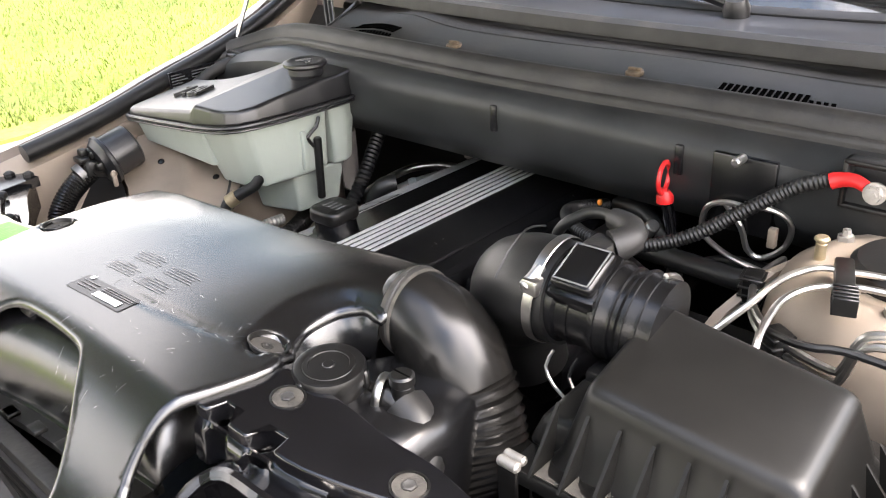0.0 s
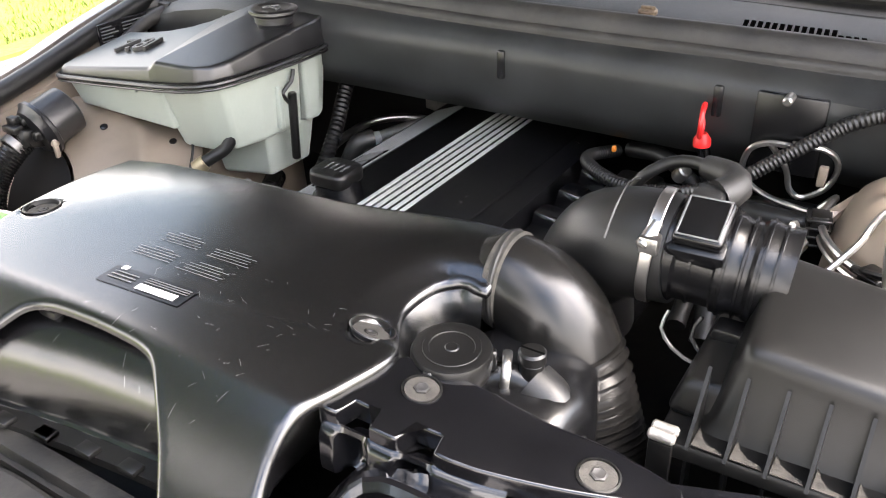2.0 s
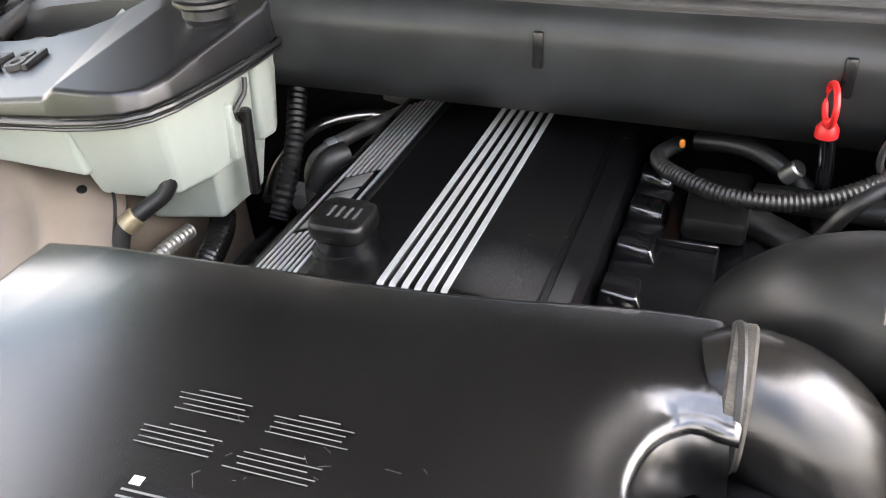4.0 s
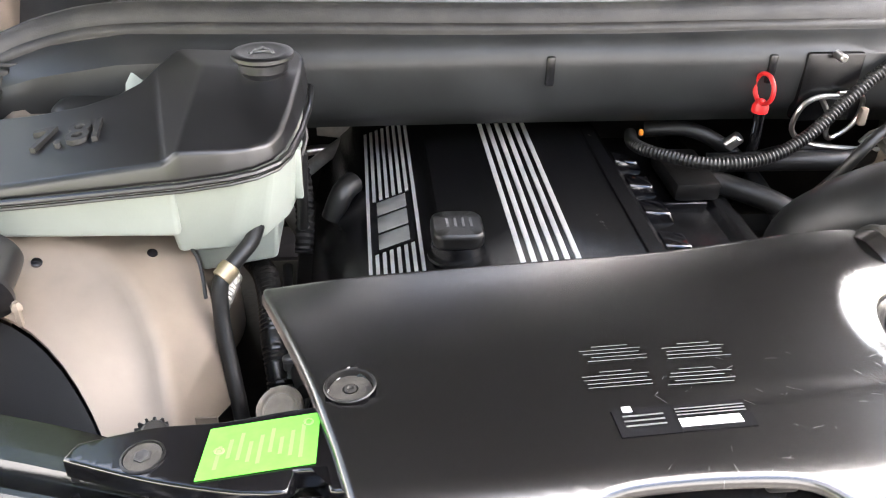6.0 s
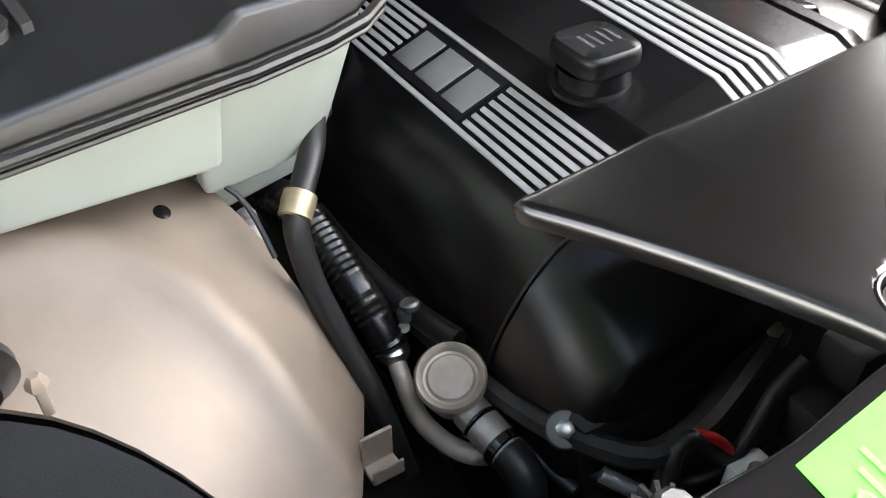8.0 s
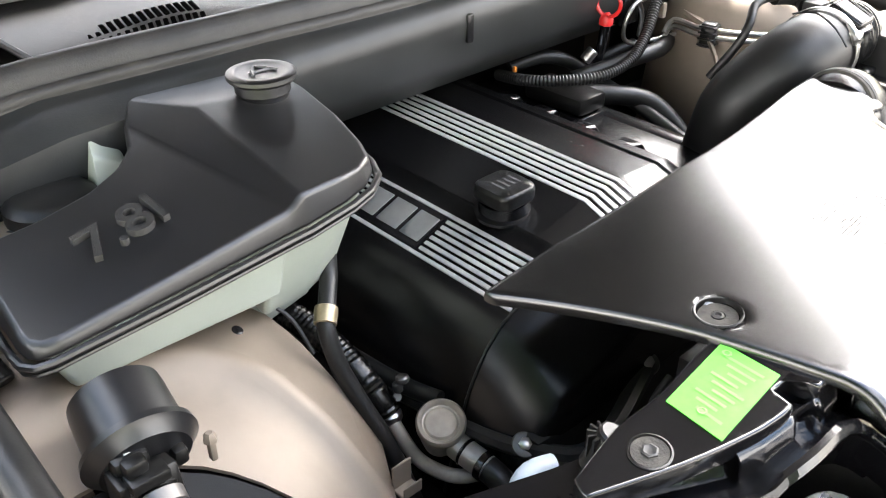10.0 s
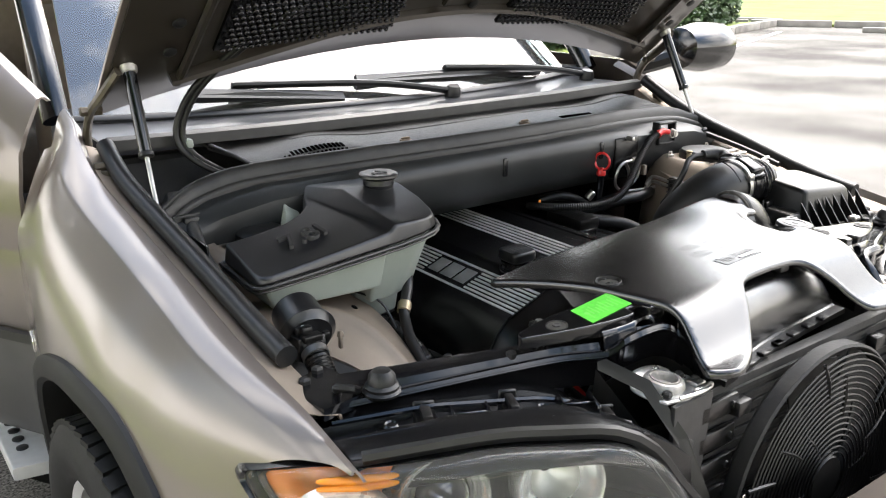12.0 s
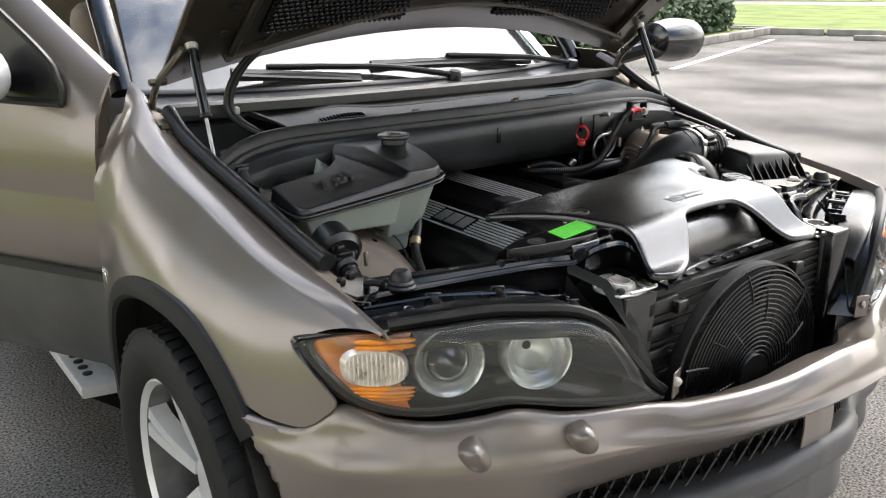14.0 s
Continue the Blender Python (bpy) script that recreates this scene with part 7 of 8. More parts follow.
part("seam_pad", facets([(-.325, .905, .93), (-.314, .905, .925), (-.314, .905, .86), (-.325, .905, .86), (-.325, .914, .93), (-.314, .914, .925), (-.314, .914, .86), (-.325, .914, .86)], [(0, 1, 2, 3), (4, 7, 6, 5), (0, 4, 5, 1), (1, 5, 6, 2), (2, 6, 7, 3), (3, 7, 4, 0)], .002), M["tank"], res)
part("tank_foot", facets([(-.455, .885, .835), (-.345, .90, .845), (-.340, 1.01, .845), (-.455, 1.01, .835), (-.445, .895, .765), (-.352, .91, .772), (-.35, 1.0, .772), (-.445, 1.0, .765)], [(0, 1, 2, 3), (4, 7, 6, 5), (0, 4, 5, 1), (1, 5, 6, 2), (2, 6, 7, 3), (3, 7, 4, 0)], .006, 3), M["tank"], res, "lower tank section", 60, True)
part("tank_horn", facets([(-.535, .985, .90), (-.485, .985, .90), (-.48, 1.05, .90), (-.535, 1.05, .90), (-.528, .998, .975), (-.497, .997, .955), (-.487, 1.035, .975), (-.515, 1.035, .998)], [(0, 1, 2, 3), (4, 7, 6, 5), (0, 4, 5, 1), (1, 5, 6, 2), (2, 6, 7, 3), (3, 7, 4, 0)], .004), M["tank"], res, "white tank corner")
fcp = part("filler_cap", lathe([(.026, 0), (.027, .008), (.029, .010), (.029, .020), (.034, .022), (.0365, .025), (.036, .029), (.031, .031), (.026, .030), (.02, .029), (.002, .0292)], (-.354, .958, .998), (0, 0, 1), 40), M["lid"], lid, "black ribbed filler cap")
part("cap_symbol", merge(box((-.368, .955, 1.0268), (-.340, .961, 1.0288), .001, 1), tube([(-.368, .950, 1.0282), (-.354, .972, 1.0282), (-.340, .950, 1.0282)], .0018, 5, .01)), M["inkgrey"], fcp)
part("tank_strap", tube([(-.311, .94, .945), (-.308, .93, .93), (-.314, .915, .915), (-.318, .93, .895)], .003, 6, .01), M["rubber"], res)
part("level_tube", cyl((-.314, .935, .91), (-.320, .935, .80), .007, seg=12), M["plastic"], res, "black level sensor tube")
for x in (-.60, -.50):
    part("moulding_mark", box((x - .012, .788, .925), (x + .012, .794, .931), .002), M["tank"], res)

# ---- air filter box ----
air = thing("air_filter_box", "dusty black ribbed air filter box", "air filter housing", (.55, .65, .75))
TOPQ = [(.460, .585), (.450, .710), (.624, .708), (.631, .592)]


def air_ring(grow, drop=None, z=None, r=.012):
    """A level or sloping ring round the box; grow is in metres."""
    c = Vector((.545, .65, 0))
    q = [(x + grow * (1 if x > c.x else -1), y + grow * (1 if y > c.y else -1)) for x, y in TOPQ]
    out = []
    for x, y in round_poly(q, r):
        zz = .949 + .12 * (y - .583) - .108 * (x - .457)
        out.append(Vector((x, y, z if z is not None else zz - drop)))
    return out


part("lid", loft([air_ring(.030, z=.870, r=.02), air_ring(.022, z=.882, r=.018), air_ring(.0075, .0145), air_ring(.0062, .0085), air_ring(.0036, .0042), air_ring(.0, .0014), air_ring(-.0045, .0002), air_ring(-.012, -.0004), air_ring(-.04, -.0016)]), M["airbox"], air, "dull black sloping box lid", 60)
part("flange", loft([air_ring(.050, z=.856), air_ring(.052, z=.858), air_ring(.052, z=.868), air_ring(.050, z=.871), air_ring(.020, z=.872)]), M["airbox"], air)
part("base", loft([air_ring(.022, z=.70), air_ring(.035, z=.857)]), M["airbox"], air)
for k in range(8):
    x = .432 + k * .030
    part("stiffener_rib", facets([(x, .532, .871), (x, .566, .871), (x, .574, .925), (x + .003, .532, .871), (x + .003, .566, .871), (x + .003, .574, .925)], [(0, 1, 2), (3, 5, 4), (0, 2, 5, 3), (1, 4, 5, 2), (0, 3, 4, 1)], 0), M["airbox"], air)
    part("base_rib", box((x, .536, .72), (x + .003, .556, .856), 0, 1), M["airbox"], air)
    part("dust_patch", slab([(x + .004, .537), (x + .028, .537), (x + .026, .541), (x + .014 + .003 * (k % 3), .543), (x + .009, .550), (x + .004, .562)], .8735, .001, 0, 0), M["tan"], air, "dust in the flange pocket")
for k in range(5):
    y = .60 + k * .030
    part("side_rib", facets([(.690, y, .871), (.660, y, .871), (.652, y, .92), (.690, y + .003, .871), (.660, y + .003, .871), (.652, y + .003, .92)], [(0, 1, 2), (3, 5, 4), (0, 2, 5, 3), (1, 4, 5, 2), (0, 3, 4, 1)], 0), M["airbox"], air)
for x in (.414, .58):
    cl = part("spring_clip", box((x - .010, .5275, .822), (x + .010, .5325, .872), .002), M["plastic"], air, "black strap clip with a bare metal roll")
    part("clip_roll", merge(cyl((x - .011, .531, .877), (x + .011, .531, .877), .0052, seg=14), cyl((x - .011, .540, .878), (x + .011, .540, .878), .0046, seg=14)), M["alu"], cl, "bare metal clip roll")
part("step_block", facets([(.402, .568, .870), (.462, .568, .870), (.462, .66, .870), (.402, .66, .870), (.412, .580, .900), (.460, .580, .904), (.460, .65, .908), (.412, .65, .904)], [(0, 1, 2, 3), (4, 7, 6, 5), (0, 4, 5, 1), (1, 5, 6, 2), (2, 6, 7, 3), (3, 7, 4, 0)], .008, 3), M["airbox"], air, "stepped corner of the box lid", 60, True)

# ---- air mass sensor and rubber elbow ----
ms = thing("air_mass_sensor", "black air mass sensor tube with a square lid", "sensor", (.40, .69, .92))
p0, p1 = Vector((.352, .692, .952)), Vector((.455, .700, .946))
ax = (p1 - p0).normalized()
part("tube", lathe([(.047, -.01), (.047, .015), (.0435, .018), (.0435, .05), (.0465, .052), (.0465, .062), (.044, .066), (.044, .078), (.0475, .082), (.0475, .09), (.046, .095), (.046, .112)], p0, ax, 48), M["engine"], ms)
sq = Matrix.Translation((.388, .674, .996)) @ Matrix.Rotation(radians(24), 4, "X") @ Matrix.Rotation(radians(2), 4, "Z")
part("square_lid", box((-.022, -.026, -.008), (.022, .026, .004), .005, 3, sq), M["engine"], ms)
part("lid_border", merge(*[box(a, b, .0008, 1, sq) for a, b in (((-.019, -.023, .004), (.019, -.021, .0055)), ((-.019, .021, .004), (.019, .023, .0055)), ((-.019, -.023, .004), (-.017, .023, .0055)), ((.017, -.023, .004), (.019, .023, .0055)))]), M["inkgrey"], ms)
part("sensor_neck", box((-.028, -.032, -.03), (.026, .032, -.007), .006, 2, sq), M["engine"], ms)
part("plug", box((.364, .706, .982), (.392, .734, 1.004), .004, 2), M["grey"], ms, "grey wiring plug")
part("plug_boot", tube([(.384, .730, .994), (.394, .746, .999), (.384, .762, 1.002), (.358, .772, 1.002)], .016, 14, .008, rfun=lambda t: .017 - .006 * t), M["grey"], ms, "grey angled plug boot")
part("retaining_clip", tube([p1 + Vector((-.002, .0485 * math.cos(a), .0485 * math.sin(a))) for a in [radians(q) for q in range(-80, 100, 20)]], .003, 6, .01), M["steel"], ms)
for h, r in ((.030, .0455), (.058, .0485), (.072, .0470), (.086, .0492), (.098, .0480)):
    part("tube_rib", lathe([(r - .003, -.0018), (r, -.001), (r, .001), (r - .003, .0018)], p0 + ax * h, ax, 48, cap=False), M["engine"], ms)
part("catch_wire", tube([(.375, .648, .915), (.372, .640, .90), (.385, .636, .885), (.41, .632, .878), (.43, .634, .885)], .0018, 6, .01), M["steel"], ms, "bent wire catch")
part("lower_catch", merge(box((.415, .640, .895), (.455, .665, .915), .004), tube([(.405, .645, .92), (.40, .638, .90), (.425, .63, .885), (.45, .636, .89)], .002, 6, .01)), M["engine"], ms)

ih = thing("intake_elbow", "black rubber intake elbow with a steel hose clamp", "intake hose", (.28, .72, .80))
part("elbow", tube([(.365, .692, .952), (.332, .694, .949), (.298, .704, .935), (.273, .726, .905), (.255, .745, .87), (.255, .76, .80)], .058, 32, .008, rfun=lambda t: .0505 + .003 * math.sin(math.pi * min(1, t * 1.3))), M["rubber"], ih)
part("hose_clamp", lathe([(.0535, 0), (.0545, .001), (.0545, .010), (.0535, .011)], p0 + ax * -.012, ax, 48, cap=False), M["steel"], ih, "perforated steel hose clamp")
part("clamp_screw", merge(cyl((.345, .640, .975), (.352, .662, .992), .006, seg=10), box((.342, .640, .968), (.360, .665, .985), .003)), M["steel"], ih)
part("moulding_seam", tube([(.312, .64, .975), (.312, .66, .995), (.312, .69, 1.008), (.312, .72, 1.0)], .0012, 5, .01), M["rubber"], ih)

# ---- air duct from the radiator cover ----
du = thing("air_duct", "large satin black air duct bending down to ribbed bellows", "air duct", (.29, .62, .75))
C = [(.232, .603, .927), (.240, .604, .928), (.264, .606, .917), (.286, .606, .896), (.303, .604, .868)]
part("elbow", tube(C, .07, 40, .006, rfun=lambda t: .0425 + .0065 * t + .004 * math.sin(math.pi * t)), M["duct"], du, angle=60)
part("joint_ring", tube([Vector((.236, .604, .928)) + Vector((-.004 * math.cos(a), .0435 * math.cos(a), .0435 * math.sin(a))) for a in [2 * math.pi * q / 24 for q in range(24)]], .0042, 8, .02, closed=True), M["seal"], du, "dusty joint ring")
part("joint_band", lathe([(.0435, -.006), (.0462, -.004), (.0466, .008), (.0440, .010)], (.236, .604, .928), (1, 0, .02), 44, cap=False), M["tan"], du, "dusty band at the joint")
part("bellows", tube([(.302, .604, .870), (.312, .601, .848), (.322, .596, .822), (.335, .589, .795), (.355, .579, .768), (.384, .564, .745)], .0465, 40, .0042, rib=.0048, pitch=.0084), M["duct"], du, "black ribbed bellows")
part("lower_pipe", tube([(.385, .562, .732), (.43, .545, .72), (.52, .525, .70)], .042, 24, .02), M["plastic"], du)

# ---- purge canister and hose on the passenger wing ----
cn = thing("black_canister", "black cylindrical canister with a plug and ribbed hose", "canister", (-.64, .73, .84))
a0, a1 = Vector((-.632, .772, .884)), Vector((-.640, .705, .862))
cax = (a1 - a0).normalized()
part("body", lathe([(.030, 0), (.037, .004), (.038, .012), (.039, .050), (.045, .053), (.046, .059), (.042, .062), (.036, .070), (.020, .072)], a0, cax, 40), M["lid"], cn)
part("plug", box((-.020, -.016, -.014), (.020, .022, .014), .004, 2, Matrix.Translation(a1 + Vector((-.006, -.012, -.004))) @ Matrix.Rotation(radians(-15), 4, "X")), M["plastic"], cn, "black plug housing")
part("grey_plug", merge(box((-.668, .692, .872), (-.640, .716, .888), .005, 2), box((-.664, .680, .878), (-.646, .694, .892), .004), box((-.624, .690, .856), (-.612, .712, .872), .004)), M["plastic"], cn, "black wiring plug")
part("plug_label", box((-.657, .698, .888), (-.648, .712, .8892), 0, 1), M["white"], cn, "small white plug label")
part("plug_latch", merge(box((-.665, .672, .870), (-.635, .690, .880), .002), box((-.672, .68, .84), (-.664, .71, .876), .002)), M["plastic"], cn)
part("clamp", lathe([(.019, 0), (.0205, .001), (.0205, .012), (.019, .013)], (-.648, .680, .852), (-.1, -1, -.5), 28, cap=False), M["steeldark"], cn, "dull hose clamp")
part("ribbed_hose", tube([(-.645, .690, .854), (-.648, .665, .838), (-.649, .638, .815), (-.643, .615, .785), (-.630, .600, .74), (-.61, .59, .66)], .0185, 20, .004, rib=.0016, pitch=.0052), M["duct"], cn, "dusty black ribbed hose")
part("bracket", merge(box((-.592, .700, .832), (-.586, .708, .852), .002), lathe([(.006, 0), (.006, .004), (.003, .009)], (-.589, .704, .852), (0, 0, 1), 6)), M["bay"], cn)

# ---- bulkhead: dipstick, cable, brake pipes ----
ds = thing("dipstick", "red looped dipstick handle on a black tube", "dipstick", (.29, 1.0, .85))
part("handle", merge(lathe([(.020 + .0032 * math.cos(a), .0032 * math.sin(a)) for a in [2 * math.pi * q / 8 for q in range(9)]], (.289, .999, .957), (1, .19, 0), 28, cap=False),
     cyl((.289, .999, .934), (.289, .999, .943), .005, seg=10),
     lathe([(.007, -.008), (.011, -.006), (.011, .002), (.006, .010)], (.291, 1.002, .930), (-.05, -.05, 1), 18)), M["red"], ds, "red plastic loop handle")
part("guide_tube", tube([(.292, 1.003, .926), (.298, 1.01, .89), (.300, 1.02, .84), (.28, 1.02, .76)], .008, 10, .02), M["blackgloss"], ds)
cb = thing("positive_cable", "black ribbed cable with a red terminal boot", "cable", (.35, 1.0, .9))
part("loom", tube([(.150, 1.095, .852), (.135, 1.03, .866), (.155, .985, .872), (.215, .948, .874), (.285, .945, .882), (.345, .962, .905), (.400, .985, .945), (.450, 1.0, .982), (.487, 1.006, .999)], .0078, 16, .005, rib=.0014, pitch=.005), M["rubber"], cb, "corrugated black conduit")
part("boot", tube([(.486, 1.004, .997), (.497, 1.006, 1.001), (.512, 1.004, 1.003), (.524, 1.000, 1.0)], .009, 14, .006, rfun=lambda t: .0095 - .003 * t), M["red"], cb, "red rubber terminal boot")
part("terminal_nut", merge(lathe([(.012, 0), (.012, .005), (.009, .005), (.008, .014)], (.534, 1.0, .996), (0, -1, .1), 24), lathe([(.010, .004), (.010, .011), (.005, .011), (.005, .016)], (.534, 1.0, .996), (0, -1, .1), 6)), M["alu"], cb, "dull metal terminal nut")
part("orange_clip", box((.152, 1.062, .862), (.159, 1.069, .872), .003), M["amber"], cb)
bp = thing("brake_pipes", "bent steel brake pipes by the strut tower", "pipe", (.42, 1.0, .85))
part("pipe_loop", tube([(.470, .985, .872), (.425, 1.0, .868), (.375, 1.01, .872), (.345, 1.005, .895), (.348, 1.0, .930), (.370, 1.0, .944), (.405, 1.0, .944)], .0038, 8, .006), M["steel"], bp)
part("pipe_loop", tube([(.372, 1.0, .943), (.392, 1.005, .915), (.400, 1.012, .885), (.415, 1.02, .875), (.440, 1.02, .895), (.446, 1.02, .925), (.430, 1.01, .944), (.395, 1.0, .948)], .0038, 8, .006), M["steel"], bp)
for k, zz in enumerate((.900, .888)):
    pts = [(.440, .99, zz - .02)] + [(.60 + .150 * math.cos(a), .945 + .150 * math.sin(a), zz) for a in [radians(q) for q in (165, 185, 205, 225, 245, 262)]] + [(.59, .79, zz + .012), (.605, .79, zz + .05), (.65, .80, zz + .055)]
    part("pipe", tube(pts, .0042, 8, .008), M["steel"], bp)
for q in (192, 238):
    a = radians(q)
    c = Vector((.60 + .152 * math.cos(a), .945 + .152 * math.sin(a), .892))
    part("pipe_clip", box((-.010, -.012, -.020), (.010, .012, .020), .003, 2, Matrix.Translation(c) @ Matrix.Rotation(a, 4, "Z")), M["plastic"], bp, "black pipe clip")
    for j in range(4):
        part("clip_tooth", box((-.012, -.014, -.0015), (.014, .014, .0015), .0008, 1, Matrix.Translation(c + Vector((0, 0, -.015 + .010 * j))) @ Matrix.Rotation(a, 4, "Z")), M["plastic"], bp)
for pts in ([(.46, .74, .90), (.499, .787, .945), (.506, .811, .955), (.513, .845, .957), (.53, .875, .958), (.554, .882, .958), (.586, .893, .957), (.66, .90, .955)],
            [(.545, .70, .90), (.535, .722, .945), (.528, .766, .955), (.527, .802, .956), (.538, .831, .957), (.562, .853, .957), (.593, .865, .956), (.66, .87, .954)]):
    part("pipe", tube(pts, .0036, 8, .008), M["steel"], bp, "bare steel pipe over the tower")
q = Matrix.Translation((.560, .855, .958)) @ Matrix.Rotation(radians(-70), 4, "Z")
part("pipe_clip", box((-.045, -.009, -.006), (.045, .009, .008), .003, 2, q), M["plastic"], bp, "black pipe clip")
for j in range(5):
    part("clip_tooth", box((.018 + .007 * j, -.011, -.008), (.021 + .007 * j, .011, .010), .0008, 1, q), M["plastic"], bp)
part("tower_wire", tube([(.50, .83, .90), (.526, .795, .918), (.551, .776, .928), (.57, .777, .930), (.591, .783, .932), (.65, .785, .93)], .004, 8, .01), M["rubber"], bp, "black taped wire")
bh = thing("beige_bracket", "beige painted bracket beside the strut tower", "bracket", (.43, .9, .83))
part("arm", loft([[Vector(p) + Vector(o) for o in ((0, 0, 0), (.012, .004, 0), (.012, .004, .008), (0, 0, .008))] for p in ((.40, .84, .80), (.425, .88, .86), (.455, .93, .90), (.475, .98, .905))]), M["bay"], bh)
part("tab", box((.430, .990, .905), (.440, 1.0, .930), .002), M["bay"], bh)
hs = thing("vacuum_hoses", "tangle of grimy black hoses behind the engine", "hose", (.3, 1.0, .75))
for pts, r in (([(.17, 1.09, .86), (.22, 1.07, .87), (.26, 1.05, .86), (.30, 1.03, .83), (.32, .95, .80), (.33, .85, .76)], .011), ([(.24, 1.02, .84), (.34, .99, .855), (.42, .98, .86), (.47, 1.0, .86)], .014),
               ([(.20, 1.0, .83), (.27, .98, .82), (.34, .93, .80), (.36, .86, .74)], .016), ([(.30, 1.08, .80), (.36, 1.05, .84), (.43, 1.04, .85)], .010)):
    part("hose", tube(pts, r, 12, .015), M["rubber"], hs)
part("silver_fitting", cyl((.262, 1.015, .868), (.275, 1.008, .885), .0095, seg=12), M["steel"], hs)
part("sensor_cable", tube([(.362, .771, 1.002), (.345, .778, 1.001), (.322, .780, .995), (.298, .77, .978), (.285, .775, .95), (.27, .80, .90)], .0062, 10, .008), M["rubber"], hs)

# ---- coolant expansion tank ----
et = thing("expansion_tank", "black coolant expansion tank with a round screw cap", "coolant tank", (.28, .50, .80))
part("tank", loft([[Vector((.285 + a * s, .515 + b * s, z)) for a, b in ((-.075, -.06), (.0, -.075), (.07, -.06), (.08, .0), (.06, .06), (-.05, .065), (-.08, .02))] for s, z in ((1, .76), (1, .86), (.95, .885), (.8, .898), (.6, .902))]), M["engine"], et)
cp = part("screw_cap", lathe([(.030, 0), (.0315, .002), (.0315, .011), (.0335, .012), (.0335, .022), (.0318, .0255), (.028, .0265), (.024, .0260), (.0235, .0268), (.019, .0268), (.0185, .0258), (.006, .0258), (.005, .0266), (.002, .0266)], (.252, .479, .912), (.05, -.05, 1), 44), M["plastic"], et, "round black coolant cap")
for k in range(3):
    a = k * 2.094 + .5
    part("cap_lug", box((-.006, -.004, .004), (.004, .004, .022), .0015, 1, Matrix.Translation((.252, .479, .912)) @ Matrix.Rotation(a, 4, "Z") @ Matrix.Translation((.0325, 0, 0))), M["plastic"], cp)
part("cap_neck", cyl((.252, .479, .885), (.252, .479, .914), .030, seg=32), M["engine"], et)
part("outlet", tube([(.268, .50, .896), (.288, .512, .898), (.305, .515, .891)], .0165, 18, .006), M["duct"], et, "dusty black outlet pipe")
part("outlet_ring", lathe([(.019, 0), (.0205, .002), (.0205, .006), (.019, .008)], (.281, .508, .902), (.85, .4, -.1), 28, cap=False), M["steel"], et)
part("bleed_screw", merge(cyl((.306, .516, .895), (.306, .516, .920), .0105, seg=20), cyl((.306, .516, .918), (.306, .516, .930), .0118, seg=24)), M["plastic"], et, "slotted black bleed screw")
part("screw_slot", box((.2955, .5151, .9292), (.3165, .5169, .9304), 0, 1), M["void"], et)
part("hose", tube([(.306, .515, .893), (.330, .510, .880), (.342, .494, .855), (.332, .470, .828), (.305, .455, .81)], .0235, 20, .008), M["rubber"], et, "black rubber coolant hose")
part("hose_clip", lathe([(.0248, 0), (.026, .001), (.026, .009), (.0248, .010)], (.338, .478, .836), (-.35, -.65, -.8), 32, cap=False), M["steel"], et)
part("hose_clip", lathe([(.019, 0), (.0205, .001), (.0205, .008), (.019, .009)], (.296, .470, .880), (.5, .4, .2), 28, cap=False), M["steel"], et)
part("side_flange", box((.33, .455, .800), (.40, .52, .812), .004), M["plastic"], et)

# ---- passenger side of the engine ----
eh = thing("reservoir_hose", "black hose with a yellowed clip below the reservoir", "hose", (-.4, .8, .8))
part("hose", tube([(-.365, .850, .86), (-.372, .840, .842), (-.392, .818, .826), (-.406, .802, .812), (-.407, .784, .775), (-.400, .760, .735), (-.390, .73, .69), (-.38, .70, .62)], .0095, 14, .008), M["rubber"], eh)
part("clip", lathe([(.0100, 0), (.0122, .001), (.0126, .007), (.0120, .014), (.0122, .019), (.0100, .020)], (-.394, .816, .8245), (-.6, -.6, -.53), 20, cap=False), M["brass"], eh, "yellowed metal clip")
part("thin_wire", tube([(-.52, .885, .873), (-.47, .86, .85), (-.435, .83, .83), (-.425, .80, .79)], .0022, 6, .01), M["rubber"], eh)
sh = thing("secondary_air_hose", "thick grimy ribbed hose beside the engine", "hose", (-.4, .8, .7))
part("hose", tube([(-.39, .955, .745), (-.372, .92, .742), (-.362, .875, .732), (-.357, .83, .715), (-.352, .797, .692), (-.348, .780, .672)], .0155, 18, .005, rib=.0013, pitch=.0064), M["duct"], sh)
part("foil_sleeve", tube([(-.409, .912, .745), (-.414, .878, .744), (-.421, .842, .738)], .0085, 14, .006, rib=.0015, pitch=.006), M["alu"], sh, "dull metal sleeve")
vl = thing("air_valve", "round bare metal air valve with a bent pipe", "valve", (-.33, .7, .66))
vax = Vector((-.25, -.30, .92)).normalized()
vc = Vector((-.341, .701, .708))
part("disc", lathe([(.020, -.014), (.025, -.010), (.0268, -.003), (.0270, .003), (.0252, .0055), (.0225, .0040), (.0205, .000), (.0185, -.0005), (.0165, .0020), (.002, .0030)], vc, vax, 48), M["beigemetal"], vl, "pressed metal valve disc")
part("body", merge(lathe([(.018, -.05), (.022, -.03), (.021, -.012)], vc, vax, 28), cyl(vc + Vector((.005, -.015, -.022)), vc + Vector((.010, -.062, -.028)), .0145, seg=24)), M["alu"], vl)
part("band", merge(cyl(vc + Vector((.0085, -.050, -.027)), vc + Vector((.010, -.060, -.028)), .0160, seg=24), cyl(vc + Vector((.0065, -.028, -.0235)), vc + Vector((.0072, -.033, -.0242)), .0160, seg=24)), M["blackgloss"], vl)
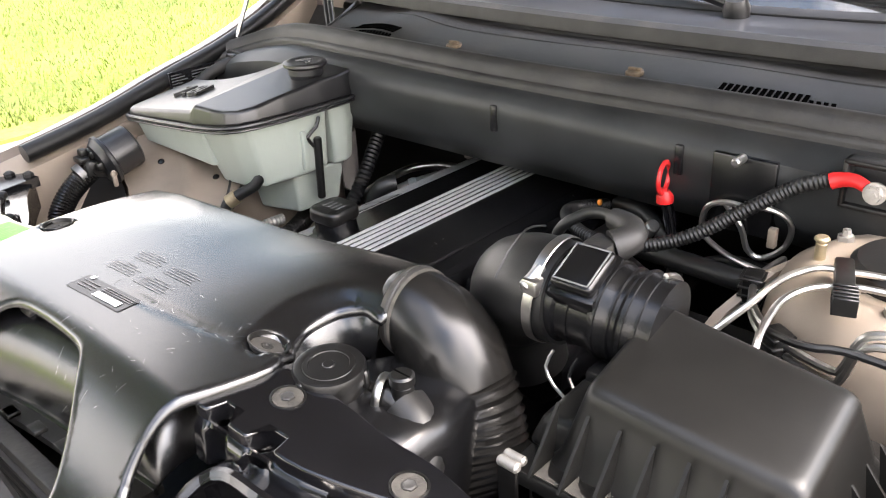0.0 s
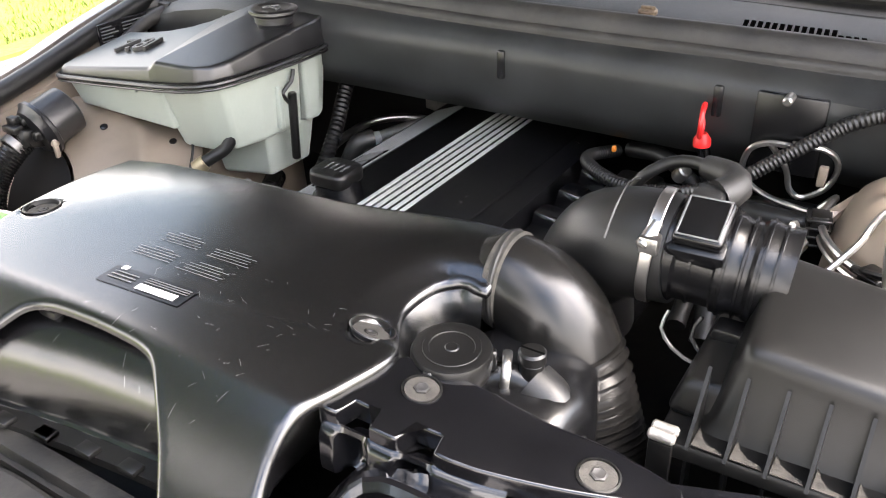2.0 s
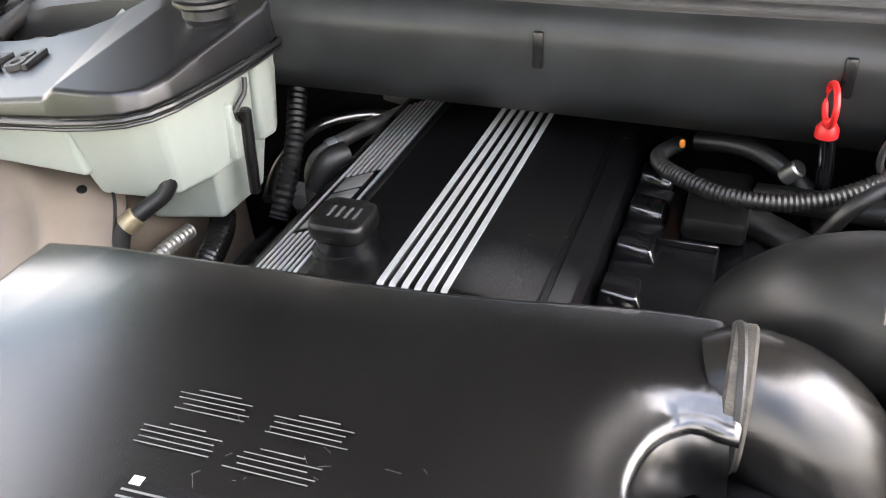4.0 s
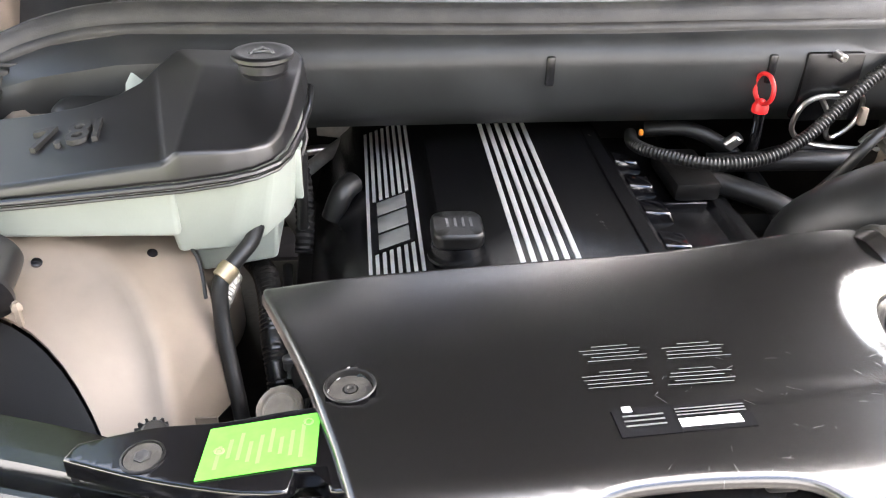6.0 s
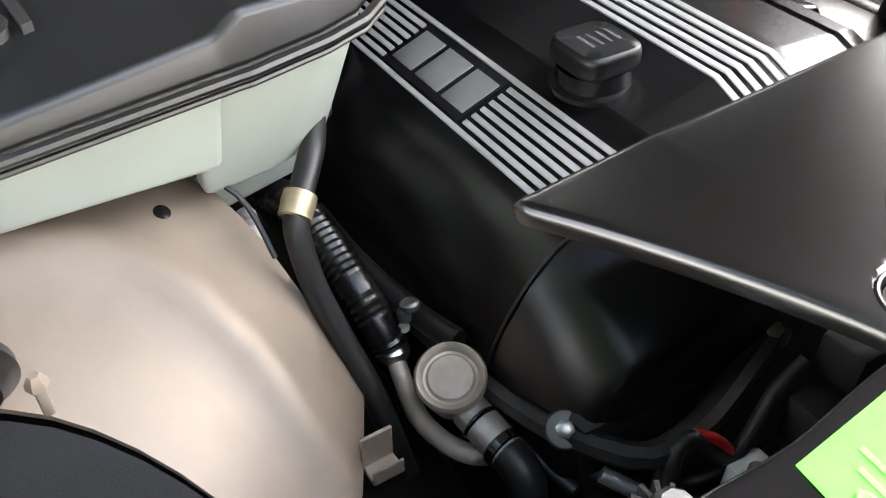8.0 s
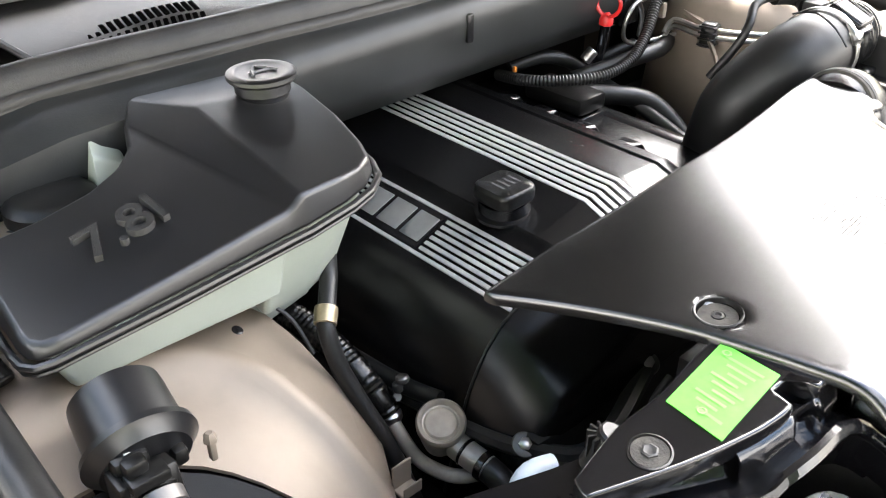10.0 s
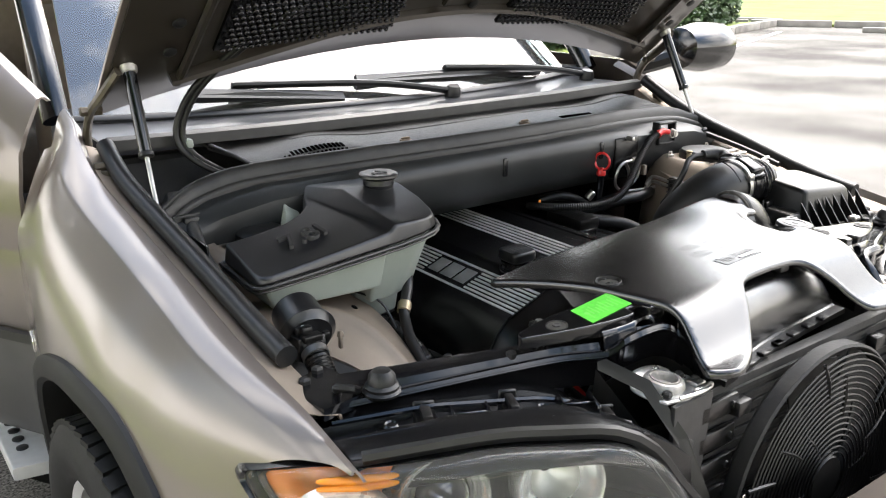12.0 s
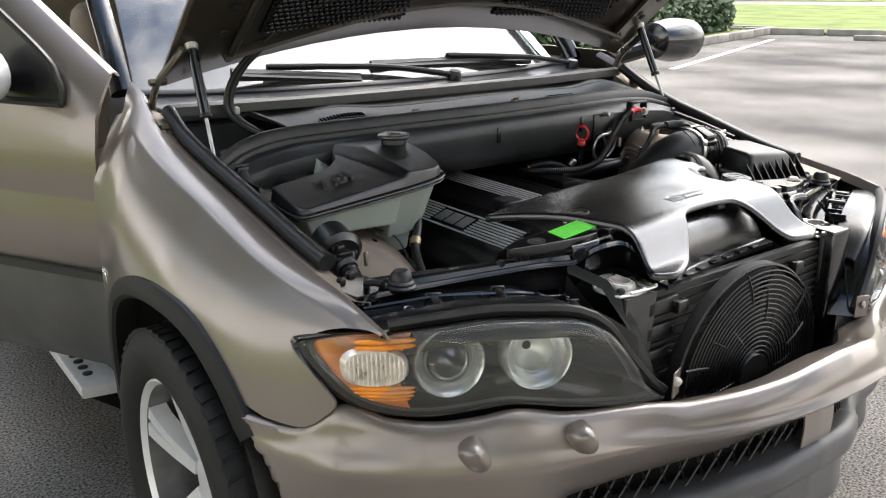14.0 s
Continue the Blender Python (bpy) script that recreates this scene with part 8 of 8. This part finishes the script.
part("hose_end", tube([vc + Vector((.010, -.058, -.028)), vc + Vector((.012, -.078, -.034)), vc + Vector((.010, -.088, -.055)), vc + Vector((.005, -.088, -.09))], .0145, 16, .006), M["rubber"], vl)
part("bent_pipe", tube([(-.347, .779, .668), (-.351, .755, .657), (-.357, .722, .652), (-.354, .690, .654), (-.343, .666, .657), (-.322, .652, .661)], .0080, 14, .006), M["beigemetal"], vl, "bent metal pipe")
part("pipe_collar", lathe([(.012, 0), (.014, .003), (.014, .010), (.011, .013)], (-.347, .777, .662), (0, .25, 1), 20), M["steel"], vl)
part("vacuum_nipple", merge(cyl((-.336, .775, .700), (-.336, .778, .712), .006, seg=10), cyl((-.334, .770, .716), (-.334, .772, .724), .008, seg=12), tube([(-.336, .778, .69), (-.330, .79, .68), (-.32, .82, .675)], .005, 8, .01)), M["steeldark"], vl)
fl = thing("cover_gasket_flange", "dark head flange with round bolts", "engine flange", (-.3, .62, .66))
part("flange", tube([(-.325, 1.0, .655), (-.318, .85, .665), (-.312, .72, .684), (-.306, .655, .694), (-.295, .622, .698), (-.272, .586, .699), (-.247, .574, .700), (-.206, .577, .702), (-.155, .592, .706), (-.108, .606, .712)], .010, 8, .02, flat=1.4), M["upright"], fl)
for p in ((-.296, .623, .702), (-.112, .605, .715), (-.31, .80, .676)):
    b = part("bolt_washer", lathe([(.013, 0), (.0145, .003), (.013, .008), (.009, .009)], p, (-.4, -.4, .8), 24), M["steeldark"], fl)
    part("bolt_head", lathe([(.007, .006), (.007, .013), (.005, .014)], p, (-.4, -.4, .8), 6), M["steel"], b)
wr = thing("wiring_harness", "black taped wiring harness with plugs", "wiring", (-.2, .55, .65))
for pts, r, m in (([(-.268, .545, .63), (-.258, .556, .68), (-.246, .566, .708), (-.232, .566, .712), (-.219, .558, .698), (-.205, .550, .688), (-.185, .553, .700), (-.160, .560, .722), (-.135, .560, .738)], .0062, "grey"),
                  ([(-.262, .560, .66), (-.255, .568, .695), (-.243, .572, .704), (-.222, .570, .700), (-.208, .562, .688)], .0045, "rubber"), ([(-.226, .566, .712), (-.216, .560, .707), (-.207, .554, .697), (-.203, .549, .684)], .0042, "red"),
                  ([(-.17, .54, .66), (-.14, .52, .70), (-.10, .51, .73)], .007, "rubber"), ([(-.33, .95, .69), (-.335, .86, .70), (-.325, .78, .70), (-.315, .73, .705)], .010, "rubber"), ([(-.35, 1.0, .70), (-.345, .92, .71), (-.34, .84, .70)], .007, "rubber"),
                  ([(-.25, .57, .69), (-.245, .555, .65), (-.24, .54, .60)], .009, "rubber"), ([(-.29, .62, .66), (-.255, .575, .66), (-.21, .56, .65), (-.15, .55, .66)], .008, "rubber"), ([(-.325, .70, .69), (-.318, .66, .675), (-.30, .60, .66)], .006, "rubber")):
    part("cable", tube(pts, r, 10, .008), M[m], wr)
part("lever", tube([(-.288, .590, .684), (-.276, .574, .678), (-.264, .560, .670), (-.258, .550, .655)], .0062, 10, .006), M["alu"], wr, "small cast lever")
pl_ = part("pale_plug", box((-.214, .522, .660), (-.182, .548, .692), .005, 2), M["white"], wr, "pale wiring plug with a yellow core")
part("plug_core", cyl((-.200, .530, .690), (-.200, .530, .696), .008, seg=14), M["brass"], pl_)
for p, a, b in (((-.245, .535, .640), .018, .02), ((-.165, .525, .655), .018, .02), ((-.100, .545, .742), .024, .018), ((-.140, .535, .700), .016, .022)):
    part("plug", box(Vector(p) - Vector((a, .018, b)), Vector(p) + Vector((a, .018, b)), .004), M["grey"], wr, "dusty grey connector")
part("white_tag", box((-.12, .50, .705), (-.09, .52, .709), .001), M["white"], wr)
pp = thing("coolant_pipes", "bright metal pipes behind the reservoir", "pipe", (-.32, 1.2, .72))
part("pipe", tube([(-.385, 1.05, .715), (-.40, 1.12, .735), (-.385, 1.21, .752), (-.33, 1.25, .760), (-.28, 1.265, .756)], .008, 12, .01), M["steel"], pp)
part("pipe", tube([(-.33, 1.08, .70), (-.36, 1.14, .725), (-.352, 1.185, .735), (-.30, 1.25, .752), (-.265, 1.29, .76)], .011, 12, .01), M["alu"], pp)
part("pipe_clip", lathe([(.0125, -.008), (.0135, 0), (.0125, .008)], (-.351, 1.186, .7355), (.5, .6, .15), 18, cap=False), M["white"], pp)
part("flange_bracket", loft([[Vector((-.265 + a, 1.315 + b, z)) for a, b in ((-.05, -.015), (.0, -.03), (.06, -.012), (.06, .012), (0, .02), (-.05, .012))] for z in (.765, .790)]), M["alu"], pp, "cast metal flange")
rh = thing("filler_vent_hose", "ribbed black hose rising behind the oil cap", "hose", (-.32, 1.05, .8))
part("hose", tube([(-.345, 1.13, .90), (-.338, 1.09, .86), (-.325, 1.045, .815), (-.322, 1.01, .775), (-.325, .98, .735)], .0115, 14, .006, rib=.002, pitch=.008), M["rubber"], rh)
part("elbow", tube([(-.285, 1.02, .765), (-.27, 1.03, .80), (-.255, 1.05, .805)], .016, 14, .008), M["rubber"], rh)

# ---- small things on the front support ----
for sx in (-1, 1):
    kb = thing("rubber_buffer", "round black rubber bonnet buffer", "buffer", (sx * .645, .498, .865), group="bonnet buffers")
    part("buffer", lathe([(.022, 0), (.023, .006), (.019, .010), (.018, .020), (.012, .027), (.002, .028)], (sx * .645, .498, .866), (0, 0, 1), 28), M["rubber"], kb)
    part("washer", lathe([(.024, -.004), (.026, 0), (.023, .003)], (sx * .645, .498, .865), (0, 0, 1), 28), M["plastic"], kb)
    bk_ = thing("wing_bracket", "black bracket where the support meets the wing", "bracket", (sx * .70, .56, .85), group="wing brackets")
    part("plate", loft([[Vector((sx * (.70 + a), .56 + b, z)) for a, b in ((-.05, -.05), (.03, -.06), (.045, .03), (-.03, .05))] for z in (.845, .862)]), M["blackgloss"], bk_)
    part("hook", tube([(sx * .69, .535, .862), (sx * .70, .52, .875), (sx * .685, .505, .875), (sx * .672, .515, .865)], .006, 8, .008), M["plastic"], bk_)
    for q in ((.715, .58), (.685, .60)):
        part("bolt", lathe([(.009, 0), (.009, .005), (.005, .008)], (sx * q[0], q[1], .862), (0, 0, 1), 6), M["dark"], bk_)
wc = thing("filler_elbow", "pale blue plastic elbow by the radiator", "pipe fitting", (-.40, .545, .80))
part("elbow", tube([(-.445, .50, .80), (-.44, .508, .838), (-.425, .51, .848), (-.405, .505, .846)], .009, 14, .006), M["bluewhite"], wc)
part("collar", cyl((-.446, .498, .79), (-.445, .502, .812), .013, seg=20), M["alu"], wc)
pg = thing("harness_plug", "ribbed black harness plug beside the sticker", "plug", (-.34, .51, .86))
part("plug", cyl((-.408, .468, .875), (-.400, .458, .912), .011, seg=10), M["plastic"], pg)
part("plug_rib", merge(*[box((-.0010, -.0125, -.016), (.0010, .0125, .016), 0, 1, Matrix.Translation((-.404, .463, .894)) @ Matrix.Rotation(k * .52, 4, "Z")) for k in range(6)]), M["plastic"], pg)

# ---- by the passenger tower ----
wl = thing("wing_label", "black printed service label on the inner wing", "label", (-.705, .96, .95))
part("label", box((-.712, .905, .928), (-.7085, 1.010, .968), .0005, 1), M["labelblack"], wl)
for k in range(6):
    for y0, y1 in ((.910, .945 - .006 * (k % 3)), (.955, .985 + .005 * (k % 2)), (.990, 1.005)):
        part("print_line", box((-.7085, y0, .9325 + .0056 * k), (-.7078, y1, .9345 + .0056 * k), 0, 1), M["inkgrey"], wl)
tb = thing("tower_bracket", "small beige bracket with a grey hose at the wing", "bracket", (-.70, 1.05, .95))
part("plate", box((-.715, 1.045, .935), (-.665, 1.052, .985), .003), M["seal"], tb)
part("hose", tube([(-.683, 1.045, .968), (-.690, 1.02, .962), (-.697, .985, .950), (-.700, .95, .932), (-.698, .90, .905), (-.69, .86, .87)], .0115, 14, .006, rib=.0008, pitch=.006), M["seal"], tb)
part("clamp", box((-.700, 1.030, .950), (-.672, 1.046, .982), .004), M["plastic"], tb)
ns = thing("tower_plug", "black plug and wire on the strut tower", "plug", (-.66, 1.0, .92))
part("plug", box((-.675, .985, .912), (-.635, 1.01, .93), .004), M["plastic"], ns)
part("wire", tube([(-.635, 1.0, .922), (-.61, .985, .93), (-.63, .96, .925), (-.66, .94, .905)], .004, 8, .01), M["rubber"], ns)
fb = thing("bay_rod", "thin black rod along the driver side wing", "rod", (.69, .9, .95))
part("rod", tube([(.70, 1.03, .975), (.705, .92, .955), (.70, .80, .93)], .007, 8, .03), M["rubber"], fb)
part("rod_grommet", lathe([(.014, 0), (.016, .004), (.012, .010)], (.70, 1.03, .975), (0, -1, -.1), 18), M["plastic"], fb)
